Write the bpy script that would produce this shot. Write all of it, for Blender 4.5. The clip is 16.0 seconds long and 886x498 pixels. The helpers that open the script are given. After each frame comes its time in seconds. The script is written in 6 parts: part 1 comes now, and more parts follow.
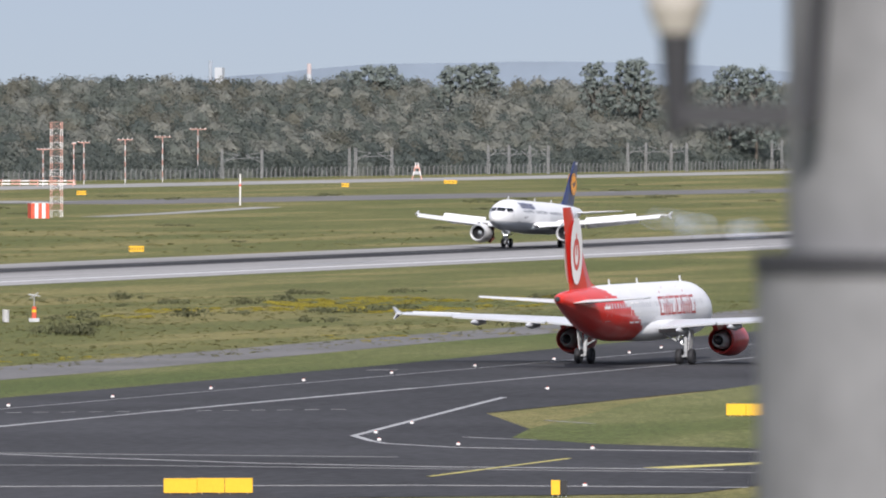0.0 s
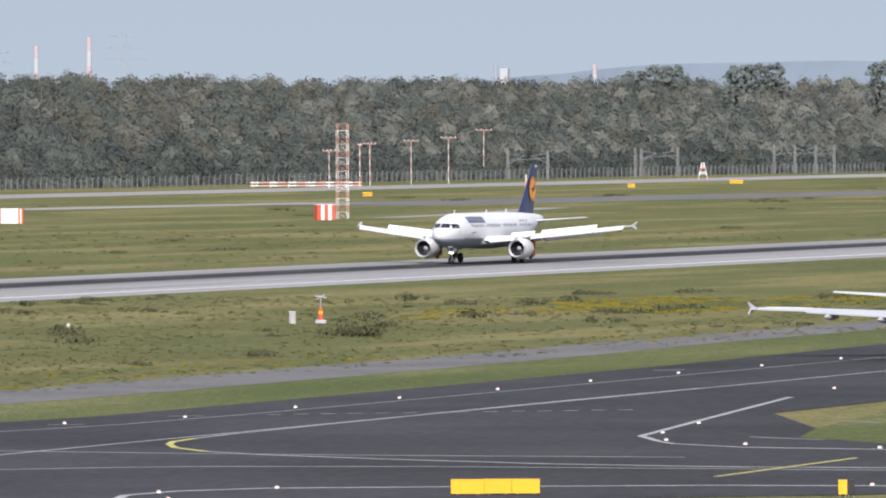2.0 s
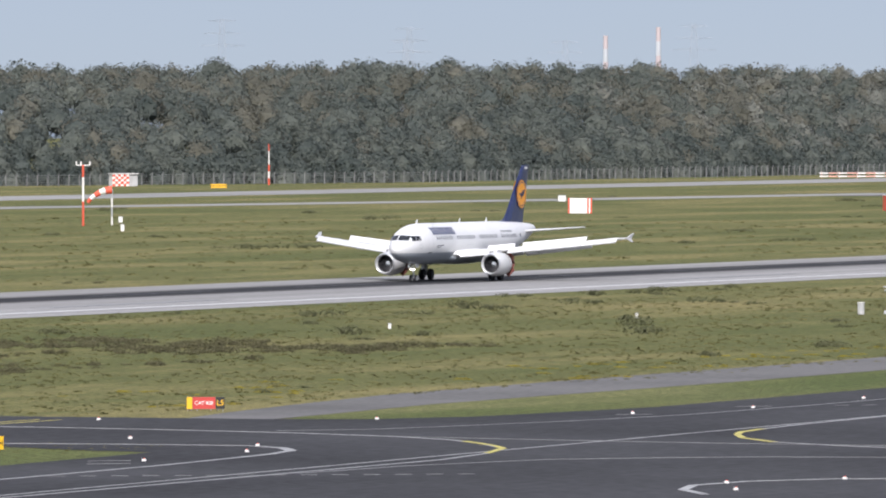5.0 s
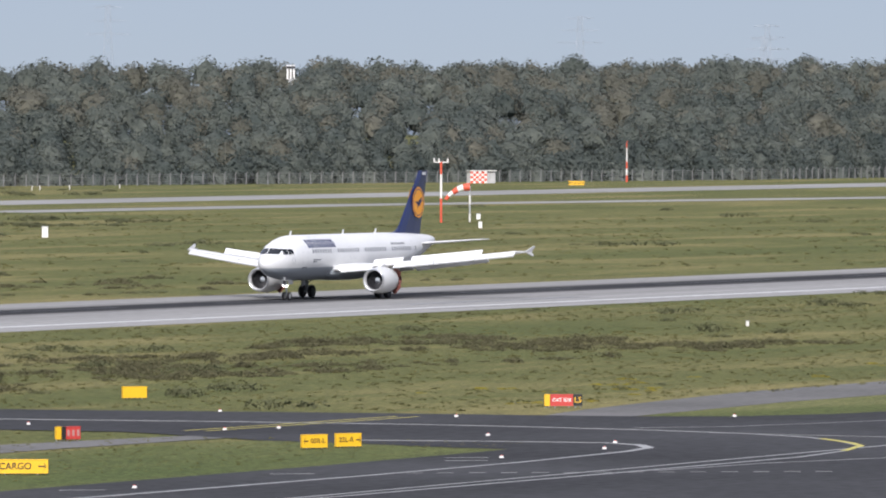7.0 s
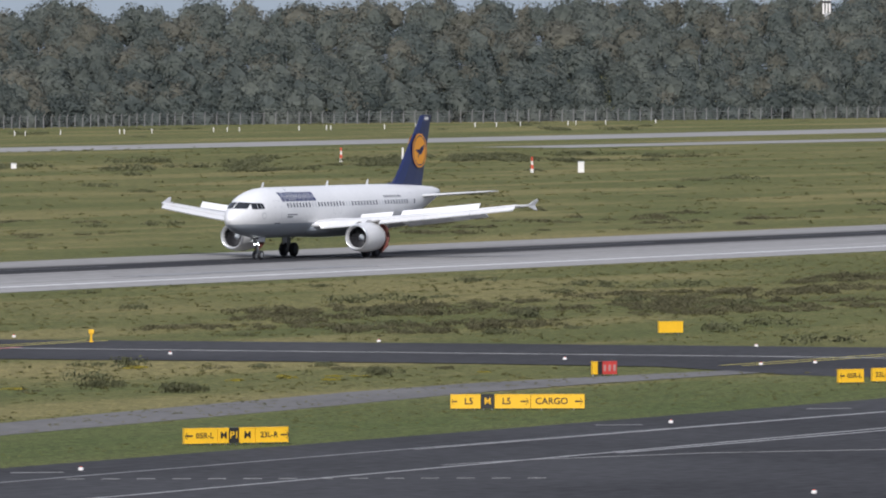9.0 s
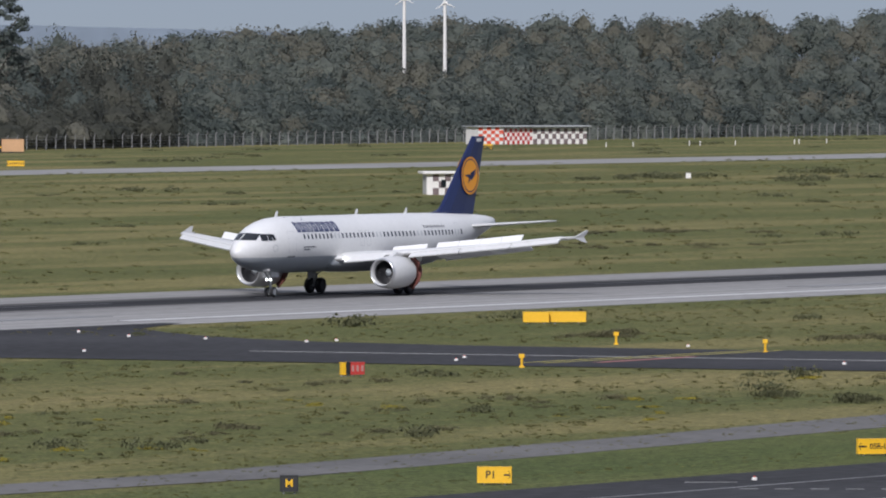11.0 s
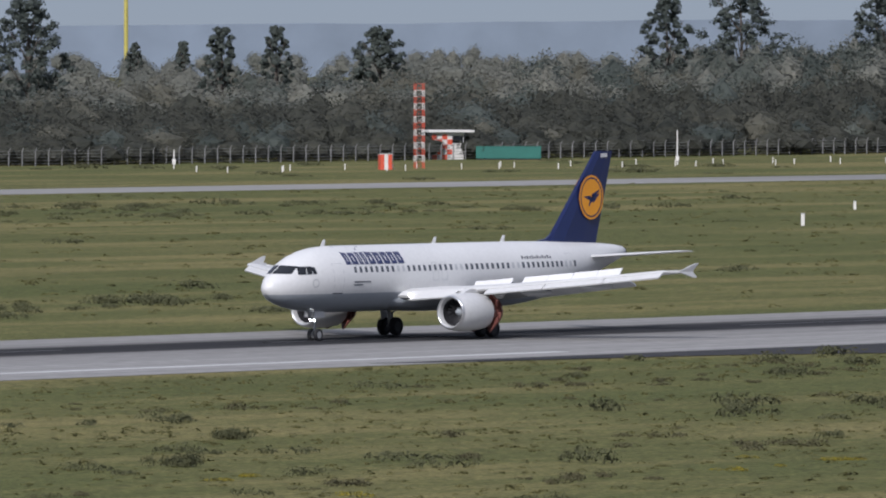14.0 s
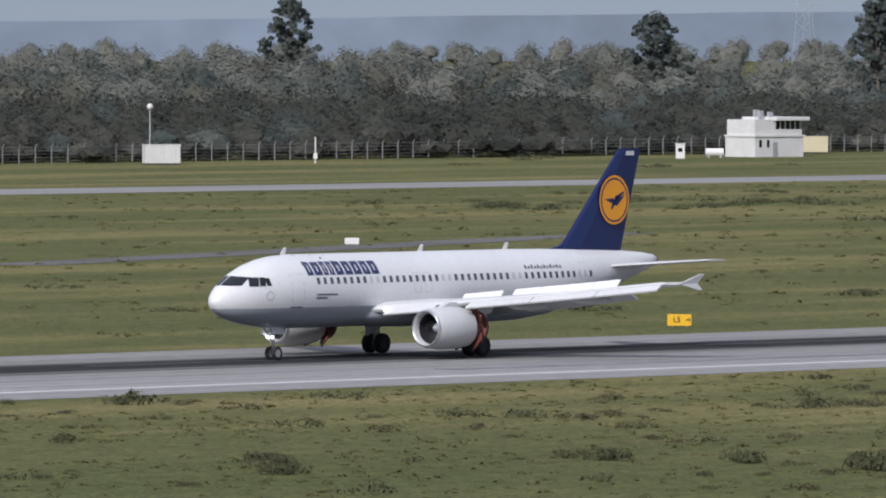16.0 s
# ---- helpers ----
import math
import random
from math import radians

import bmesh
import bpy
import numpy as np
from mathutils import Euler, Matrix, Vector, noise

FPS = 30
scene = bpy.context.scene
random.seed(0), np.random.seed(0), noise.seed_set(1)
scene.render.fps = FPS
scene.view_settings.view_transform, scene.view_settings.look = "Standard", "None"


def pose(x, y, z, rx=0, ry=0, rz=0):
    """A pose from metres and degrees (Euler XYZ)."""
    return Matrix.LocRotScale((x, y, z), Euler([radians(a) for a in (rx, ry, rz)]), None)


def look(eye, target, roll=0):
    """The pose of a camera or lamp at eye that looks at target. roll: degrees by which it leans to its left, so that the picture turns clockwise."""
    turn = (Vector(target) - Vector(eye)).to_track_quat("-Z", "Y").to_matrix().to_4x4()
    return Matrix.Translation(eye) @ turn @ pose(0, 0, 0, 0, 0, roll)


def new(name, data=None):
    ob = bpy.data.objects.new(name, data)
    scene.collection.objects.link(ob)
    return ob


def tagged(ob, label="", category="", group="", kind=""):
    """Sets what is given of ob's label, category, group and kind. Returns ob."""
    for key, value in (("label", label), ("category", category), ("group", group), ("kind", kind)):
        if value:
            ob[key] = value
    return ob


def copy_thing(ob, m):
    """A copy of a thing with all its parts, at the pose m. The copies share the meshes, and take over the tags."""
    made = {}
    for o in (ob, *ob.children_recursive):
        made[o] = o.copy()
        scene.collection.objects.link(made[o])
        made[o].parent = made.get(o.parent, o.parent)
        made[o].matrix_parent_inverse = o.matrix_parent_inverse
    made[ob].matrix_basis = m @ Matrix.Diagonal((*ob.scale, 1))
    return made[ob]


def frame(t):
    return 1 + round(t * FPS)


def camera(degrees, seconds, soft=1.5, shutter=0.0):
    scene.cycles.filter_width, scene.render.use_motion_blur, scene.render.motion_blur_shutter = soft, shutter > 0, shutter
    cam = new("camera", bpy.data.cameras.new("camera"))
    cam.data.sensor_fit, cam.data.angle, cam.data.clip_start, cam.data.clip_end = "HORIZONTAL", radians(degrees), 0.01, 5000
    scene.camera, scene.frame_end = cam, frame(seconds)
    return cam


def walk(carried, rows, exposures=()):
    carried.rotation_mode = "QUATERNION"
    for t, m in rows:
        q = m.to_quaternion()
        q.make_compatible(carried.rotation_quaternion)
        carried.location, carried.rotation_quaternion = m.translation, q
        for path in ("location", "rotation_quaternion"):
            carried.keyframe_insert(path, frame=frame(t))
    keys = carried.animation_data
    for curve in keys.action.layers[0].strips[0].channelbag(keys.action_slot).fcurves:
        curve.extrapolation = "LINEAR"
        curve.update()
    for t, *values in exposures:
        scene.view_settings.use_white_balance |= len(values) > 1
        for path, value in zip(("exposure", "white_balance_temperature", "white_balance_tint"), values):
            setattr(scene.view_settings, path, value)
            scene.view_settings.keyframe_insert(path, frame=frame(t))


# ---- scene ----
import itertools

# camera: a long lens on a tripod head, 19.4 m above the airfield
EYE_H = 19.40
EXPOSURES = [(0, 0.76, 6050, 16), (5.2, 0.74, 6000, 16), (7.5, 0.67, 5975, 15.5), (8, 0.64, 5965, 15.5), (8.5, 0.45, 5950, 15), (9, 0.36, 5900, 15), (12.3, 0.1, 5850, 16), (15.2, 0.1, 5810, 16), (16, 0.19, 5800, 16)]
cam = camera(4.6439, 16.0, soft=2.0)
cam.data.dof.use_dof = True
cam.data.dof.focus_distance = 900
cam.data.dof.aperture_fstop = 20


def aim(yaw, tilt, roll):
    """Pose of the panning camera: yaw from +y towards +x, tilt up, in degrees."""
    return pose(0, 0, EYE_H, 0, 0, -yaw) @ pose(0, 0, 0, 90 + tilt) @ pose(0, 0, 0, 0, 0, roll)


walk(cam, [
    (0, aim(72.358, -0.800, 0.070)),
    (0.1, aim(72.352, -0.800, 0.050)),
    (0.2, aim(72.140, -0.795, 0.000)),
    (0.4, aim(71.820, -0.787, -0.040)),
    (0.5, aim(71.673, -0.787, -0.040)),
    (1, aim(71.637, -0.792, 0.057)),
    (1.5, aim(71.440, -0.802, -0.148)),
    (1.6, aim(71.039, -0.774, -0.002)),
    (2, aim(70.857, -0.796, -0.184)),
    (2.5, aim(70.431, -0.810, 0.004)),
    (3, aim(69.854, -0.797, 0.062)),
    (3.5, aim(69.828, -0.769, 0.027)),
    (3.9, aim(69.404, -0.808, 0.008)),
    (4, aim(69.369, -0.797, 0.038)),
    (4.2, aim(69.001, -0.807, 0.008)),
    (4.5, aim(68.611, -0.840, -0.031)),
    (4.8, aim(68.236, -0.857, -0.027)),
    (5, aim(67.875, -0.842, -0.024)),
    (5.2, aim(67.475, -0.823, -0.058)),
    (5.7, aim(66.965, -0.830, 0.000)),
    (6.2, aim(66.577, -0.840, 0.000)),
    (6.7, aim(66.214, -0.850, 0.000)),
    (7.1, aim(65.916, -0.858, 0.000)),
    (7.5, aim(65.457, -0.861, 0.027)),
    (8, aim(64.533, -0.863, -0.069)),
    (8.5, aim(63.702, -0.939, 0.145)),
    (9, aim(63.187, -1.195, -0.130)),
    (9.3, aim(62.402, -1.156, 0.010)),
    (9.5, aim(61.884, -1.176, 0.014)),
    (10, aim(61.183, -1.100, 0.058)),
    (10.2, aim(61.151, -1.126, 0.131)),
    (10.6, aim(60.455, -1.135, 0.000)),
    (11.1, aim(59.466, -1.140, 0.000)),
    (11.6, aim(58.538, -1.150, 0.000)),
    (12, aim(57.976, -1.160, 0.000)),
    (12.3, aim(57.513, -1.161, -0.050)),
    (12.4, aim(56.835, -1.104, 0.014)),
    (12.5, aim(56.693, -1.129, 0.111)),
    (13, aim(55.380, -1.143, 0.171)),
    (13.2, aim(54.665, -1.211, 0.116)),
    (13.5, aim(54.241, -1.150, 0.008)),
    (13.8, aim(53.400, -1.164, 0.013)),
    (14, aim(52.929, -1.158, 0.036)),
    (14.2, aim(52.483, -1.190, 0.013)),
    (14.5, aim(51.812, -1.155, 0.072)),
    (14.9, aim(50.775, -1.223, 0.025)),
    (15, aim(50.436, -1.236, 0.006)),
    (15.2, aim(50.015, -1.225, 0.086)),
    (15.5, aim(49.443, -1.249, -0.121)),
    (15.6, aim(48.923, -1.235, -0.017)),
    (15.7, aim(48.696, -1.221, 0.030)),
    (16, aim(47.983, -1.242, -0.001)),
], exposures=EXPOSURES)

# ---- world and sun ----
SUN_EL, SUN_AZ = 33.0, -107.0     # azimuth from +y, clockwise
world = bpy.data.worlds.new("sky")
scene.world = world
world.use_nodes = True
wn, wl = world.node_tree.nodes, world.node_tree.links
sky = wn.new("ShaderNodeTexSky")
sky.sky_type, sky.sun_disc = "NISHITA", False
sky.sun_elevation, sky.sun_rotation = radians(SUN_EL), radians(SUN_AZ)
sky.air_density, sky.dust_density, sky.ozone_density, sky.altitude = 0.4, 0.05, 1.0, 40
wn["Background"].inputs["Strength"].default_value = 0.1
# a thin veil of high cloud over the whole sky, brighter overhead than at the horizon
geo, up, rise = wn.new("ShaderNodeTexCoord"), wn.new("ShaderNodeSeparateXYZ"), wn.new("ShaderNodeMapRange")
wl.new(geo.outputs["Generated"], up.inputs[0])
wl.new(up.outputs["Z"], rise.inputs["Value"])
rise.inputs["To Min"].default_value, rise.inputs["To Max"].default_value = 0.98, 3.5
veil, haze = wn.new("ShaderNodeVectorMath"), wn.new("ShaderNodeMix")
veil.operation = "SCALE"
veil.inputs[0].default_value = (1.88, 1.95, 2.12)
wl.new(rise.outputs["Result"], veil.inputs["Scale"])
haze.data_type = "RGBA"
haze.inputs[0].default_value = 0.84
wl.new(sky.outputs["Color"], haze.inputs[6])
wl.new(veil.outputs[0], haze.inputs[7])
wl.new(haze.outputs[2], wn["Background"].inputs["Color"])
sun = new("sun", bpy.data.lights.new("sun", "SUN"))
sun.data.energy, sun.data.angle, sun.data.color = 3.1, radians(0.9), (1.0, 0.94, 0.84)
_a, _e = radians(SUN_AZ), radians(SUN_EL)
sun.matrix_world = look((0, 0, 200), Vector((0, 0, 200)) - Vector((math.sin(_a) * math.cos(_e), math.cos(_a) * math.cos(_e), math.sin(_e))))


# ---- materials ----
def mat(name, base, rough=0.6, metal=0.0, var=0.12, scales=(0.4, 6.0), bump=0.0, tint=None, coat=0.0, stretch=(1, 1, 1), rand=0.0, emit=None, leaf=0.0, spec=0.5):
    """A paint or surface with two scales of variation in its own space."""
    m = bpy.data.materials.new(name)
    m.use_nodes = True
    n, l = m.node_tree.nodes, m.node_tree.links
    b = n["Principled BSDF"]
    tc = n.new("ShaderNodeTexCoord")
    mp = n.new("ShaderNodeMapping")
    mp.inputs["Scale"].default_value = stretch
    l.new(tc.outputs["Object"], mp.inputs["Vector"])
    big, small = n.new("ShaderNodeTexNoise"), n.new("ShaderNodeTexNoise")
    for node, s, d in ((big, scales[0], 4), (small, scales[1], 6)):
        node.inputs["Scale"].default_value, node.inputs["Detail"].default_value = s, d
        l.new(mp.outputs["Vector"], node.inputs["Vector"])
    add = n.new("ShaderNodeMath")
    add.operation = "ADD"
    l.new(big.outputs["Fac"], add.inputs[0])
    l.new(small.outputs["Fac"], add.inputs[1])
    rng = n.new("ShaderNodeMapRange")
    rng.inputs["From Min"].default_value, rng.inputs["From Max"].default_value = 0.7, 1.3
    l.new(add.outputs[0], rng.inputs["Value"])
    mix = n.new("ShaderNodeMix")
    mix.data_type = "RGBA"
    lo = [c * (1 - var) for c in base]
    hi = [min(1, c * (1 + var)) for c in (tint or base)]
    mix.inputs[6].default_value, mix.inputs[7].default_value = (*lo, 1), (*hi, 1)
    l.new(rng.outputs["Result"], mix.inputs[0])
    col = mix.outputs[2]
    if rand:
        info = n.new("ShaderNodeNewGeometry")
        hs = n.new("ShaderNodeHueSaturation")
        r2 = n.new("ShaderNodeMapRange")
        r2.inputs["To Min"].default_value, r2.inputs["To Max"].default_value = 1 - rand, 1 + rand
        l.new(info.outputs["Random Per Island"], r2.inputs["Value"])
        l.new(r2.outputs["Result"], hs.inputs["Value"])
        l.new(col, hs.inputs["Color"])
        col = hs.outputs["Color"]
    l.new(col, b.inputs["Base Color"])
    b.inputs["Roughness"].default_value, b.inputs["Metallic"].default_value = rough, metal
    b.inputs["Coat Weight"].default_value = coat
    b.inputs["Specular IOR Level"].default_value = spec
    if bump:
        bp = n.new("ShaderNodeBump")
        bp.inputs["Strength"].default_value, bp.inputs["Distance"].default_value = bump, 0.05
        l.new(small.outputs["Fac"], bp.inputs["Height"])
        l.new(bp.outputs["Normal"], b.inputs["Normal"])
    if leaf:
        tr, mx = n.new("ShaderNodeBsdfTranslucent"), n.new("ShaderNodeMixShader")
        l.new(col, tr.inputs["Color"])
        mx.inputs[0].default_value = leaf
        l.new(b.outputs[0], mx.inputs[1]), l.new(tr.outputs[0], mx.inputs[2])
        l.new(mx.outputs[0], n["Material Output"].inputs["Surface"])
        b.inputs["Specular IOR Level"].default_value = 0.15
        at = n.new("ShaderNodeAttribute")
        at.attribute_name = "crown_normal"
        l.new(at.outputs["Vector"], b.inputs["Normal"])
    if emit:
        b.inputs["Emission Color"].default_value, b.inputs["Emission Strength"].default_value = (*emit[0], 1), emit[1]
    return m


def ramp(n, l, value, stops):
    """A colour ramp over value: stops of (position, colour)."""
    r = n.new("ShaderNodeValToRGB")
    e = r.color_ramp.elements
    while len(e) < len(stops):
        e.new(0.5)
    for k, (p, c) in zip(e, stops):
        k.position, k.color = p, (*c, 1)
    l.new(value, r.inputs["Fac"])
    return r.outputs["Color"]


def grass_material(name, dark, mid, dry):
    """Meadow: patches of tens of metres, tufts of a metre and fine blades."""
    m = bpy.data.materials.new(name)
    m.use_nodes = True
    n, l = m.node_tree.nodes, m.node_tree.links
    b = n["Principled BSDF"]
    b.inputs["Roughness"].default_value = 0.95
    b.inputs["Specular IOR Level"].default_value = 0.1
    tc = n.new("ShaderNodeTexCoord")

    def ns(scale, detail, rough=0.6, st=(1, 1, 1)):
        mp = n.new("ShaderNodeMapping")
        mp.inputs["Scale"].default_value = st
        l.new(tc.outputs["Object"], mp.inputs["Vector"])
        q = n.new("ShaderNodeTexNoise")
        q.inputs["Scale"].default_value, q.inputs["Detail"].default_value, q.inputs["Roughness"].default_value = scale, detail, rough
        l.new(mp.outputs["Vector"], q.inputs["Vector"])
        return q.outputs["Fac"]
    big, tuft, fine, swathe = ns(0.018, 5), ns(0.35, 6, 0.75), ns(3.5, 3, 0.75), ns(0.03, 4, 0.6, (0.35, 1.6, 1))
    c1 = ramp(n, l, tuft, [(0.3, dark), (0.5, mid), (0.72, dry)])
    c2 = ramp(n, l, big, [(0.32, [q * 0.75 for q in mid]), (0.5, mid), (0.68, dry)])
    c3 = ramp(n, l, swathe, [(0.36, [mid[0] * 0.62, mid[1] * 0.78, mid[2] * 0.7]), (0.5, mid), (0.62, [q * 1.15 for q in dry])])
    m1, m2, m3 = n.new("ShaderNodeMix"), n.new("ShaderNodeMix"), n.new("ShaderNodeMix")
    for q in (m1, m2, m3):
        q.data_type = "RGBA"
    m1.inputs[0].default_value, m2.inputs[0].default_value = 0.48, 0.46
    l.new(c1, m1.inputs[6]), l.new(c2, m1.inputs[7])
    l.new(m1.outputs[2], m2.inputs[6]), l.new(c3, m2.inputs[7])
    m3.blend_type = "MULTIPLY"
    m3.inputs[0].default_value = 0.8
    g = ramp(n, l, fine, [(0.36, (0.3, 0.3, 0.3)), (0.64, (1.4, 1.4, 1.4))])
    l.new(m2.outputs[2], m3.inputs[6]), l.new(g, m3.inputs[7])
    clump, m4 = ns(1.1, 4, 0.7), n.new("ShaderNodeMix")
    m4.data_type, m4.blend_type = "RGBA", "MULTIPLY"
    m4.inputs[0].default_value = 0.75
    l.new(m3.outputs[2], m4.inputs[6]), l.new(ramp(n, l, clump, [(0.34, (0.5, 0.52, 0.5)), (0.5, (1.0, 1.0, 1.0)), (0.66, (1.45, 1.38, 1.25))]), m4.inputs[7])
    l.new(m4.outputs[2], b.inputs["Base Color"])
    bp = n.new("ShaderNodeBump")
    bp.inputs["Strength"].default_value, bp.inputs["Distance"].default_value = 0.5, 0.25
    l.new(tuft, bp.inputs["Height"])
    l.new(bp.outputs["Normal"], b.inputs["Normal"])
    return m


def runway_material():
    """Pale concrete with a dark rubbered band along the touchdown line."""
    m = bpy.data.materials.new("runway_concrete")
    m.use_nodes = True
    n, l = m.node_tree.nodes, m.node_tree.links
    b = n["Principled BSDF"]
    b.inputs["Roughness"].default_value = 0.95
    b.inputs["Specular IOR Level"].default_value = 0.06
    tc, sep = n.new("ShaderNodeTexCoord"), n.new("ShaderNodeSeparateXYZ")
    l.new(tc.outputs["Object"], sep.inputs[0])
    mp = n.new("ShaderNodeMapping")
    mp.inputs["Scale"].default_value = (0.006, 0.55, 1)
    l.new(tc.outputs["Object"], mp.inputs["Vector"])
    streak = n.new("ShaderNodeTexNoise")
    streak.inputs["Scale"].default_value, streak.inputs["Detail"].default_value = 1.0, 6
    l.new(mp.outputs["Vector"], streak.inputs["Vector"])
    fine = n.new("ShaderNodeTexNoise")
    fine.inputs["Scale"].default_value, fine.inputs["Detail"].default_value = 0.8, 6
    l.new(tc.outputs["Object"], fine.inputs["Vector"])

    def math_(op, a, c):
        q = n.new("ShaderNodeMath")
        q.operation = op
        for k, v in enumerate((a, c)):
            if isinstance(v, (int, float)):
                q.inputs[k].default_value = v
            else:
                l.new(v, q.inputs[k])
        return q.outputs[0]
    dist = math_("ABSOLUTE", math_("SUBTRACT", sep.outputs["Y"], RUBBER_Y), 0)
    jag = math_("ADD", dist, math_("MULTIPLY", math_("SUBTRACT", streak.outputs["Fac"], 0.5), 6.0))
    band = ramp(n, l, math_("DIVIDE", jag, 20.0), [(0.0, (0.034, 0.034, 0.036)), (0.17, (0.044, 0.044, 0.045)), (0.25, (0.10, 0.098, 0.095)), (0.33, (0.25, 0.244, 0.232)), (1.0, (0.31, 0.303, 0.29))])
    g = ramp(n, l, math_("MULTIPLY", math_("ADD", streak.outputs["Fac"], fine.outputs["Fac"]), 0.5), [(0.33, (0.72, 0.72, 0.72)), (0.66, (1.18, 1.18, 1.18))])
    mx = n.new("ShaderNodeMix")
    mx.data_type, mx.blend_type = "RGBA", "MULTIPLY"
    mx.inputs[0].default_value = 1
    l.new(band, mx.inputs[6]), l.new(g, mx.inputs[7])
    l.new(mx.outputs[2], b.inputs["Base Color"])
    return m


RUBBER_Y = 413.4
GRASS = grass_material("meadow_grass", (0.042, 0.050, 0.017), (0.128, 0.133, 0.047), (0.255, 0.212, 0.092))
VERGE = grass_material("mown_verge", (0.066, 0.085, 0.026), (0.108, 0.124, 0.042), (0.18, 0.172, 0.075))
RUNWAY = runway_material()
ASPHALT = mat("asphalt", (0.052, 0.052, 0.054), 0.95, var=0.38, scales=(0.035, 1.1), bump=0.1, spec=0.06)
OLD_ASPHALT = mat("worn_asphalt", (0.15, 0.146, 0.14), 0.95, var=0.25, scales=(0.06, 1.5), spec=0.05)
FAR_CONCRETE = mat("far_concrete", (0.28, 0.275, 0.26), 0.95, var=0.18, scales=(0.02, 0.7), spec=0.06)
# post grey set darker to stand for the shade the post is in
POST_GREY = mat("shaded_post_steel", (0.19, 0.19, 0.19), 0.7, var=0.2, scales=(2, 14))
FENCE_GREY = mat("fence_concrete", (0.24, 0.24, 0.235), 0.9, var=0.2, scales=(0.5, 6))
LINE_WHITE = mat("white_marking", (0.31, 0.31, 0.30), 0.7, var=0.25, scales=(0.3, 3))
RUNWAY_LINE = mat("runway_white", (0.56, 0.555, 0.54), 0.7, var=0.12, scales=(0.3, 3))
LINE_DULL = mat("worn_white_marking", (0.21, 0.21, 0.205), 0.7, var=0.3, scales=(0.3, 3))
RUBBERED_LINE = mat("rubbered_marking", (0.07, 0.07, 0.07), 0.8, var=0.3, scales=(0.3, 3))
LINE_YELLOW = mat("yellow_marking", (0.48, 0.42, 0.10), 0.7, var=0.2, scales=(0.3, 3))
LINE_RED = mat("red_marking", (0.4, 0.16, 0.13), 0.7, var=0.2, scales=(0.3, 3))
WHITE = mat("white_paint", (0.71, 0.71, 0.70), 0.42, var=0.05, scales=(0.3, 4), coat=0.1)
WING_WHITE = mat("wing_white", (0.60, 0.60, 0.59), 0.38, var=0.06, scales=(0.3, 4))
GREY = mat("grey_paint", (0.40, 0.43, 0.46), 0.3, var=0.05, scales=(0.3, 4), coat=0.2)
WING_GREY = mat("wing_grey", (0.50, 0.51, 0.52), 0.4, var=0.08, scales=(0.3, 5))
NAVY = mat("navy_paint", (0.010, 0.020, 0.095), 0.3, var=0.05, scales=(0.4, 4), coat=0.3)
ORANGE = mat("orange_paint", (0.80, 0.33, 0.02), 0.35, var=0.05, scales=(0.4, 4))
RED = mat("red_paint", (0.62, 0.025, 0.012), 0.3, var=0.06, scales=(0.4, 4), coat=0.3)
DARK_RED = mat("dark_red_paint", (0.42, 0.035, 0.03), 0.3, var=0.06, scales=(0.4, 4))
REV_RED = mat("reverser_red", (0.17, 0.062, 0.05), 0.5, var=0.25, scales=(2, 9))
METAL = mat("bare_metal", (0.62, 0.62, 0.62), 0.3, 0.85, var=0.08, scales=(1, 8))
STEEL = mat("galvanised_steel", (0.42, 0.43, 0.43), 0.55, 0.3, var=0.15, scales=(1, 8))
BLACK = mat("black_rubber", (0.018, 0.018, 0.02), 0.75, var=0.3, scales=(2, 10))
DARK = mat("dark_cavity", (0.03, 0.03, 0.033), 0.6, var=0.2, scales=(2, 10))
GLASS = mat("cockpit_glass", (0.012, 0.014, 0.018), 0.08, var=0.1, scales=(2, 10))
WINDOW = mat("cabin_window", (0.10, 0.11, 0.13), 0.2, var=0.2, scales=(2, 10))
LAMP_GLOW = mat("landing_light", (0.9, 0.9, 0.85), 0.2, emit=((1.0, 0.97, 0.9), 6.0))
SIGN_YELLOW = mat("sign_yellow", (0.80, 0.46, 0.012), 0.45, var=0.07, scales=(1, 8))
SIGN_BLACK = mat("sign_black", (0.02, 0.02, 0.02), 0.5, var=0.2, scales=(1, 8))
SIGN_RED = mat("sign_red", (0.50, 0.05, 0.04), 0.5, var=0.1, scales=(1, 8))
SIGN_WHITE = mat("sign_white", (0.8, 0.78, 0.74), 0.5, var=0.06, scales=(1, 8))
SIG_RED = mat("signal_red", (0.66, 0.10, 0.05), 0.6, var=0.12, scales=(1, 8))
MAST_RED = mat("faded_mast_red", (0.62, 0.34, 0.27), 0.7, var=0.12, scales=(1, 8))
SIG_WHITE = mat("signal_white", (0.74, 0.72, 0.68), 0.6, var=0.08, scales=(1, 8))
CHECK_DARK = mat("check_dark", (0.16, 0.12, 0.12), 0.7, var=0.1, scales=(1, 8))
HOUSE_WHITE = mat("render_white", (0.66, 0.65, 0.62), 0.8, var=0.1, scales=(0.5, 5))
LAMP_BEIGE = mat("lamp_housing", (0.42, 0.39, 0.34), 0.6, var=0.1, scales=(2, 10))
DULL_PINK = mat("dull_pink", (0.42, 0.22, 0.2), 0.6, var=0.1, scales=(2, 10))
CREAM = mat("cream_panel", (0.62, 0.55, 0.36), 0.7, var=0.08, scales=(0.5, 5))
GREEN = mat("container_green", (0.03, 0.16, 0.13), 0.6, var=0.12, scales=(0.5, 5))
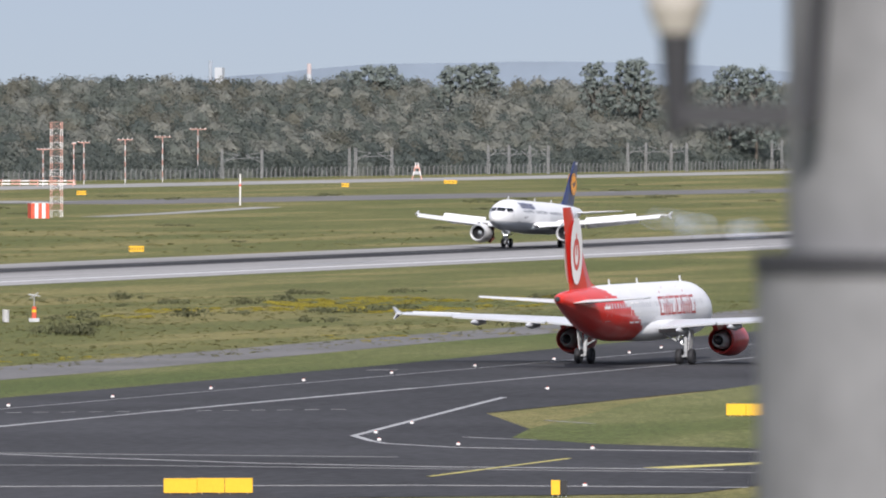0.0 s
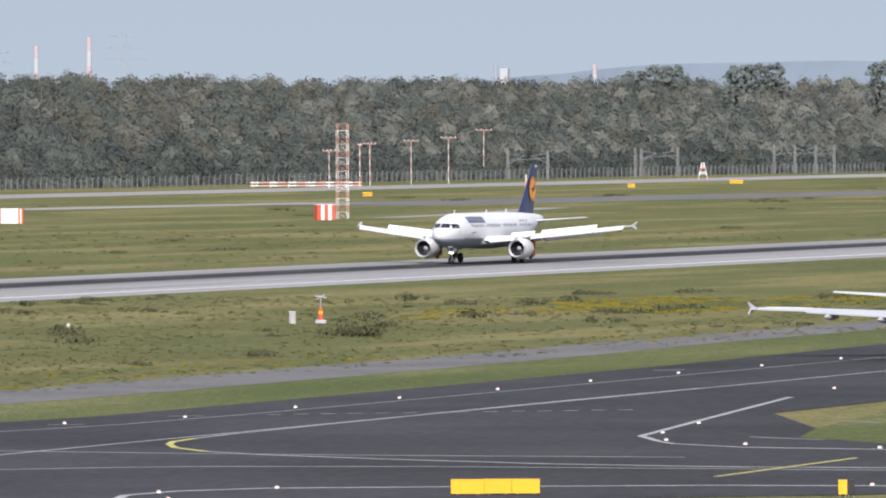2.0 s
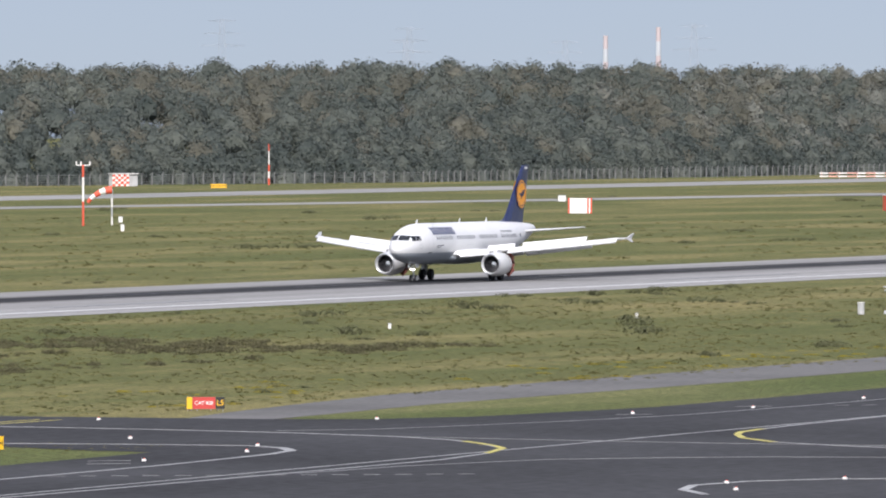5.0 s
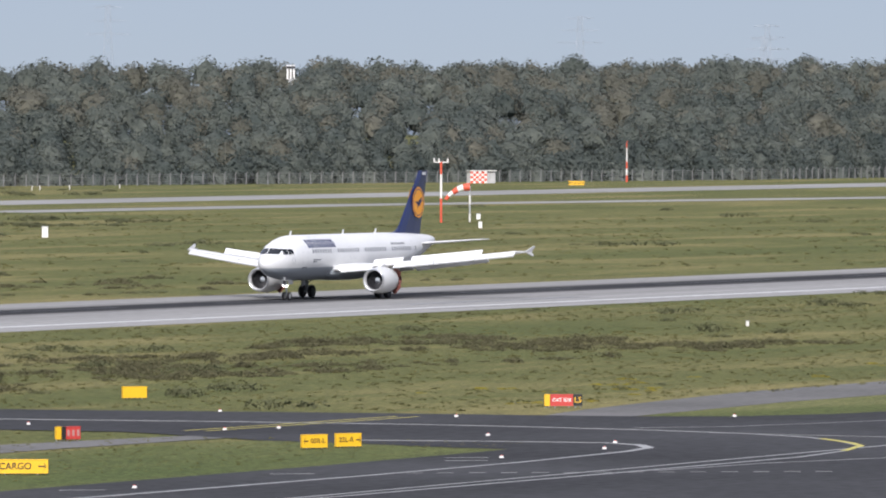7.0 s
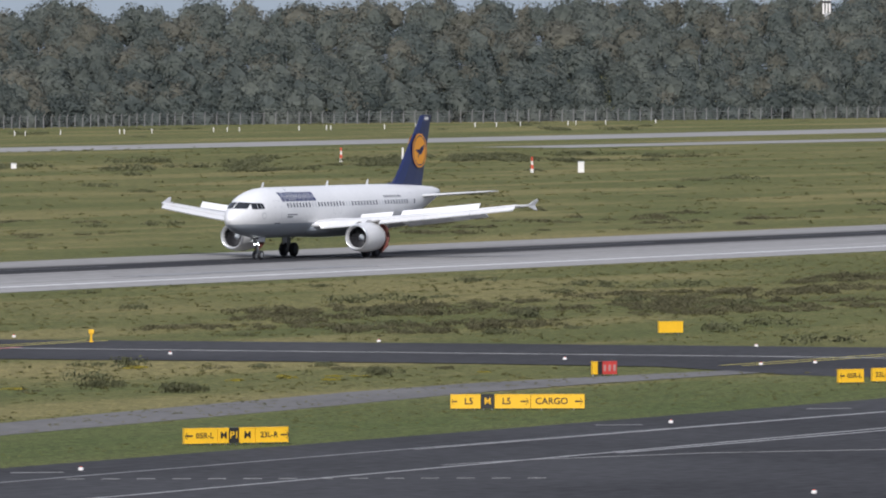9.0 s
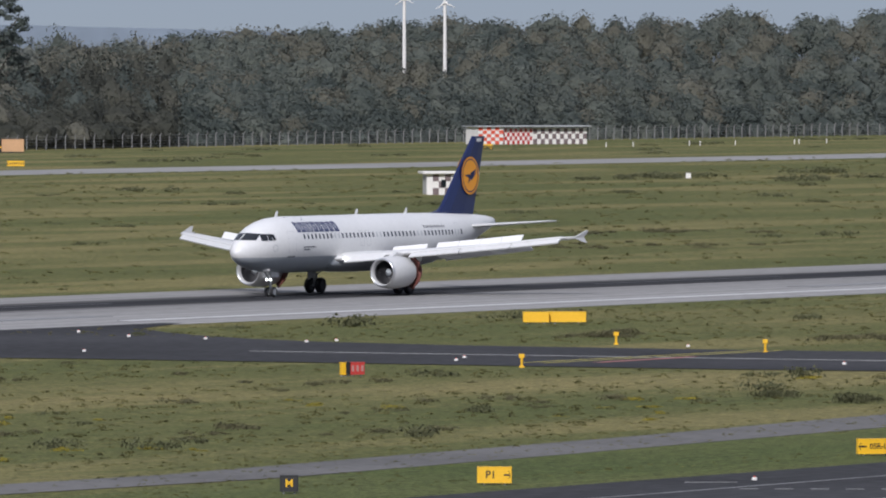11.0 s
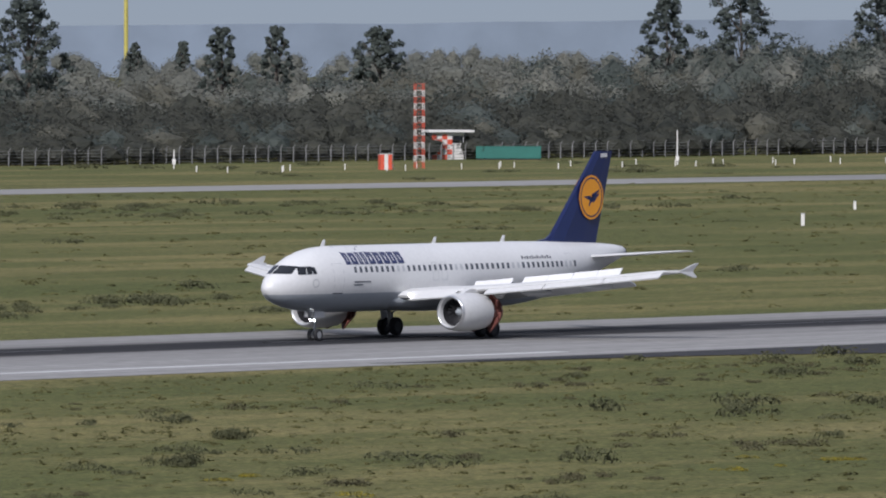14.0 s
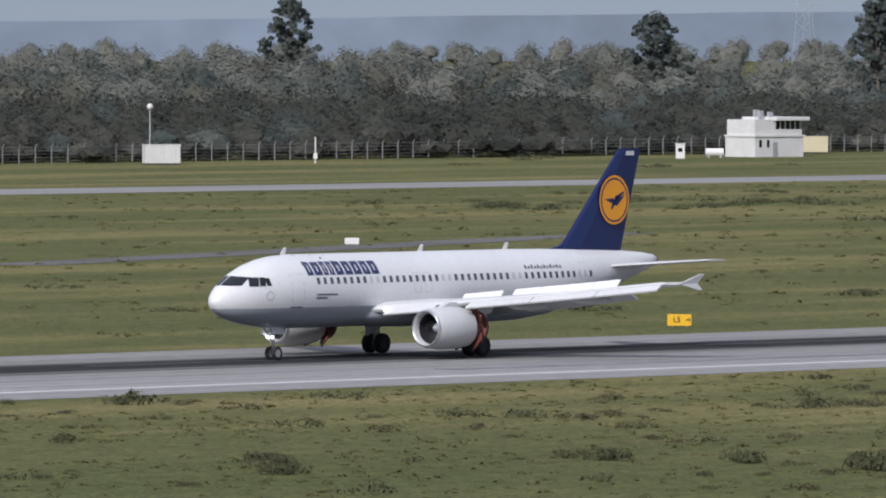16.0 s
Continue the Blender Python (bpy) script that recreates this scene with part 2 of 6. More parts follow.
BLUE = mat("tank_blue", (0.02, 0.10, 0.33), 0.5, var=0.12, scales=(0.5, 5))
DIG_ORANGE = mat("digger_orange", (0.75, 0.17, 0.02), 0.5, var=0.12, scales=(0.5, 5))
TAN = mat("container_tan", (0.55, 0.33, 0.17), 0.7, var=0.12, scales=(0.5, 5))
CONCRETE = mat("concrete", (0.42, 0.42, 0.41), 0.85, var=0.15, scales=(1.0, 12), bump=0.1)
# distance haze is put into these forest leaf colours, lifting and greying them
LEAF = mat("hazed_leaf_mass", (0.152, 0.176, 0.152), 0.8, var=0.22, scales=(0.07, 0.5), tint=(0.185, 0.200, 0.168), rand=0.1, leaf=0.5)
LEAF_OLIVE = mat("hazed_olive_leaf_mass", (0.182, 0.184, 0.144), 0.8, var=0.2, scales=(0.07, 0.3), tint=(0.208, 0.202, 0.158), rand=0.1, leaf=0.5)
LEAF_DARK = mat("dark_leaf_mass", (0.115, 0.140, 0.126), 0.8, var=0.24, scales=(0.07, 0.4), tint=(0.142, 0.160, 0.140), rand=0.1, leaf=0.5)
LEAF_SCRUB = mat("scrub_leaf_mass", (0.088, 0.096, 0.080), 0.8, var=0.25, scales=(0.06, 0.4), tint=(0.118, 0.118, 0.094), rand=0.1, leaf=0.5)
BARK = mat("bark", (0.10, 0.085, 0.07), 0.9, var=0.3, scales=(1, 8))
WEED = mat("weed_leaves", (0.148, 0.152, 0.078), 0.9, var=0.3, scales=(0.2, 2), rand=0.15, leaf=0.45)
WEED_PALE = mat("pale_weed", (0.15, 0.14, 0.075), 0.9, var=0.3, scales=(0.2, 2), rand=0.25, leaf=0.45)
BLOOM = mat("yellow_bloom", (0.30, 0.25, 0.03), 0.9, var=0.2, scales=(0.2, 2), rand=0.3, leaf=0.2)
# hill colour with the blue of distance haze painted in
HILL = mat("haze_blue_hill", (0.165, 0.20, 0.245), 1.0, var=0.16, scales=(0.006, 0.05))
# paints of far structures, shifted towards the sky colour in place of haze
HAZE_STEEL = mat("hazy_steel", (0.33, 0.365, 0.41), 0.9, var=0.05, scales=(0.1, 1))
HAZE_RED = mat("hazy_red", (0.47, 0.40, 0.40), 0.9, var=0.05, scales=(0.1, 1))
HAZE_PALE = mat("hazy_white", (0.46, 0.48, 0.50), 0.9, var=0.05, scales=(0.1, 1))


# ---- mesh helpers ----
def part(name, bm, material, parent=None, label="", smooth=False):
    """Link a bmesh as one mesh object, under a thing or a part."""
    me = bpy.data.meshes.new(name)
    bm.to_mesh(me)
    bm.free()
    for m in (material if isinstance(material, (list, tuple)) else [material]):
        me.materials.append(m)
    if smooth:
        me.polygons.foreach_set("use_smooth", [True] * len(me.polygons))
    ob = new(name, me)
    ob.parent = parent
    if label:
        ob["label"] = label
    return ob


def mesh_part(name, verts, faces, material, parent=None, label="", smooth=False):
    me = bpy.data.meshes.new(name)
    me.from_pydata([tuple(v) for v in verts], [], faces)
    for m in (material if isinstance(material, (list, tuple)) else [material]):
        me.materials.append(m)
    if smooth:
        me.polygons.foreach_set("use_smooth", [True] * len(me.polygons))
    me.update()
    ob = new(name, me)
    ob.parent = parent
    if label:
        ob["label"] = label
    return ob


def box(bm, x0, x1, y0, y1, z0, z1, bevel=0.0):
    r = bmesh.ops.create_cube(bm, size=1, matrix=Matrix.LocRotScale(((x0 + x1) / 2, (y0 + y1) / 2, (z0 + z1) / 2), None, (abs(x1 - x0), abs(y1 - y0), abs(z1 - z0))))
    if bevel:
        es = {e for v in r["verts"] for e in v.link_edges}
        bmesh.ops.bevel(bm, geom=list(es), offset=bevel, segments=1, affect="EDGES")
    return bm


def rod(bm, a, b, r, r2=None, seg=8):
    a, b = Vector(a), Vector(b)
    d = b - a
    m = Matrix.Translation((a + b) / 2) @ d.to_track_quat("Z", "Y").to_matrix().to_4x4()
    bmesh.ops.create_cone(bm, cap_ends=True, segments=seg, radius1=r, radius2=r if r2 is None else r2, depth=d.length, matrix=m)
    return bm


def box_part(name, dims, material, parent=None, label="", bevel=0.0):
    return part(name, box(bmesh.new(), *dims, bevel=bevel), material, parent, label)


def rod_part(name, a, b, r, material, parent=None, label="", r2=None, seg=8):
    return part(name, rod(bmesh.new(), a, b, r, r2, seg), material, parent, label, smooth=False)


def empty(name, m, label="", category="", group="", kind=""):
    ob = new(name)
    ob.matrix_world = m
    return tagged(ob, label, category, group, kind)


def strip(name, spine, material, z, parent=None, label=""):
    """A flat ribbon with a little thickness along points of (x, y, half width)."""
    v, f = [], []
    for k, (x, y, h) in enumerate(spine):
        a, b = spine[max(0, k - 1)], spine[min(len(spine) - 1, k + 1)]
        d = Vector((b[0] - a[0], b[1] - a[1])).normalized()
        for zz in (z, z - 0.02):
            v += [(x - d.y * h, y + d.x * h, zz), (x + d.y * h, y - d.x * h, zz)]
    for k in range(len(spine) - 1):
        p, q = 4 * k, 4 * k + 4
        f += [(p, p + 1, q + 1, q), (p + 2, q + 2, q + 3, p + 3), (p, q, q + 2, p + 2), (p + 1, p + 3, q + 3, q + 1)]
    return mesh_part(name, v, f, material, parent, label)


def arc(cx, cy, r, a0, a1, h, n=14):
    return [(cx + r * math.cos(radians(a0 + (a1 - a0) * k / n)), cy + r * math.sin(radians(a0 + (a1 - a0) * k / n)), h) for k in range(n + 1)]


def sheet(name, outline, material, z, parent=None):
    """A flat plate with the given outline."""
    bm = bmesh.new()
    top = [bm.verts.new((x, y, z)) for x, y in outline]
    face = bm.faces.new(top)
    face.normal_update()
    if face.normal.z < 0:
        face.normal_flip()
    bmesh.ops.triangulate(bm, faces=[face])
    return part(name, bm, material, parent)


# ---- ground, runways and taxiways ----
def ty(x):
    """Centre line of the main taxiway, slightly off parallel to the runway."""
    return 213.5 + 0.0285 * (x - 420)


def build_runways():
    rw = strip("runway", [(x, RWY_MID, RWY_HALF) for x in (-400, 600, 1500, 3400)], RUNWAY, 0.03)
    tagged(rw, "pale concrete runway with a dark rubbered touchdown band", "runway", kind="structure")
    for x0, x1 in ((-300, 526), (621, 3300)):
        strip("edge_line", [(x0, EDGE_NEAR, 0.55), (x1, EDGE_NEAR, 0.55)], RUNWAY_LINE, 0.05, rw)
    for k in range(60):
        strip("centre_line", [(380 + 50 * k, PLANE_Y, 0.3), (410 + 50 * k, PLANE_Y, 0.3)], RUBBERED_LINE, 0.05, rw)
    for x0 in (1180, 1030, 880, 730, 590, 440):
        strip("touchdown_mark", [(x0, 396, 1.1), (x0 + 40, 396, 1.1)], LINE_DULL, 0.048, rw)
    far = strip("far_runway", [(300, 838, 13), (1000, 819, 13), (1800, 797, 16), (2600, 772, 16), (3600, 742, 16)], FAR_CONCRETE, 0.03)
    tagged(far, "distant pale concrete runway parallel to the first", "runway", kind="structure")


def build_taxiway():
    tw = sheet("taxiway", [(-200, 226), (400, 230.9), (500, 231.8), (533, 233.5), (562, 242), (590, 243), (600, 239.8), (620, 238.2), (650, 239), (700, 240.8), (750, 242.8), (820, 247.5), (900, 249.8), (1300, 261), (1300, 219), (-200, 176)], ASPHALT, 0.03)
    tagged(tw, "dark asphalt taxiway with worn white lines", "taxiway", kind="structure")
    strip("centre_line", [(x, ty(x) + 0.2, 0.13) for x in (300, 500, 700, 900, 1200)], LINE_WHITE, 0.05, tw)
    strip("edge_line", [(300, 222.4, 0.11), (400, 223.7, 0.11), (440, 224.4, 0.11), (492, 224.2, 0.11)], LINE_DULL, 0.05, tw)
    strip("edge_line", [(569, 241.5, 0.11), (573, 237.6, 0.11), (580, 235.4, 0.11), (592, 232.6, 0.11), (606, 230.7, 0.11), (625, 230.5, 0.11)] + [(x, ty(x) + 11.0, 0.11) for x in (650, 690, 740, 800, 1200)], LINE_DULL, 0.05, tw)
    # dashed holding lines straight across the taxiway
    for (x0, y0), (x1, y1) in (((627, 229.3), (642.5, 210)), ((497.9, 223.9), (509, 204.6)), ((405.6, 223.1), (415.1, 204.3))):
        n = 14
        for k in range(n):
            p, q = (k + 0.1) / n, (k + 0.62) / n
            strip("dash", [(x0 + (x1 - x0) * p, y0 + (y1 - y0) * p, 0.13), (x0 + (x1 - x0) * q, y0 + (y1 - y0) * q, 0.13)], LINE_DULL, 0.05, tw)
    # short ticks on the paved shoulder
    for x, y in ((410.3, 228.2), (470, 229.4), (494, 229.4), (515, 229.2), (519.1, 231.0), (604.4, 234.7), (622.4, 233.8), (735, 239.4)):
        strip("shoulder_tick", [(x, y, 0.12), (x + 1.4, y - 1.8, 0.12)], LINE_DULL, 0.05, tw)


def build_crossing():
    cross = sheet("cross_taxiway", [(549, 120), (584, 120), (584, 165)] + [(x, y) for x, y, _ in arc(604, 165, 20, 180, 105, 0, 8)]
                  + [(640, 201), (640, 236), (612, 239), (598, 241), (591, 245), (589, 250), (588.5, 268), (586.5, 293), (583, 322), (583, 340), (585.4, 351.5), (589, 359), (593.8, 365.7), (599, 371.5), (606.2, 377.7), (618, 382), (618, 383.5), (500, 383.5)]
                  + [(505, 381.5), (527, 377), (539, 370), (545.5, 360), (548, 345), (548.5, 330), (549, 306), (551, 292), (552, 277), (551, 265), (546, 258), (541, 252), (538, 244.6), (534, 237), (533, 233.5), (520, 232.3), (470, 231.5), (470, 200), (530, 198), (549, 180)], ASPHALT, 0.036)
    tagged(cross, "dark asphalt crossing taxiway with rounded fillets", "taxiway", kind="structure")

    def line(name, pts, half, m, z=0.055):
        return strip(name, [(x, y, half) for x, y in pts], m, z, cross)
    line("curve_line", [(690, 221.6), (650, 220.6), (606, 218.6), (590, 217.8), (582, 217), (576, 216.1), (572, 214.8), (566.5, 212.4), (560.7, 208.4), (556.5, 203.5), (551.6, 195.3), (546.2, 184), (544, 174), (545, 158)], 0.14, LINE_WHITE)
    line("curve_mark", [(582, 217), (576, 216.1), (572, 214.8), (566.5, 212.4), (560.7, 208.4)], 0.2, LINE_YELLOW, 0.06)
    line("curve_line", [(566, 345), (568, 300), (570, 268), (569.8, 256), (568.2, 247.8), (565.5, 239), (561.7, 231.2), (557.5, 226.2), (552.6, 222.5), (545.3, 218.2), (537.3, 216), (527.6, 214.6), (505, 214.2), (440, 213.6)], 0.14, LINE_WHITE)
    line("curve_mark", [(555.5, 224.6), (552.6, 222.5), (549, 220.2), (545.3, 218.2), (537.3, 216)], 0.2, LINE_YELLOW, 0.06)
    line("through_line", [(561.7, 231), (559.3, 220.3), (557.6, 210), (557, 197), (558, 180)], 0.11, LINE_DULL)
    line("curve_line", [(506, 213.6), (518, 212.8), (530, 209.6), (535, 204.5), (538, 200), (540.7, 188.4), (541, 174), (541, 150)], 0.12, LINE_DULL)
    line("curve_line", [(425, 214.8), (431, 214.2), (441.6, 210), (448.4, 204.3), (453, 196)], 0.12, LINE_DULL)
    strip("corner_line", [(671, 209.3, 0.22), (630, 201.2, 0.22), (592, 193.6, 0.22), (588.5, 192, 0.22), (584, 190, 0.2), (579.5, 187.6, 0.16), (574.5, 182, 0.14), (573, 174, 0.13), (572.7, 150, 0.13)], LINE_WHITE, 0.055, cross)
    strip("corner_line", [(440, 223.8, 0.11), (492, 224, 0.14), (515, 224.8, 0.14), (532.4, 226.3, 0.2), (538, 227.5, 0.3), (541.8, 229.6, 0.3), (544.5, 232.8, 0.2), (544.3, 239, 0.16), (543.1, 247, 0.14)], LINE_WHITE, 0.055, cross)
    line("short_line", [(588, 181.5), (592, 187)], 0.14, LINE_DULL)
    line("short_line", [(619, 187.5), (624, 192)], 0.14, LINE_DULL)
    line("dashed_line", [(530, 169.3), (559, 170.7)], 0.14, LINE_YELLOW)
    line("hold_bar", [(546, 162), (556, 158.5)], 0.8, LINE_YELLOW)
    for y in (261.2, 262.6, 317.6, 319):
        line("hold_line", [(554, y), (583, y)], 0.1, LINE_YELLOW)
    line("red_mark", [(556.5, 315.4), (569, 315.9)], 0.3, LINE_RED, 0.056)
    strip("apron_loop", [(487, 184.5, 0.22), (492.4, 187.7, 0.26), (498, 189.3, 0.26), (504, 188.8, 0.2), (508.7, 186, 0.16), (512.5, 178.3, 0.14), (518, 165.6, 0.14), (520.5, 149.6, 0.14)], LINE_WHITE, 0.055, cross)


def build_ground():
    bm = bmesh.new()
    bmesh.ops.create_grid(bm, x_segments=40, y_segments=40, size=4800)
    tagged(part("ground", bm, GRASS), "olive green and straw coloured airfield meadow", "grass", kind="structure")
    build_runways()
    build_taxiway()
    build_crossing()
    # verges of mown grass beside the taxiway
    for outline in ([(250, 229), (470, 231), (520, 232), (533, 233.4), (538, 244.2), (541, 252), (507, 255.4), (457, 251), (406, 245.6), (250, 232)],
                    [(588.5, 249), (591, 243), (600, 239.4), (620, 237.8), (650, 238.6), (700, 240.4), (750, 242.4), (820, 247), (1250, 259), (1250, 274), (820, 262.5), (750, 257), (687, 254.4), (612, 253.6), (598, 252)]):
        tagged(sheet("verge", outline, VERGE, 0.02), "bright green mown grass verge beside the taxiway", "grass", kind="structure")
    tagged(sheet("verge", [(577.5, 145), (578.5, 166), (583, 176.3), (591.8, 184.1), (606, 187.6), (625, 191.2), (671, 199.3), (704, 202.3), (760, 205.5), (760, 145)], VERGE, 0.042), "mown green grass island between taxiways", "grass", kind="structure")
    tagged(sheet("apron", [(250, 165), (500, 165), (512, 150), (580, 150), (580, 205), (250, 196)], ASPHALT, 0.033), "dark asphalt apron in front of the taxiway", "apron", kind="structure")
    tagged(strip("far_path", [(1655, 585, 2.5), (1708, 591, 2.5), (1811, 608, 2.5)], FAR_CONCRETE, 0.03), "pale narrow path in the far meadow", "path", kind="structure")
    tagged(strip("far_taxiway", [(1500, 745, 9), (1622, 735, 9), (1757, 700, 9), (1900, 680, 8)], FAR_CONCRETE, 0.028), "pale distant taxiway joining the far runway", "taxiway", kind="structure")
    tagged(strip("old_taxiway", [(1850, 665, 20), (2050, 640, 22), (2250, 606, 22), (2500, 565, 22)], OLD_ASPHALT, 0.027), "old grey taxiway in the far meadow", "taxiway", kind="structure")
    tagged(strip("old_path", [(600, 585, 3), (672, 611, 3.5), (690, 618, 3.5), (725, 630, 2)], OLD_ASPHALT, 0.028), "worn grey track across the far meadow", "track", kind="structure")
    # narrow service road on both sides of the crossing
    road = strip("service_road", [(150, 226, 3.2), (377, 250.6, 3.0), (406, 248.9, 3.0), (430, 251, 3.2), (457, 253.4, 3.1), (480, 255.8, 3.5), (507, 258.5, 3.3), (522, 259, 3.2), (536, 258, 2.4), (550, 256.6, 1.6)], OLD_ASPHALT, 0.034)
    tagged(road, "narrow grey worn service road across the meadow", "road", kind="structure")
    road = strip("service_road", [(586, 252.5, 2.5), (600, 254.5, 3.4), (620, 257, 4.0), (640, 258.5, 5.2), (676, 259.5, 5.8), (720, 260.8, 5.6), (780, 263.2, 5.0), (820, 266, 4.6), (900, 268.5, 4.5), (1200, 277, 4.5)], OLD_ASPHALT, 0.034)
    tagged(road, "narrow grey worn service road across the meadow", "road", kind="structure")


PLANE_Y = 414.0
RWY_MID, RWY_HALF, EDGE_NEAR = 405.3, 24.3, 388.4
build_ground()


# ---- airliners ----
# space of an airliner: x forward with the nose tip at 0, y to port, z up from the tyres
PROFILE = [(0.0, 0.03, 3.30), (0.12, 0.30, 3.31), (0.35, 0.55, 3.33), (0.8, 0.86, 3.38), (1.4, 1.14, 3.46), (2.1, 1.40, 3.56),
           (2.9, 1.62, 3.66), (3.8, 1.79, 3.73), (4.8, 1.91, 3.78), (6.2, 1.975, 3.80), (22.5, 1.975, 3.80), (25.0, 1.94, 3.83),
           (27.5, 1.80, 3.95), (30.0, 1.54, 4.16), (32.5, 1.18, 4.46), (34.5, 0.86, 4.72), (36.2, 0.55, 4.93), (37.2, 0.33, 5.02), (37.57, 0.14, 5.04)]


def hull(aft):
    """Radius and centre height of the fuselage so far behind the nose."""
    for (a, r0, z0), (b, r1, z1) in zip(PROFILE, PROFILE[1:]):
        if aft <= b:
            k = (aft - a) / (b - a)
            return r0 + (r1 - r0) * k, z0 + (z1 - z0) * k
    return PROFILE[-1][1:]


def hull_side(aft, z, side, lift=0.0):
    """A point on the fuselage's skin at that height; side 1 is port."""
    r, zc = hull(aft)
    h = r * 1.045
    c = max(-0.999, min(0.999, (z - zc) / h))
    return Vector((-aft, side * (r * math.sqrt(1 - c * c) + lift), z))


def front_skin(y, z):
    """The point of the nose's skin that is seen from ahead at (y, z)."""
    lo, hi = 0.0, 6.0
    for _ in range(30):
        a = (lo + hi) / 2
        r, zc = hull(a)
        if (y / r) ** 2 + ((z - zc) / (1.045 * r)) ** 2 > 1:
            lo = a
        else:
            hi = a
    return Vector((-lo + 0.02, y * 1.01, z + 0.012))


def skin_patch(bm, a0, a1, z0, z1, side, lift=0.02, nx=1, nz=2, lean=0.0):
    """A thin panel lying on the skin between two stations and two heights."""
    g = [[bm.verts.new(hull_side(a0 + (a1 - a0) * i / nx + lean * (j / nz), z0 + (z1 - z0) * j / nz, side, lift)) for j in range(nz + 1)] for i in range(nx + 1)]
    for i in range(nx):
        for j in range(nz):
            q = [g[i][j], g[i + 1][j], g[i + 1][j + 1], g[i][j + 1]]
            bm.faces.new(q if side < 0 else q[::-1])
    return bm


def build_fuselage(root, mats, slot, cut=None):
    stations = []
    for (a, _, _), (b, _, _) in zip(PROFILE, PROFILE[1:]):
        n = max(1, int((b - a) / 0.35))
        stations += [a + (b - a) * k / n for k in range(n)]
    stations.append(37.57)
    bm, seg, rings = bmesh.new(), 56, []
    for a in stations:
        r, zc = hull(a)
        rings.append([bm.verts.new((-a, r * math.sin(2 * math.pi * k / seg), zc + 1.045 * r * math.cos(2 * math.pi * k / seg))) for k in range(seg)])
    for p, q in zip(rings, rings[1:]):
        for k in range(seg):
            bm.faces.new((p[k], q[k], q[(k + 1) % seg], p[(k + 1) % seg]))
    bm.faces.new(rings[0])
    bm.faces.new(rings[-1][::-1])
    if cut:
        bmesh.ops.bisect_plane(bm, geom=bm.verts[:] + bm.edges[:] + bm.faces[:], plane_co=(0, 0, cut), plane_no=(0, 0, 1))
    for f in bm.faces:
        c = f.calc_center_median()
        f.material_index = slot(-c.x, c.y, c.z)
    bmesh.ops.recalc_face_normals(bm, faces=bm.faces)
    return part("fuselage", bm, mats, root, smooth=True)


def foil(bm, stations, flip=False):
    """A lofted wing: stations of (leading x aft, y, z, chord, thickness, twist drop at the trailing edge)."""
    shape = [(0, 0), (0.03, 0.45), (0.12, 0.85), (0.32, 1.0), (0.65, 0.66), (1, 0.06), (1, -0.06), (0.65, -0.3), (0.3, -0.62), (0.1, -0.55), (0.02, -0.3)]
    rings = []
    for x, y, z, c, t, drop in stations:
        rings.append([bm.verts.new((-(x + c * u), y, z + t * 0.5 * w - drop * u)) for u, w in shape])
    n = len(shape)
    for p, q in zip(rings, rings[1:]):
        for k in range(n):
            bm.faces.new((p[k], p[(k + 1) % n], q[(k + 1) % n], q[k]))
    bm.faces.new(rings[0])
    bm.faces.new(rings[-1])
    bmesh.ops.recalc_face_normals(bm, faces=bm.faces)
    return bm


def slab(bm, corners, t):
    """A panel of thickness t over four corners."""
    c = [Vector(v) for v in corners]
    n = (c[1] - c[0]).cross(c[3] - c[0]).normalized() * t / 2
    up, dn = [bm.verts.new(v + n) for v in c], [bm.verts.new(v - n) for v in c]
    bm.faces.new(up)
    bm.faces.new(dn[::-1])
    for k in range(4):
        bm.faces.new((up[k], dn[k], dn[(k + 1) % 4], up[(k + 1) % 4]))
    bmesh.ops.recalc_face_normals(bm, faces=bm.faces)
    return bm


def wing_le(y):
    return 11.6 + 0.53 * (y - 1.9) if y > 3.2 else 11.3 + 0.75 * (y - 1.6)


def wing_te(y):
    return 18.3 + 0.02 * (y - 1.9) if y < 6.4 else 18.39 + 0.30 * (y - 6.4)


FLEX = [0.0012]      # bend of the wings: up in the landing roll, down when taxiing


def wing_z(y):
    return 2.72 + 0.086 * (y - 1.9) + FLEX[0] * (y - 1.9) ** 2


def lathe(bm, prof, axis, seg=32, cap=False):
    """Turn (x aft, radius) round an axis (y, z)."""
    rings = [[bm.verts.new((-x, axis[0] + r * math.sin(2 * math.pi * k / seg), axis[1] + r * math.cos(2 * math.pi * k / seg))) for k in range(seg)] for x, r in prof]
    for p, q in zip(rings, rings[1:]):
        for k in range(seg):
            bm.faces.new((p[k], q[k], q[(k + 1) % seg], p[(k + 1) % seg]))
    if cap:
        bm.faces.new(rings[-1][::-1])
    return bm


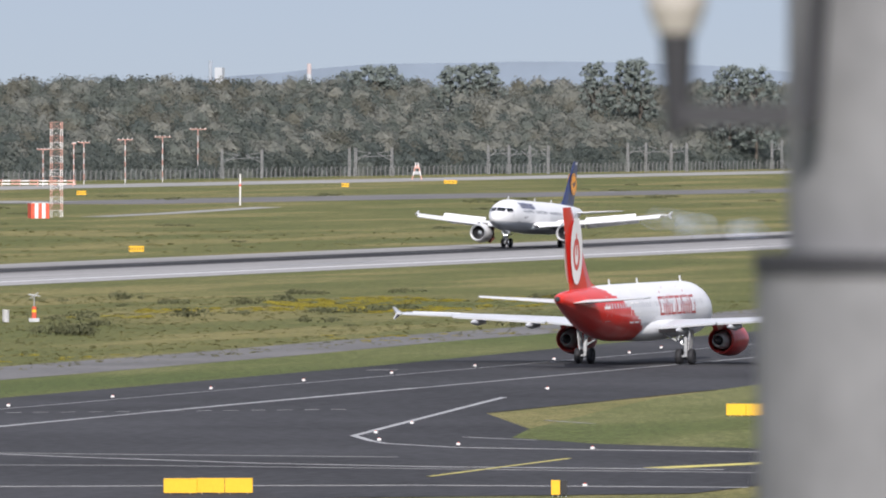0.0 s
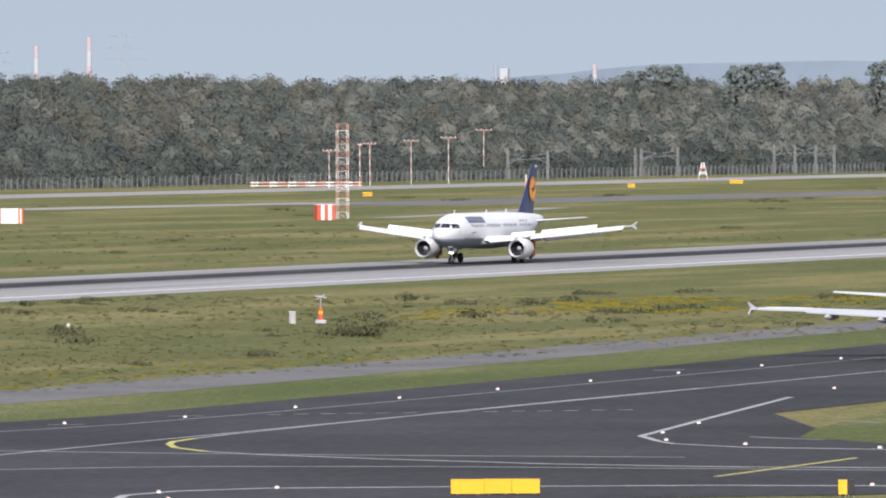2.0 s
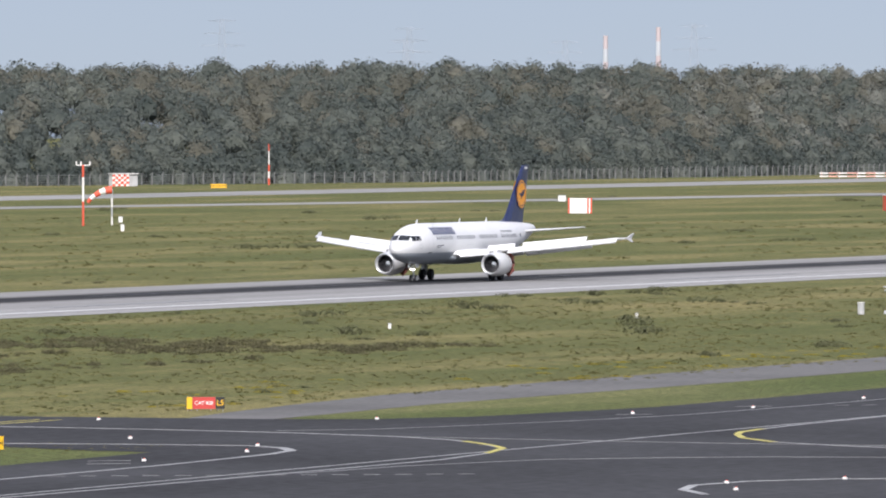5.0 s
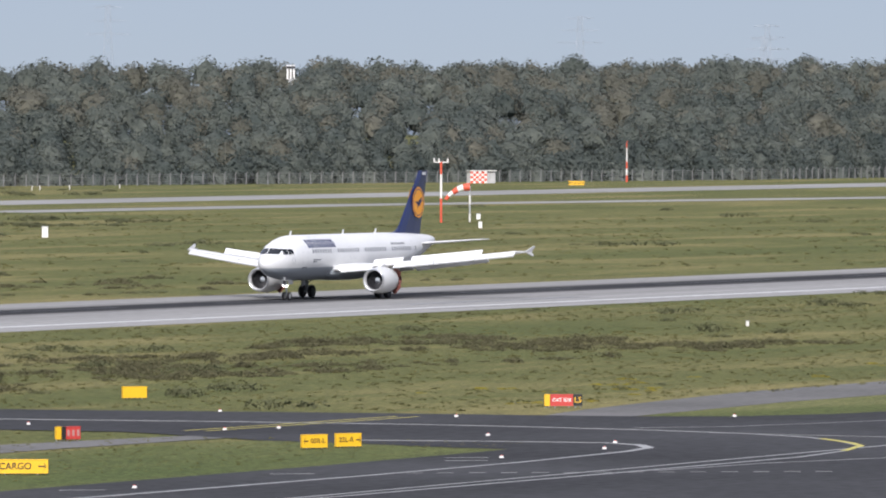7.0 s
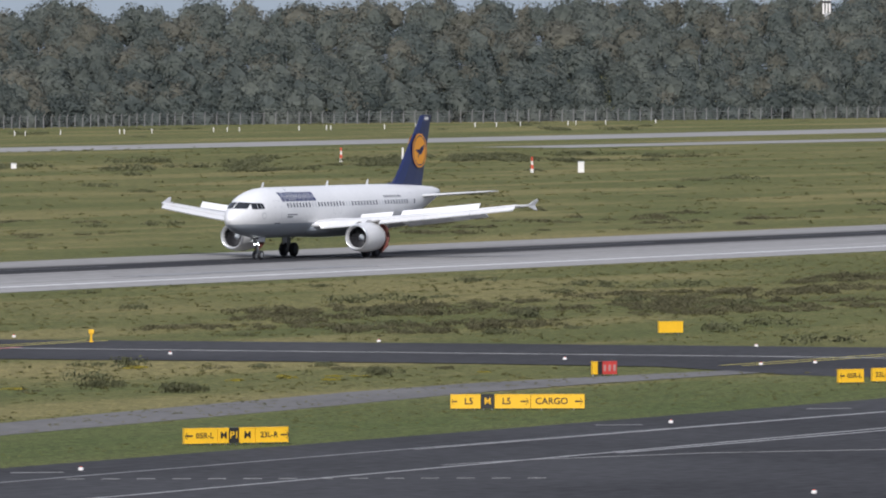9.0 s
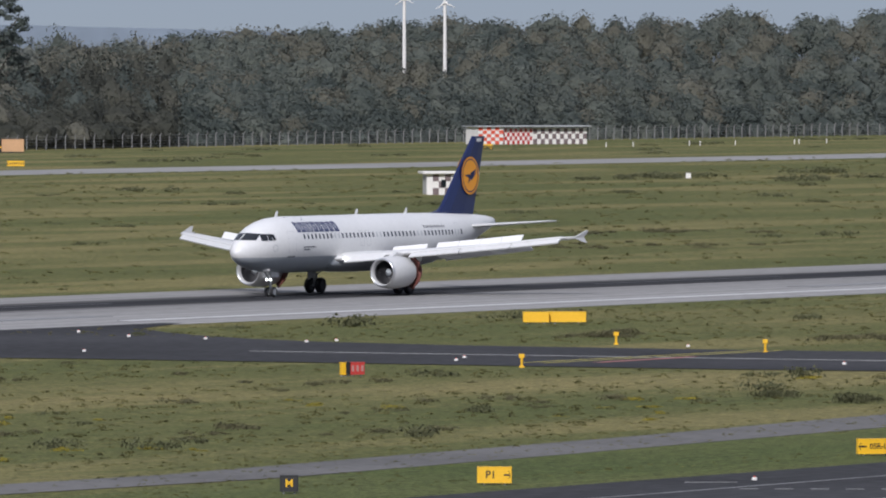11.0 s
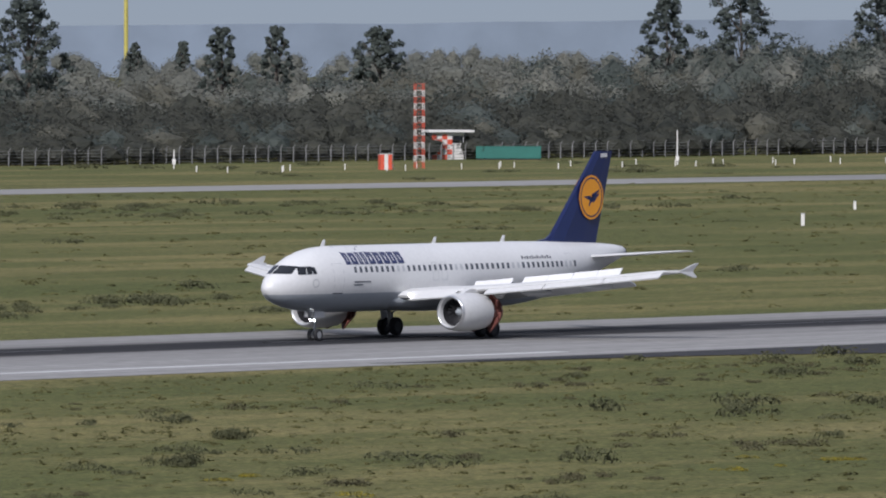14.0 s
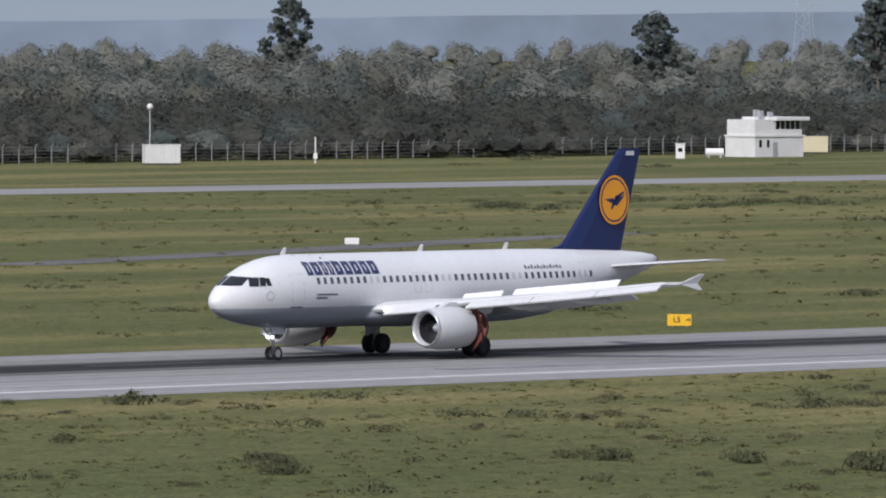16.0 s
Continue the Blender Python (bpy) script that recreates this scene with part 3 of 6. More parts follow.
def build_wing(root, s, landing, top):
    ys = (1.2, 3.2, 6.4, 11.0, 16.6)
    wing = part("wing", foil(bmesh.new(), [(wing_le(y), s * y, wing_z(y), wing_te(y) - wing_le(y), (wing_te(y) - wing_le(y)) * (0.145 - 0.0022 * y), 0.05) for y in ys]), top, root, smooth=False)
    z = wing_z(16.6)
    tip = bmesh.new()
    slab(tip, [(-20.0, s * 16.95, z), (-21.5, s * 16.95, z), (-21.95, s * 17.08, z + 0.5), (-21.6, s * 17.08, z + 0.5)], 0.07)
    slab(tip, [(-20.0, s * 16.95, z), (-21.5, s * 16.95, z), (-21.85, s * 17.03, z - 0.38), (-21.5, s * 17.03, z - 0.38)], 0.07)
    slab(tip, [(-19.5, s * 16.6, z + 0.02), (-21.45, s * 16.6, z + 0.02), (-21.5, s * 16.97, z + 0.02), (-20.1, s * 16.97, z + 0.02)], 0.14)
    part("wingtip_fence", tip, top, wing)
    # flap track fairings under the wing
    for y in (3.6, 7.6, 11.4):
        bm = bmesh.new()
        x1 = wing_te(y)
        lathe(bm, [(x1 - 2.6, 0.02), (x1 - 2.0, 0.2), (x1 - 0.6, 0.28), (x1 + 0.6, 0.18), (x1 + 1.3, 0.03)], (s * y, wing_z(y) - 0.38), 12)
        part("flap_fairing", bm, WING_GREY, wing, smooth=True)
    d, back = (0.62, 1.0) if landing else (0.12, 0.5)
    for y0, y1 in ((2.1, 6.3), (6.5, 12.9)):
        bm = bmesh.new()
        slab(bm, [(-wing_te(y0) + 0.25, s * y0, wing_z(y0) - 0.02), (-wing_te(y0) - back, s * y0, wing_z(y0) - d), (-wing_te(y1) - back * 0.8, s * y1, wing_z(y1) - d * 0.8), (-wing_te(y1) + 0.25, s * y1, wing_z(y1) - 0.02)], 0.13)
        part("flap", bm, WING_GREY if landing else top, wing)
    bm = bmesh.new()
    slab(bm, [(-wing_te(13.1) + 0.5, s * 13.1, wing_z(13.1) + 0.02), (-wing_te(13.1) - 0.05, s * 13.1, wing_z(13.1) - 0.03), (-wing_te(16.2) - 0.05, s * 16.2, wing_z(16.2) - 0.03), (-wing_te(16.2) + 0.4, s * 16.2, wing_z(16.2) + 0.02)], 0.09)
    part("aileron", bm, top, wing)
    for y0, y1 in ((2.4, 4.9), (6.6, 9.8), (9.85, 13.1), (13.15, 16.3)):
        bm = bmesh.new()
        fw, dn = (0.42, 0.34) if landing else (0.1, 0.05)
        slab(bm, [(-wing_le(y0) - 0.35, s * y0, wing_z(y0) + 0.12), (-wing_le(y0) + fw, s * y0, wing_z(y0) - dn), (-wing_le(y1) + fw, s * y1, wing_z(y1) - dn), (-wing_le(y1) - 0.3, s * y1, wing_z(y1) + 0.1)], 0.1)
        part("slat", bm, METAL if not landing else WING_WHITE, wing)
    if landing:
        for y0, y1 in ((3.0, 5.9), (6.7, 8.26), (8.28, 9.84), (9.86, 11.4), (11.42, 12.9)):
            bm = bmesh.new()
            h = 0.48
            c0, c1 = 0.19 - 0.005 * y0, 0.19 - 0.005 * y1
            slab(bm, [(-wing_te(y0) + 1.05, s * y0, wing_z(y0) + c0), (-wing_te(y0) + 0.62, s * y0, wing_z(y0) + c0 + h), (-wing_te(y1) + 0.62, s * y1, wing_z(y1) + c1 + h), (-wing_te(y1) + 1.05, s * y1, wing_z(y1) + c1)], 0.06)
            part("spoiler", bm, WHITE, wing, "raised white spoiler panel")
    return wing


def build_engine(root, s, cowl, reverse):
    y, z = s * 5.75, 1.72
    nac = part("engine", lathe(bmesh.new(), [(11.75, 0.86), (11.5, 0.87), (11.36, 0.90), (11.3, 0.97), (11.36, 1.03), (11.6, 1.10), (12.3, 1.19), (13.2, 1.20), (14.1, 1.13), (14.45, 1.09)], (y, z), 40), cowl, root, smooth=True)
    part("intake_lip", lathe(bmesh.new(), [(11.46, 0.885), (11.36, 0.905), (11.285, 0.97), (11.36, 1.04), (11.46, 1.07)], (y, z), 40), METAL, nac, "polished metal intake ring", smooth=True)
    part("fan", lathe(bmesh.new(), [(11.7, 0.88), (12.3, 0.86), (12.35, 0.3)], (y, z), 32, True), DARK, nac, "dark fan in the intake")
    part("spinner", lathe(bmesh.new(), [(11.95, 0.02), (12.1, 0.16), (12.36, 0.3)], (y, z), 20), GREY, nac, smooth=True)
    for k in range(18):
        a = 2 * math.pi * k / 18
        bm = bmesh.new()
        u, w = Vector((0, math.sin(a), math.cos(a))), Vector((0, math.cos(a), -math.sin(a)))
        c = Vector((-12.25, y, z))
        slab(bm, [c + u * 0.28, c + u * 0.84 - w * 0.06, c + u * 0.84 + w * 0.12 + Vector((0.12, 0, 0)), c + u * 0.28 + w * 0.08 + Vector((0.12, 0, 0))], 0.012)
        part("fan_blade", bm, DARK, nac)
    part("exhaust", lathe(bmesh.new(), [(14.2, 0.72), (15.2, 0.62), (15.9, 0.45), (16.0, 0.43), (15.9, 0.36)], (y, z), 28), STEEL, nac, "bare metal exhaust nozzle", smooth=True)
    part("exhaust_cone", lathe(bmesh.new(), [(15.7, 0.33), (16.3, 0.16), (16.6, 0.03)], (y, z), 20), DARK, nac, smooth=True)
    rear = 15.35
    if reverse:
        for a in (45, 135, 225, 315):
            u, w = Vector((0, math.sin(radians(a)), math.cos(radians(a)))), Vector((0, math.cos(radians(a)), -math.sin(radians(a))))
            c = Vector((-14.85, y, z))
            bm = bmesh.new()
            p = [c + u * 0.95 + w * 0.55, c + u * 0.95 - w * 0.55, c + u * 1.38 - w * 0.45 + Vector((0.3, 0, 0)), c + u * 1.38 + w * 0.45 + Vector((0.3, 0, 0))]
            slab(bm, p, 0.09)
            door = part("reverser_door", bm, [REV_RED], nac, "opened red thrust reverser door")
        part("reverser_frame", lathe(bmesh.new(), [(14.4, 1.07), (14.42, 0.80), (15.3, 0.76), (15.35, 0.98), (15.6, 0.92)], (y, z), 32), REV_RED, nac, "exposed red reverser frame")
    else:
        part("fan_nozzle", lathe(bmesh.new(), [(14.4, 1.09), (15.0, 1.0), (rear, 0.92), (rear, 0.86), (14.6, 0.8)], (y, z), 32), cowl, nac, smooth=True)
    bm = bmesh.new()
    slab(bm, [(-12.3, y, z + 1.1), (-16.6, y, z + 0.75), (-17.0, y, wing_z(5.75) - 0.1), (-13.2, y, wing_z(5.75) + 0.1)], 0.36)
    part("pylon", bm, cowl, root)


def wheel(parent, x, y, r, w):
    """One wheel with its axle at height r."""
    hub = part("wheel", lathe(bmesh.new(), [(0, 0.01)], (0, 0), 4), BLACK, parent) if False else None
    bm = bmesh.new()
    seg, prof = 24, [(-w / 2, r * 0.62), (-w / 2, r * 0.86), (-w * 0.36, r * 0.97), (0, r), (w * 0.36, r * 0.97), (w / 2, r * 0.86), (w / 2, r * 0.62)]
    rings = [[bm.verts.new((x + q * math.cos(2 * math.pi * k / seg), y + o, r + q * math.sin(2 * math.pi * k / seg))) for k in range(seg)] for o, q in prof]
    for p, q in zip(rings, rings[1:]):
        for k in range(seg):
            bm.faces.new((p[k], q[k], q[(k + 1) % seg], p[(k + 1) % seg]))
    bmesh.ops.recalc_face_normals(bm, faces=bm.faces)
    tyre = part("tyre", bm, BLACK, parent, smooth=True)
    bm = bmesh.new()
    rod(bm, (x, y - w * 0.42, r), (x, y + w * 0.42, r), r * 0.62, seg=18)
    rod(bm, (x, y - w * 0.5, r), (x, y + w * 0.5, r), r * 0.2, seg=10)
    part("rim", bm, STEEL if r < 0.5 else DARK, tyre)
    return tyre


def build_gear(root):
    nose = rod_part("nose_gear", (-5.07, 0, 0.4), (-4.95, 0, 2.0), 0.09, STEEL, root)
    for y in (-0.25, 0.25):
        wheel(nose, -5.07, y, 0.38, 0.22)
    rod_part("drag_brace", (-5.05, 0, 1.0), (-4.1, 0, 2.0), 0.05, STEEL, nose)
    rod_part("axle", (-5.07, -0.3, 0.38), (-5.07, 0.3, 0.38), 0.05, STEEL, nose)
    for y in (-0.35, 0.35):
        bm = bmesh.new()
        slab(bm, [(-4.5, y * 1.1, 1.95), (-5.5, y * 1.1, 1.95), (-5.5, y * 1.2, 1.45), (-4.5, y * 1.2, 1.45)], 0.03)
        part("gear_door", bm, WHITE, nose)
    for y in (-0.16, 0.16):
        bm = bmesh.new()
        bmesh.ops.create_uvsphere(bm, u_segments=12, v_segments=8, radius=0.075, matrix=pose(-4.8, y, 1.28))
        part("taxi_light", bm, LAMP_GLOW, nose, "lit white landing light")
    for s in (-1, 1):
        leg = rod_part("main_gear", (-17.71, s * 3.8, 0.55), (-17.5, s * 3.75, 2.5), 0.14, STEEL, root)
        for y in (3.8 - 0.46, 3.8 + 0.46):
            wheel(leg, -17.71, s * y, 0.58, 0.42)
        rod_part("axle", (-17.71, s * 3.2, 0.58), (-17.71, s * 4.4, 0.58), 0.08, STEEL, leg)
        rod_part("side_stay", (-17.6, s * 3.78, 1.3), (-17.6, s * 2.2, 2.2), 0.06, STEEL, leg)
        rod_part("torque_link", (-17.95, s * 3.8, 0.9), (-17.95, s * 3.8, 1.5), 0.05, STEEL, leg)
        bm = bmesh.new()
        slab(bm, [(-17.1, s * 4.25, 2.5), (-18.2, s * 4.25, 2.5), (-18.1, s * 4.1, 1.0), (-17.2, s * 4.1, 1.0)], 0.04)
        part("gear_door", bm, WING_WHITE, leg)


def block_letters(root, name, a0, z0, widths, heights, gap, side, m, lift=0.025, thick=0.25):
    """Plain blocks in the rhythm of a painted name on the skin; they run aft on the port side and forward to starboard."""
    a = a0
    for w, h in zip(widths, heights):
        bm = bmesh.new()
        lo, hi = (a, a + w) if side > 0 else (a - w, a)
        t = min(thick, w * 0.42)
        if h > 0.8:
            skin_patch(bm, lo if side > 0 else hi - t, lo + t if side > 0 else hi, z0, z0 + h, side, lift, 1, 3)
        if w > 0.3:
            x = min(h, 0.68 * max(heights))
            for c0, c1, d0, d1 in ((lo, hi, z0, z0 + t * 0.8), (lo, hi, z0 + x - t * 0.8, z0 + x), (lo, lo + t, z0, z0 + x), (hi - t, hi, z0, z0 + x)):
                skin_patch(bm, c0, c1, d0, d1, side, lift)
        else:
            skin_patch(bm, lo, hi, z0, z0 + h, side, lift)
        part(name, bm, m, root)
        a += (w + gap) * (1 if side > 0 else -1)


def build_tail(root, fin_mat, stab_mat):
    rows = []
    for k in range(7):
        q = k / 6
        rows.append((28.8 + 5.45 * q, 5.5 + 6.0 * q, 5.6 - 3.65 * q, 0.42 - 0.2 * q))
    bm, rings = bmesh.new(), []
    shape = [(0, 0), (0.06, 0.6), (0.3, 1), (0.7, 0.6), (1, 0.05), (1, -0.05), (0.7, -0.6), (0.3, -1), (0.06, -0.6)]
    for x, z, c, t in rows:
        rings.append([bm.verts.new((-(x + c * u), t * 0.5 * w, z)) for u, w in shape])
    for p, q in zip(rings, rings[1:]):
        for k in range(9):
            bm.faces.new((p[k], p[(k + 1) % 9], q[(k + 1) % 9], q[k]))
    bm.faces.new(rings[-1])
    bmesh.ops.recalc_face_normals(bm, faces=bm.faces)
    fin = part("fin", bm, fin_mat, root)
    bm = bmesh.new()
    slab(bm, [(-27.0, 0, 5.66), (-29.6, 0, 5.4), (-29.8, 0, 6.4), (-29.1, 0, 5.98)], 0.16)
    part("fin_fillet", bm, fin_mat, fin)
    for s in (-1, 1):
        bm = foil(bmesh.new(), [(31.9, s * 0.5, 4.72, 3.7, 0.4, 0), (33.0, s * 2.4, 4.86, 2.9, 0.3, 0), (35.1, s * 6.22, 5.14, 1.45, 0.14, 0)])
        stab = part("tailplane", bm, stab_mat, root)
        bm = bmesh.new()
        slab(bm, [(-34.9, s * 1.2, 4.78), (-35.75, s * 1.2, 4.78), (-36.62, s * 6.0, 5.12), (-36.2, s * 6.0, 5.12)], 0.05)
        part("elevator", bm, stab_mat, stab)
    return fin


def disc(bm, x, z, rx, rz, y, n=36, side=1):
    c = [bm.verts.new((-x + rx * math.cos(2 * math.pi * k / n), y, z + rz * math.sin(2 * math.pi * k / n))) for k in range(n)]
    bm.faces.new(c if side < 0 else c[::-1])
    return bm


def plane_details(root, pane, blind, low_paint):
    """Windows, doors and aerials that both airliners have."""
    for s in (-1, 1):
        bm = bmesh.new()
        g = [[bm.verts.new(front_skin(s * (0.04 + 0.9 * i / 5), 4.22 + (0.52 - 0.05 * i / 5) * j / 4 - 0.02 * i / 5)) for j in range(5)] for i in range(6)]
        for i in range(5):
            for j in range(4):
                bm.faces.new((g[i][j], g[i + 1][j], g[i + 1][j + 1], g[i][j + 1]))
        bmesh.ops.recalc_face_normals(bm, faces=bm.faces)
        part("cockpit_window", bm, GLASS, root, "dark cockpit window pane")
        for a0, a1, z0, z1, lean in ((1.84, 2.40, 4.16, 4.66, 0.16), (2.47, 2.82, 4.17, 4.66, 0.1), (2.90, 3.20, 4.19, 4.62, -0.04)):
            bm = skin_patch(bmesh.new(), a0, a1, z0, z1, s, 0.03, 4, 4, lean)
            part("cockpit_window", bm, GLASS, root, "dark cockpit window pane")
        for k in range(44):
            a = 6.6 + 0.545 * k
            part("cabin_window", skin_patch(bmesh.new(), a, a + 0.25, 4.22, 4.58, s, 0.012), blind if (7 * k + 3 * s) % 11 in (0, 4) else pane, root)
        for a0, z0, w, h in ((4.62, 2.95, 0.9, 1.85), (29.2, 3.3, 0.75, 1.75), (14.6, 3.6, 0.55, 1.1), (15.5, 3.6, 0.55, 1.1)):
            door = bmesh.new()
            for b0, b1, c0, c1 in ((a0, a0 + 0.035, z0, z0 + h), (a0 + w, a0 + w + 0.035, z0, z0 + h), (a0, a0 + w, z0 + h, z0 + h + 0.03), (a0, a0 + w, z0, z0 + 0.03)):
                skin_patch(door, b0, b1, c0, c1, s, 0.01, 1, 4)
            part("door_seam", door, WING_GREY, root)
    for a, z in ((5.6, 5.83), (17.0, 5.83), (24.2, 5.83)):
        bm = bmesh.new()
        slab(bm, [(-a, 0, z), (-a - 0.4, 0, z), (-a - 0.5, 0, z + 0.42), (-a - 0.3, 0, z + 0.42)], 0.04)
        part("aerial", bm, WHITE, root)
    bm = lathe(bmesh.new(), [(36.9, 0.30), (37.5, 0.2), (37.62, 0.13)], (0, 5.03), 16, True)
    part("tail_exhaust", bm, DARK, root)
    # wing-to-body fairing: a long rounded bulge under and beside the wing root
    bm = bmesh.new()
    bmesh.ops.create_uvsphere(bm, u_segments=36, v_segments=18, radius=1)
    for v in bm.verts:
        c = v.co
        c.x, c.y, c.z = (math.copysign(abs(q) ** p, q) for q, p in ((c.x, 0.8), (c.y, 0.75), (c.z, 0.8)))
    bmesh.ops.transform(bm, matrix=pose(-16.2, 0, 2.62) @ Matrix.Diagonal((6.3, 2.16, 0.98, 1)), verts=bm.verts)
    for f in bm.faces:
        f.material_index = 1 if f.calc_center_median().z < 2.95 else 0
    return part("belly_fairing", bm, [WHITE, low_paint], root, smooth=True)


def build_landing_jet():
    jet = empty("airliner", pose(440, PLANE_Y, 0.04, 0, 0, 180), "white airliner with grey belly and navy fin on the runway", "airplane")
    build_fuselage(jet, [WHITE, GREY], lambda a, y, z: 1 if z < 2.94 else 0, 2.94)
    build_tail(jet, NAVY, WING_WHITE)
    for s in (-1, 1):
        ring = part("fin_emblem", disc(bmesh.new(), 33.65, 8.55, 1.3, 1.42, s * 0.235, side=s), ORANGE, jet, "orange disc emblem on the fin")
        bm = bmesh.new()
        n = 36
        a = [bm.verts.new((-33.65 + 1.17 * math.cos(2 * math.pi * k / n), s * 0.243, 8.55 + 1.28 * math.sin(2 * math.pi * k / n))) for k in range(n)]
        b = [bm.verts.new((-33.65 + 1.08 * math.cos(2 * math.pi * k / n), s * 0.243, 8.55 + 1.18 * math.sin(2 * math.pi * k / n))) for k in range(n)]
        for k in range(n):
            bm.faces.new((a[k], a[(k + 1) % n], b[(k + 1) % n], b[k]))
        part("emblem_ring", bm, NAVY, ring)
        bm = bmesh.new()
        for p in ([(0.95, 0.05), (0.2, -0.2), (-0.1, -0.1), (0.1, 0.1)], [(0.2, -0.2), (-0.25, -0.35), (-1.0, 0.25), (-0.1, 0.1)], [(-0.1, -0.05), (-0.9, 0.35), (-0.95, 0.5), (0.0, 0.18)], [(0.2, -0.2), (0.35, -0.55), (0.28, -0.58), (-0.05, -0.25)]):
            bm.faces.new([bm.verts.new((-33.65 + u * 0.9, s * 0.247, 8.55 + w)) for u, w in p])
        part("emblem_bird", bm, NAVY, ring)
        bm = bmesh.new()
        slab(bm, [(-34.8, s * 0.12, 11.1), (-35.5, s * 0.12, 11.1), (-35.5, s * 0.12, 11.35), (-34.85, s * 0.12, 11.35)], 0.02)
        part("fin_code", bm, WING_WHITE, jet)
        # plain blocks where the airline's name is painted
        block_letters(jet, "name_block", 6.0 if s > 0 else 12.0, 4.72, (0.48, 0.62, 0.38, 0.38, 0.62, 0.6, 0.62, 0.56, 0.6), (1.08, 0.72, 1.08, 0.96, 1.08, 0.72, 0.72, 0.72, 0.72), 0.13, s, NAVY)
        block_letters(jet, "web_block", 24.2 if s > 0 else 27.6, 4.78, (0.16,) * 12, (0.2, 0.14) * 6, 0.12, s, WINDOW)
        part("name_bar", skin_patch(bmesh.new(), 6.5, 8.2, 3.60, 3.68, s), WINDOW, jet)
        part("name_bar", skin_patch(bmesh.new(), 6.5, 7.4, 3.42, 3.50, s), WINDOW, jet)
        part("round_emblem", disc_on_skin(3.05, 3.62, 0.27, s), WING_GREY, jet)
        part("door_sill", skin_patch(bmesh.new(), 4.62, 5.52, 2.93, 2.99, s, 0.03), WINDOW, jet)
    plane_details(jet, WINDOW, WING_GREY, GREY)
    for s in (-1, 1):
        build_wing(jet, s, True, WING_WHITE)
        build_engine(jet, s, WING_WHITE, True)
        bm = bmesh.new()
        bmesh.ops.create_uvsphere(bm, u_segments=10, v_segments=6, radius=0.12, matrix=pose(-11.75, s * 2.35, 2.72))
        part("wing_light", bm, LAMP_GLOW, jet, "lit landing light")
    build_gear(jet)
    return jet


def disc_on_skin(aft, z, r, side):
    bm, n = bmesh.new(), 18
    for k in range(n):
        q = []
        for rr, kk in ((r, k), (r, k + 1), (r * 0.78, k + 1), (r * 0.78, k)):
            t = 2 * math.pi * kk / n
            q.append(bm.verts.new(hull_side(aft + rr * math.cos(t), z + rr * math.sin(t), side, 0.015)))
        bm.faces.new(q)
    return bm


def build_taxiing_jet():
    jet = empty("taxiing_airliner", pose(776, 227, 0.04, 0, 0, 1.6), "red and white airliner seen from behind, taxiing away", "airplane")
    build_fuselage(jet, [WHITE, RED], lambda a, y, z: 1 if a > 27.5 - 2.6 * (5.0 - z) or (z < 2.5 and a > 17.5) else 0)
    build_tail(jet, RED, WING_WHITE)
    for s in (-1, 1):
        oval = part("fin_emblem", disc(bmesh.new(), 33.5, 8.4, 1.45, 2.4, s * 0.24, side=s), SIGN_WHITE, jet, "white oval emblem on the fin")
        bm = bmesh.new()
        n = 40
        ring = lambda ax, az, rx, rz, y: [bm.verts.new((-ax + rx * math.cos(2 * math.pi * k / n), y, az + rz * math.sin(2 * math.pi * k / n))) for k in range(n)]
        a, b = ring(33.55, 8.15, 0.82, 1.15, s * 0.245), ring(33.55, 8.15, 0.45, 0.75, s * 0.245)
        for k in range(n):
            bm.faces.new((a[k], a[(k + 1) % n], b[(k + 1) % n], b[k]))
        bm.faces.new([bm.verts.new((-33.55 + u, s * 0.246, 8.6 + w)) for u, w in ((-0.12, -0.5), (0.12, -0.5), (0.12, 1.0), (-0.12, 1.0))])
        part("emblem_mark", bm, RED, oval)
        block_letters(jet, "name_block", 7.6 if s > 0 else 17.9, 3.55, (1.15, 0.36, 0.65, 1.2, 1.2, 0.65, 0.36, 0.36, 1.15), (1.35, 1.75, 1.35, 2.0, 1.35, 1.35, 2.0, 1.75, 1.35), 0.27, s, DARK_RED, thick=0.2)
        for a0 in (23.2, 24.4):
            bm = bmesh.new()
            for b0, b1, c0, c1 in ((a0, a0 + 0.12, 3.1, 4.6), (a0 + 0.8, a0 + 0.92, 3.1, 4.6), (a0, a0 + 0.92, 4.5, 4.62), (a0, a0 + 0.92, 3.1, 3.22)):
                skin_patch(bm, b0, b1, c0, c1, s, 0.02)
            part("web_block", bm, SIGN_WHITE, jet)
        skin = skin_patch(bmesh.new(), 29.5, 30.6, 4.2, 4.4, s)
        part("registration_bar", skin, SIGN_WHITE, jet)
    plane_details(jet, WING_GREY, WING_WHITE, WHITE)
    for s in (-1, 1):
        build_wing(jet, s, False, WING_GREY)
        build_engine(jet, s, DARK_RED, False)
    build_gear(jet)
    return jet


landing_jet = build_landing_jet()
FLEX[0] = -0.0018
taxiing_jet = build_taxiing_jet()


# ---- things on the airfield ----
def spot(x, y, turn=0):
    """A pose on the ground whose y axis points away from the terrace; turn in degrees, anticlockwise."""
    return pose(x, y, 0, 0, 0, -math.degrees(math.atan2(x, y)) + turn)


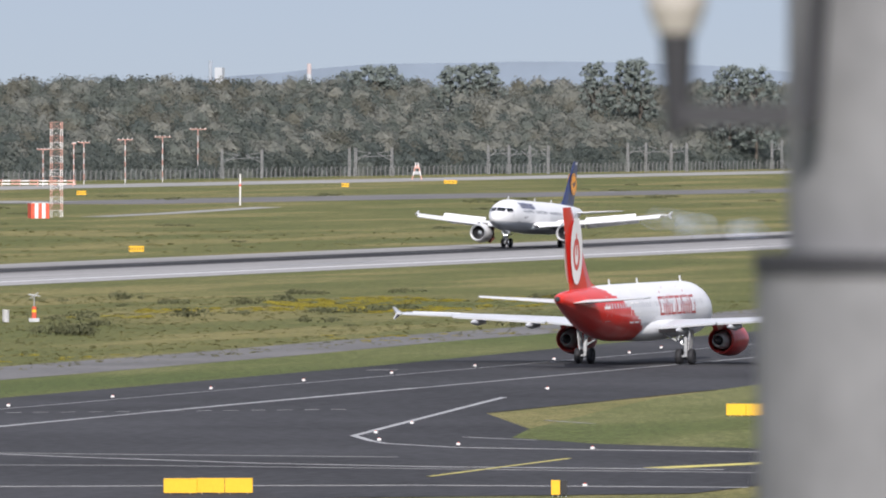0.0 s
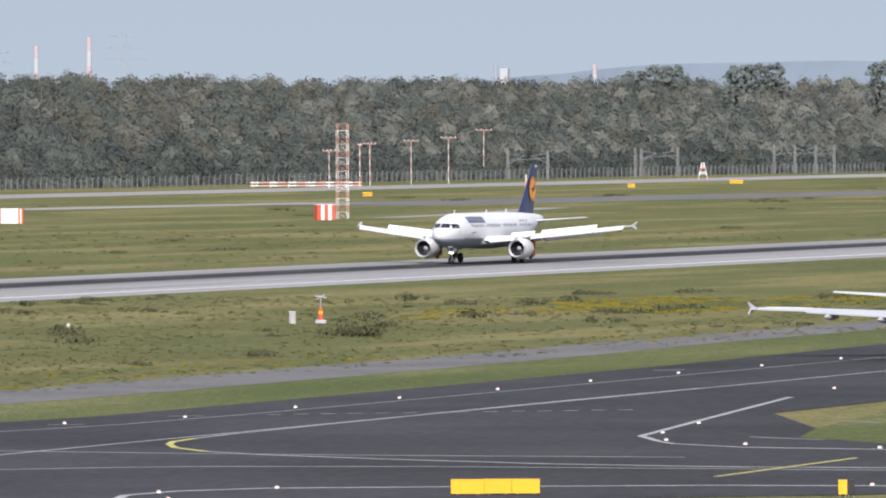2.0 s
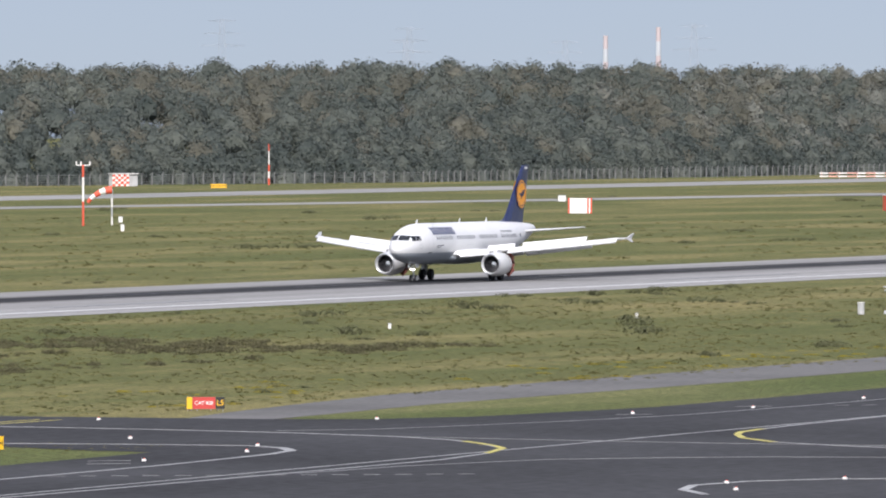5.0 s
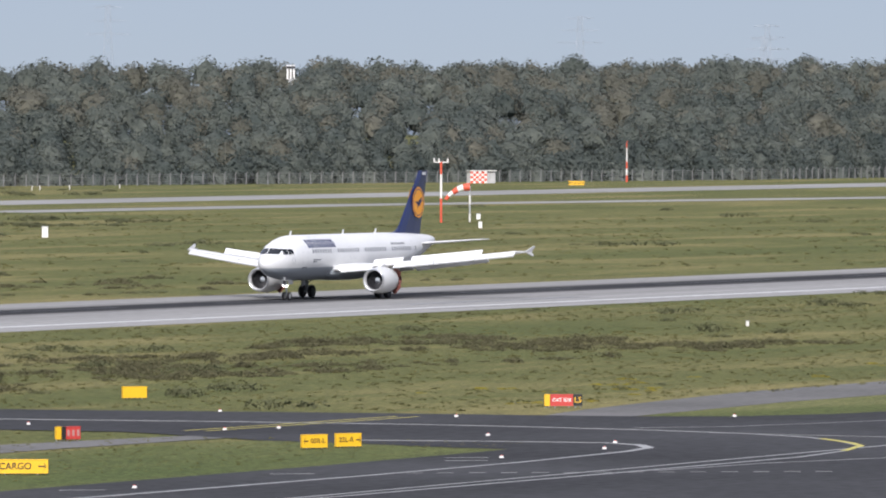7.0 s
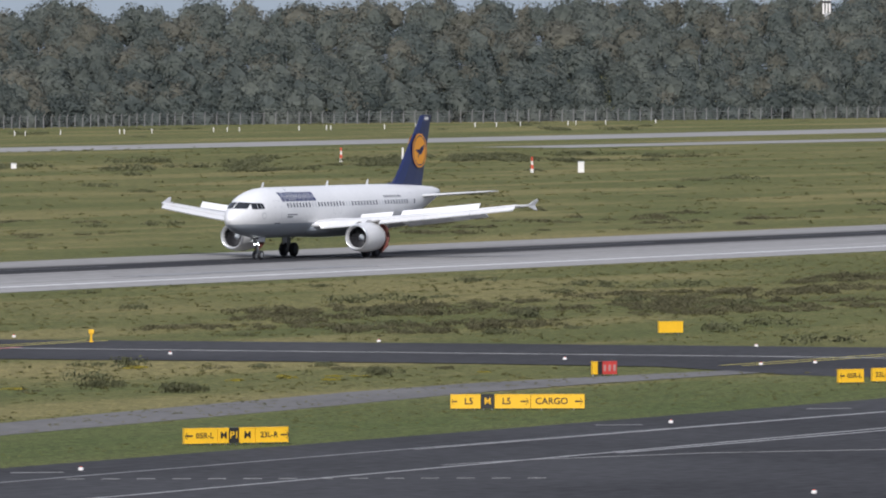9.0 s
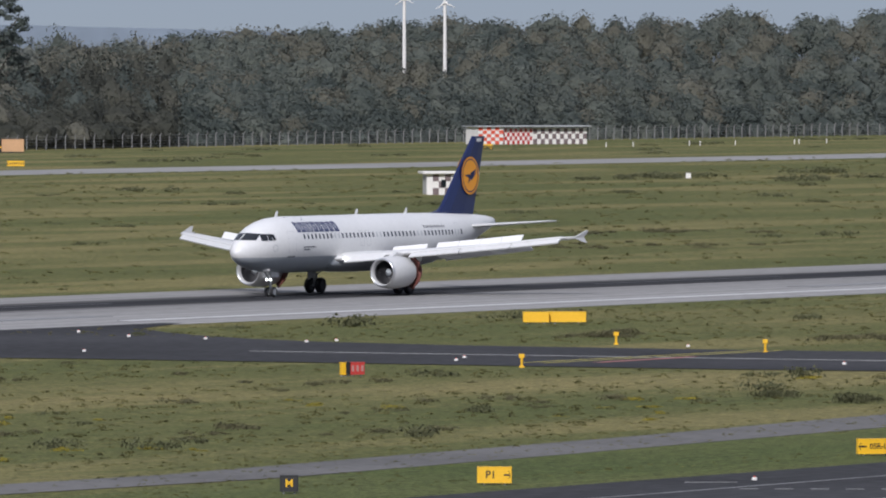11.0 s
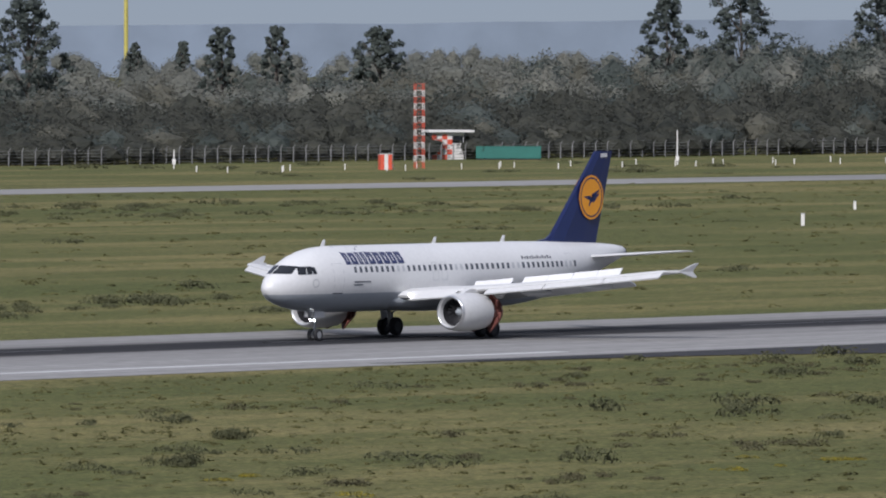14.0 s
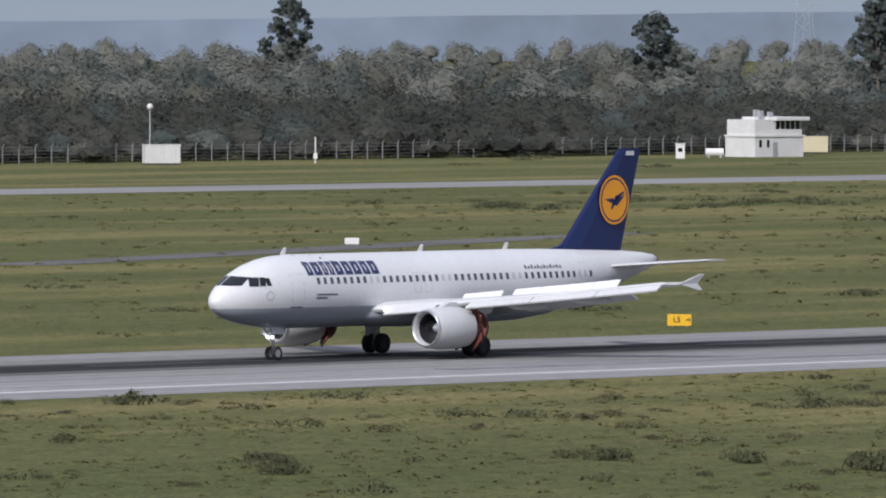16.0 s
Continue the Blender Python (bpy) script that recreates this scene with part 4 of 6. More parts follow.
def letters(text, size, material, parent, x, z, y, label=""):
    """Painted letters standing upright, facing -y, centred at x, z."""
    cu = bpy.data.curves.new("letters", "FONT")
    cu.body, cu.size, cu.align_x, cu.align_y, cu.extrude = text, size, "CENTER", "CENTER", 0.004
    cu.offset = size * 0.012
    tmp = bpy.data.objects.new("letters", cu)
    me = bpy.data.meshes.new_from_object(tmp)
    bpy.data.objects.remove(tmp)
    me.materials.clear()
    me.materials.append(material)
    ob = new("letters", me)
    ob.parent = parent
    ob.matrix_basis = pose(x, y, z, 90, 0, 0)
    return ob


def arrow(parent, x, z, y, way, material, s=0.26):
    bm = bmesh.new()
    for q in ([(-s, 0.035), (s * 0.6, 0.035), (s * 0.6, -0.035), (-s, -0.035)], [(s * 0.45, 0.17), (s, 0.0), (s * 0.8, 0.0), (s * 0.3, 0.17)], [(s * 0.45, -0.17), (s * 0.3, -0.17), (s * 0.8, 0.0), (s, 0.0)]):
        f = [bm.verts.new((x + way * u, y, z + w)) for u, w in q]
        bm.faces.new(f)
    return part("arrow", bm, material, parent)


def taxi_sign(m, panels, h=0.78, label="", bars=False):
    """An illuminated guidance sign on short legs: panels of (width, text, arrow -1/0/1, face, ink)."""
    root = empty("taxiway_sign", m, label, "sign", "taxiway signs")
    total = sum(p[0] for p in panels)
    x = -total / 2
    for w, text, way, face, ink in panels:
        pan = box_part("panel", (x + 0.01, x + w - 0.01, 0, 0.28, 0.12, 0.12 + h - 0.1), face, root, bevel=0.02)
        zc = 0.12 + (h - 0.1) / 2
        for c, d in ((0.12 + h - 0.14, 0.12 + h - 0.09), (0.11, 0.15)):
            box_part("frame_rail", (x + 0.01, x + w - 0.01, -0.012, 0.29, c, d), face, pan)
        if text:
            letters(text, (0.46 if w > 2 or len(text) < 3 else 0.36) if len(text) < 7 else 0.3, ink, pan, x + w / 2 - way * (0.3 if w > 1.7 else 0.16) if w > 1 else x + w / 2, zc, -0.018)
        elif bars and ink:
            n = max(2, int(w / 0.3))
            for k in range(n):
                bx = x + w * (k + 0.5) / n
                box_part("sign_bar", (bx - 0.09, bx + 0.05, -0.02, 0, zc - 0.17, zc + 0.17), ink, pan)
        if way:
            arrow(pan, x + w / 2 + way * (w / 2 - (0.3 if w > 1.7 else 0.2)) if w > 1 else x + w / 2, zc, -0.02, way, ink, 0.2 if w > 1.6 else 0.14)
        for q in (0.2, 0.8):
            box_part("leg", (x + w * q - 0.03, x + w * q + 0.03, 0.1, 0.18, 0, 0.13), STEEL, root)
        x += w
    return root


def build_signs():
    Y, K, R, W = SIGN_YELLOW, SIGN_BLACK, SIGN_RED, SIGN_WHITE
    taxi_sign(spot(487, 242), [(1.52, "L5", -1, Y, K), (0.68, "M", 0, K, Y), (1.8, "L5", 1, Y, K), (2.7, "CARGO", 1, Y, K)], label="long yellow guidance sign with black lettering on the verge")
    taxi_sign(spot(442, 234, 22), [(1.65, "05R-L", -1, Y, K), (0.55, "M", 0, Y, K), (0.5, "P1", 0, K, Y), (0.8, "M", 0, Y, K), (1.65, "23L-R", 1, Y, K)], label="yellow guidance sign with black panels beside the taxiway")
    taxi_sign(spot(404, 234), [(1.5, "P1", 1, Y, K)], label="small yellow guidance sign with one arrow")
    taxi_sign(spot(529, 243, 25), [(1.5, "05R-L", -1, Y, K)], label="small yellow direction sign near the crossing")
    taxi_sign(spot(531.6, 242.2, 25), [(1.5, "23L-R", 1, Y, K)], label="small yellow direction sign near the crossing")
    taxi_sign(spot(604, 261), [(0.35, "", 0, Y, None), (1.4, "CAT II/III", 0, R, W), (0.55, "L5", 0, K, Y)], label="red and yellow holding sign beside the crossing taxiway")
    for x, y in ((536, 261), (528, 315)):
        taxi_sign(spot(x, y, 28), [(0.3, "", 0, Y, None), (0.28, "", 0, K, None), (0.9, "", 0, R, DULL_PINK)], label="red and yellow mandatory sign in the grass", bars=True)
    taxi_sign(spot(392, 237), [(0.8, "M", 0, K, Y)], label="square black sign with a yellow letter")
    taxi_sign(spot(509, 439), [(1.5, "L5", 1, Y, K)], label="yellow exit sign beyond the runway")
    taxi_sign(spot(1280, 447), [(1.9, "", 0, Y, K)], label="yellow exit sign beyond the runway", bars=True)
    taxi_sign(spot(609, 292, 20), [(1.6, "", 0, Y, None)], label="blank back of a yellow guidance sign in the meadow")
    for x, y, w in ((502.2, 173.1, 1.65), (503.3, 171.2, 2.75), (636, 183, 2.4), (629.3, 361.3, 1.75)):
        taxi_sign(spot(x, y), [(w, "", 0, Y, None)] if w < 2.4 else [(w / 2, "", 0, Y, None)] * 2, label="plain yellow back of a guidance sign")
    taxi_sign(spot(630.8, 359.8), [(2.6, "", 0, Y, None)], label="plain yellow back of a guidance sign")
    taxi_sign(spot(506, 155), [(0.45, "", 0, Y, None), (0.35, "", 0, K, None)], label="narrow yellow sign seen almost edge on")
    for x, y, w in ((2012, 714, 1.9), (2211, 725, 1.6), (2307, 732, 3.0), (1325, 847, 2.5), (1948, 839, 3.1), (1560, 905, 1.9)):
        taxi_sign(spot(x, y), [(w, "", 0, Y, K)], 0.85, "small distant yellow sign near the far runway", True)
    b = box_part("white_sign", (-0.6, 0.6, 0, 0.12, 0.15, 0.68), SIG_WHITE, None, bevel=0.02)
    b.matrix_world = spot(668, 612)
    tagged(b, "plain white board in the far meadow", "sign")
    for q in (-0.4, 0.4):
        box_part("leg", (q - 0.03, q + 0.03, 0.03, 0.09, 0, 0.16), STEEL, b)


def build_taxi_lights():
    """Low edge lights on the pavement."""
    first = empty("taxiway_light", pose(0, 0, 0), "small white elevated edge light beside the pavement", "light", "taxiway lights")
    rod_part("base", (0, 0, 0), (0, 0, 0.06), 0.12, SIG_WHITE, first, seg=12)
    bm = bmesh.new()
    rod(bm, (0, 0, 0.06), (0, 0, 0.12), 0.12, 0.11, 12)
    bmesh.ops.create_uvsphere(bm, u_segments=10, v_segments=6, radius=0.065, matrix=pose(0, 0, 0.08))
    part("dome", bm, SIGN_WHITE, first)
    rod_part("cap", (0, 0, 0.13), (0, 0, 0.17), 0.05, SIG_RED, first, seg=8)
    spots = [(620 + 21.3 * k, 231.2 + 0.6 * (k + 1), 0) for k in range(9)] + [(414 + 60 * k, 226.8 + 0.5 * k, 0) for k in range(2)]
    spots += [(560.5, 275.5 + 25.6 * k, 0) for k in range(3)] + [(587.3, 276 + 25.2 * k, 0) for k in range(4)]
    spots += [(551 + 2.3 * k, 379.2 - 6.5 * k, 0) for k in range(5)] + [(596, 376.2, 0), (589, 368, 0), (586.6, 360.8, 0), (584, 351.8, 0)]
    spots += [(691, 212.5, 0), (615.6, 197.7, 0), (597.3, 194, 0), (584.7, 189.7, 0), (578.6, 183.1, 0), (574.6, 174.1, 0), (807, 239, 0), (519.5, 157.8, 0)]
    spots += [(553, 243.5, 0), (544.2, 232.1, 0), (535, 228.8, 0), (520, 228.2, 0), (590.6, 244.3, 0), (501.3, 188.8, 0), (493, 185.2, 0), (508.6, 185.3, 0), (556, 261, 0), (560, 259.5, 0), (583.6, 259, 0), (555.6, 324.4, 0), (606.5, 234.4, 0), (405.8, 188.1, 0)]
    for k, (x, y, z) in enumerate(spots):
        m = pose(x, y, 0.03, 0, 0, 37 * k)
        if k:
            copy_thing(first, m)
        else:
            first.matrix_world = m


def lattice_mast(m, h, w, sections, label, faded=False):
    """A square lattice mast of painted sections, with a ladder of rungs and crossed braces."""
    root = empty("lattice_mast", m, label, "mast")
    dz = h / sections
    for k in range(sections):
        z0, z1 = k * dz, (k + 1) * dz
        bm = bmesh.new()
        c = [(-w / 2, -w / 2), (w / 2, -w / 2), (w / 2, w / 2), (-w / 2, w / 2)]
        for i in range(4):
            (x0, y0), (x1, y1) = c[i], c[(i + 1) % 4]
            rod(bm, (x0, y0, z0), (x0, y0, z1), 0.055, seg=5)
            rod(bm, (x0, y0, z1), (x1, y1, z1), 0.03, seg=4)
            rod(bm, (x0, y0, z0), (x1, y1, z1), 0.02, seg=4)
        part("section", bm, (MAST_RED if faded else SIG_RED) if (sections - k) % 2 else SIG_WHITE, root)
    return root


def light_mast(m, h, arm, label):
    """An approach light mast: banded pole with a crossbar of lamps."""
    root = empty("approach_light_mast", m, label, "mast", "approach light masts")
    n = 8
    for k in range(n):
        rod_part("pole_band", (0, 0, h * k / n), (0, 0, h * (k + 1) / n), 0.095, MAST_RED if k % 2 else SIG_WHITE, root)
    bar = box_part("crossbar", (-arm / 2, arm / 2, -0.08, 0.08, h - 0.07, h + 0.08), MAST_RED, root)
    for q in (-0.45, -0.15, 0.15, 0.45):
        rod_part("lamp", (arm * q, 0, h + 0.12), (arm * q, 0, h + 0.36), 0.10, SIG_WHITE, bar)
    return root


def gantry(m, h, columns, label):
    """Grey rail gantries in a row: lattice columns with cantilever arms between them."""
    root = empty("rail_gantry", m, label, "gantry", "rail gantries")
    for x in columns:
        bm = bmesh.new()
        for q in (-0.24, 0.24):
            rod(bm, (x + q, 0, 0), (x + q * 0.7, 0, h), 0.11, seg=6)
        for k in range(8):
            rod(bm, (x - 0.22 if k % 2 else x + 0.22, 0, h * k / 8), (x + 0.22 if k % 2 else x - 0.22, 0, h * (k + 1) / 8), 0.05, seg=5)
        part("column", bm, FENCE_GREY, root)
    for x, y in zip(columns, columns[1:]):
        if y - x < 2.5:
            continue
        bm = bmesh.new()
        rod(bm, (x, 0, h * 0.66), (y, 0, h * 0.74), 0.06, seg=5)
        for a, b in ((x, x + 0.42 * (y - x)), (y, y - 0.42 * (y - x))):
            rod(bm, (a, 0, h * 0.55), (b, 0, h * 0.82), 0.07, seg=5)
            rod(bm, (a, 0, h * 0.9), (b, 0, h * 0.82), 0.05, seg=5)
        part("truss", bm, FENCE_GREY, root)
    return root


def striped_box(m, w, d, h, n, label):
    """A cabin painted in vertical stripes, with a low roof."""
    root = empty("striped_cabin", m, label, "cabin")
    for k in range(n):
        box_part("stripe", (-w / 2 + w * k / n, -w / 2 + w * (k + 1) / n, -d / 2, d / 2, 0, h), SIG_RED if k % 2 == 0 else SIG_WHITE, root)
    box_part("roof", (-w / 2 - 0.06, w / 2 + 0.06, -d / 2 - 0.06, d / 2 + 0.06, h, h + 0.08), SIG_WHITE, root)
    return root


def checker(root, x0, x1, y, z0, z1, nx, nz, m, turned=False):
    """Proud squares of colour on a white wall."""
    bm_w, bm_h = (x1 - x0) / nx, (z1 - z0) / nz
    for i in range(nx):
        for k in range(nz):
            if (i + k) % 2 == 0:
                a, b = x0 + bm_w * i, x0 + bm_w * (i + 1)
                dims = (a, b, y - 0.03, y, z0 + bm_h * k, z0 + bm_h * (k + 1)) if not turned else (y, y + 0.03, a, b, z0 + bm_h * k, z0 + bm_h * (k + 1))
                box_part("square", dims, m, root)


def build_masts():
    lattice_mast(spot(1645, 588, 10), 15.2, 1.7, 14, "faded red and white lattice mast beside a striped cabin", True)
    striped_box(spot(1631, 586, 12), 2.9, 2.6, 2.4, 5, "cabin with orange and white stripes at the mast foot")
    lattice_mast(spot(1203, 913, 12), 11.7, 1.2, 13, "slim red and white lattice mast near the fence")
    striped_box(spot(1190, 909, 12), 1.6, 1.6, 2.1, 3, "small orange and white cabin near the mast")
    for x, y, h, a in ((2210, 793, 7.9, 2.7), (2241, 797, 9.0, 0.9), (2256, 800, 9.2, 2.7), (2289, 802, 9.7, 3.4), (2323, 805, 10.2, 3.6), (2435, 835, 11.6, 3.9)):
        light_mast(spot(x, y), h, a, "red and white banded approach light mast")
    for x, y, columns, h in ((2432, 828, (0.0, 9.4), 7.7), (2513, 823, (0.0, 1.5, 10.3), 7.9), (2603, 816, (0.0, 5.2, 10.4, 15.0), 8.2), (2701, 809, (0.0, 4.7, 11.2, 15.2), 8.5), (2812, 802, (0.0, 2.7), 8.8)):
        gantry(spot(x, y), h * 0.88, columns, "grey lattice rail gantries before the forest")
    fr = empty("signal_frame", spot(2420, 776), "small red and white banded signal frame", "signal")
    for s in (-1, 1):
        for k in range(4):
            rod_part("leg_band", (s * (1.1 - 0.22 * k), 0, 1.0 * k), (s * (0.88 - 0.22 * k), 0, 1.0 * (k + 1)), 0.14, SIG_WHITE if k % 2 else MAST_RED, fr)
    for z, w in ((1.6, 0.8), (3.0, 0.5)):
        box_part("board", (-w, w, -0.1, 0.1, z - 0.35, z + 0.35), STEEL if z < 2 else MAST_RED, fr)
    bars = empty("approach_light_bar", spot(2199, 794.2), "low red and white approach light barrier", "barrier")
    for row in range(2):
        for k in range(12):
            box_part("bar_piece", (-12 + 2 * k, -10.1 + 2 * k, row * 3, row * 3 + 0.3, 0.45 + row * 0.65, 0.72 + row * 0.65), MAST_RED if k % 2 else SIG_WHITE, bars)
    for k in range(7):
        rod_part("post", (-11.5 + 3.8 * k, 0.2, 0), (-11.5 + 3.8 * k, 0.2, 1.6), 0.07, MAST_RED, bars)
    post = empty("antenna_post", spot(1837, 622), "slim pale post in the far meadow", "post")
    rod_part("shaft", (0, 0, 0), (0, 0, 5.6), 0.14, SIG_WHITE, post)
    box_part("band", (-0.2, 0.2, -0.2, 0.2, 3.4, 3.8), SIG_RED, post)
    p = empty("banded_pole", spot(2020, 859), "thin red and white banded pole by the fence", "pole")
    for k in range(6):
        rod_part("pole_band", (0, 0, 1.37 * k), (0, 0, 1.37 * (k + 1)), 0.2 - 0.02 * k, SIG_RED if k in (0, 2, 5) else SIG_WHITE, p)
    # beacon with arms, and a cabinet beside it
    bc = empty("wind_sensor", spot(884, 318), "red post with a yellow band and a small sensor", "beacon")
    for k in range(4):
        rod_part("band", (0, 0, 0.25 * k + 0.3), (0, 0, 0.25 * k + 0.55), 0.2, SIGN_YELLOW if k == 2 else SIG_RED, bc, r2=0.19, seg=12)
    box_part("foot", (-0.45, 0.45, -0.3, 0.3, 0, 0.3), STEEL, bc)
    rod_part("stem", (0, 0, 1.3), (0, 0, 2.2), 0.05, STEEL, bc)
    rod_part("arm", (-0.5, 0, 2.35), (0.5, 0, 2.2), 0.05, STEEL, bc)
    rod_part("arm", (-0.4, 0, 2.0), (0.35, 0, 2.5), 0.04, STEEL, bc)
    rod_part("cabinet", (0, 0, 0), (0, 0, 1.02), 0.3, CONCRETE, None, seg=14).matrix_world = spot(881, 319.5)
    tagged(bpy.data.objects["cabinet"], "pale grey upright cabinet in the meadow", "cabinet")
    part("cabinet_lid", rod(bmesh.new(), (0, 0, 1.02), (0, 0, 1.07), 0.32, seg=14), SIG_WHITE, bpy.data.objects["cabinet"])
    # wind mast and windsock
    wm = empty("wind_mast", spot(1412, 629), "red and white wind mast with a crossarm", "mast")
    for k in range(5):
        rod_part("pole_band", (0, 0, 1.72 * k), (0, 0, 1.72 * (k + 1)), 0.16, SIG_WHITE if k in (2, 3) else SIG_RED, wm)
    box_part("crossarm", (-1.0, 1.0, -0.06, 0.06, 8.5, 8.64), SIG_WHITE, wm)
    for q in (-0.95, -0.3, 0.95):
        rod_part("vane", (q, 0, 8.6), (q, 0, 9.1), 0.12, SIG_WHITE, wm)
    ws = empty("windsock", spot(1413, 625), "red and white windsock hanging from its pole", "windsock")
    for k in range(4):
        rod_part("pole_band", (0, 0, 1.3 * k), (0, 0, 1.3 * (k + 1)), 0.13, SIG_WHITE if k % 2 == 0 else STEEL, ws)
    pts = [(0, 5.1, 0.55), (-0.9, 5.0, 0.5), (-1.7, 4.7, 0.42), (-2.4, 4.3, 0.36), (-3.0, 3.8, 0.3), (-3.4, 3.3, 0.24)]
    for k in range(5):
        (x0, z0, r0), (x1, z1, r1) = pts[k], pts[k + 1]
        rod_part("sock_band", (x0, 0, z0), (x1, 0, z1), r0, SIG_RED if k % 2 == 0 else SIG_WHITE, ws, r2=r1, seg=12)
    # white striped box beyond the runway
    wb = empty("striped_cabin", spot(1579, 619), "white cabin with faded red edges in the meadow", "cabin")
    box_part("wall", (-1.75, 1.1, -1, 1.2, 0, 2.35), SIG_WHITE, wb, bevel=0.03)
    for a in (-1.85, 1.1, 1.6):
        box_part("stripe", (a, a + 0.25, -1.02, 1.22, 0, 2.36), SIG_RED, wb)
    box_part("side", (1.35, 1.6, -0.9, 1.2, 0, 2.3), SIG_WHITE, wb)
    bx = box_part("white_box", (-0.65, 0.65, -0.5, 0.5, 0, 1.0), SIG_WHITE, None, bevel=0.04)
    bx.matrix_world = spot(1744, 687)
    tagged(bx, "small white equipment box in the far meadow", "box")
    box_part("lid", (-0.7, 0.7, -0.55, 0.55, 1.0, 1.08), STEEL, bx)
    # small white cabinets and marker posts in the meadow
    for x, y, h, w in ((1254, 614, 1.4, 0.8), (878, 619, 1.2, 0.35), (1345, 686, 1.9, 0.25), (1265, 703, 0.7, 0.7), (1360, 600, 0.9, 0.5), (1450, 640, 0.8, 0.6), (860, 332, 0.4, 0.25), (815, 336, 0.4, 0.25), (960, 670, 0.9, 0.3), (1000, 655, 0.7, 0.4)):
        c = box_part("cabinet", (-w / 2, w / 2, -w / 2, w / 2, 0, h), SIG_WHITE, None, bevel=0.03)
        c.matrix_world = spot(x, y)
        tagged(c, "small white equipment cabinet standing in the grass", "cabinet", "cabinets")
        box_part("cap", (-w / 2 - 0.04, w / 2 + 0.04, -w / 2 - 0.04, w / 2 + 0.04, h, h + 0.05), STEEL, c)
    for x, y in ((1340, 693), (1252, 620)):
        p = empty("marker_cone", spot(x, y), "red and white banded marker post", "marker")
        for k in range(4):
            rod_part("band", (0, 0, 0.5 * k), (0, 0, 0.5 * (k + 1)), 0.22 - 0.035 * k, SIG_RED if k % 2 else SIG_WHITE, p)
    for x, y in ((547, 315), (580, 317), (590, 333)):
        p = empty("yellow_post", spot(x, y), "yellow stand post on the taxiway edge", "post", "yellow posts")
        rod_part("shaft", (0, 0, 0), (0, 0, 0.6), 0.07, SIGN_YELLOW, p)
        box_part("head", (-0.16, 0.16, -0.1, 0.1, 0.55, 0.8), SIGN_YELLOW, p, bevel=0.02)
        box_part("foot", (-0.14, 0.14, -0.1, 0.1, 0, 0.1), SIGN_YELLOW, p)
    om = empty("orange_stake", spot(428, 278), "thin orange marker stake in the grass", "stake")
    rod_part("shaft", (0, 0, 0), (0, 0, 0.7), 0.05, DIG_ORANGE, om)
    rod_part("tip", (0, 0, 0.7), (0, 0, 0.8), 0.05, SIG_WHITE, om, r2=0.02)


def build_marker_posts():
    """White posts in a row before the fence."""
    first = empty("marker_post", pose(0, 0, 0), "low white marker post in the grass", "post", "marker posts")
    box_part("shaft", (-0.075, 0.075, -0.07, 0.07, 0, 0.72), SIG_WHITE, first, bevel=0.02)
    box_part("top", (-0.08, 0.08, -0.08, 0.08, 0.72, 0.82), SIGN_WHITE, first)
    places = [(1150 + 4.5 * k + 1.2 * math.sin(3.1 * k), 905 - 0.02 * k + 9 * math.sin(1.7 * k)) for k in range(58) if k % 7 not in (3,)]
    places += [(1600 + 6.5 * k + 3 * math.sin(2.3 * k), 905 - 0.3 * k) for k in range(40) if k % 5 not in (2, 3)]
    for k, (x, y) in enumerate(places):
        m = spot(x, y, 20 * math.sin(k))
        if k:
            copy_thing(first, m)
        else:
            first.matrix_world = m


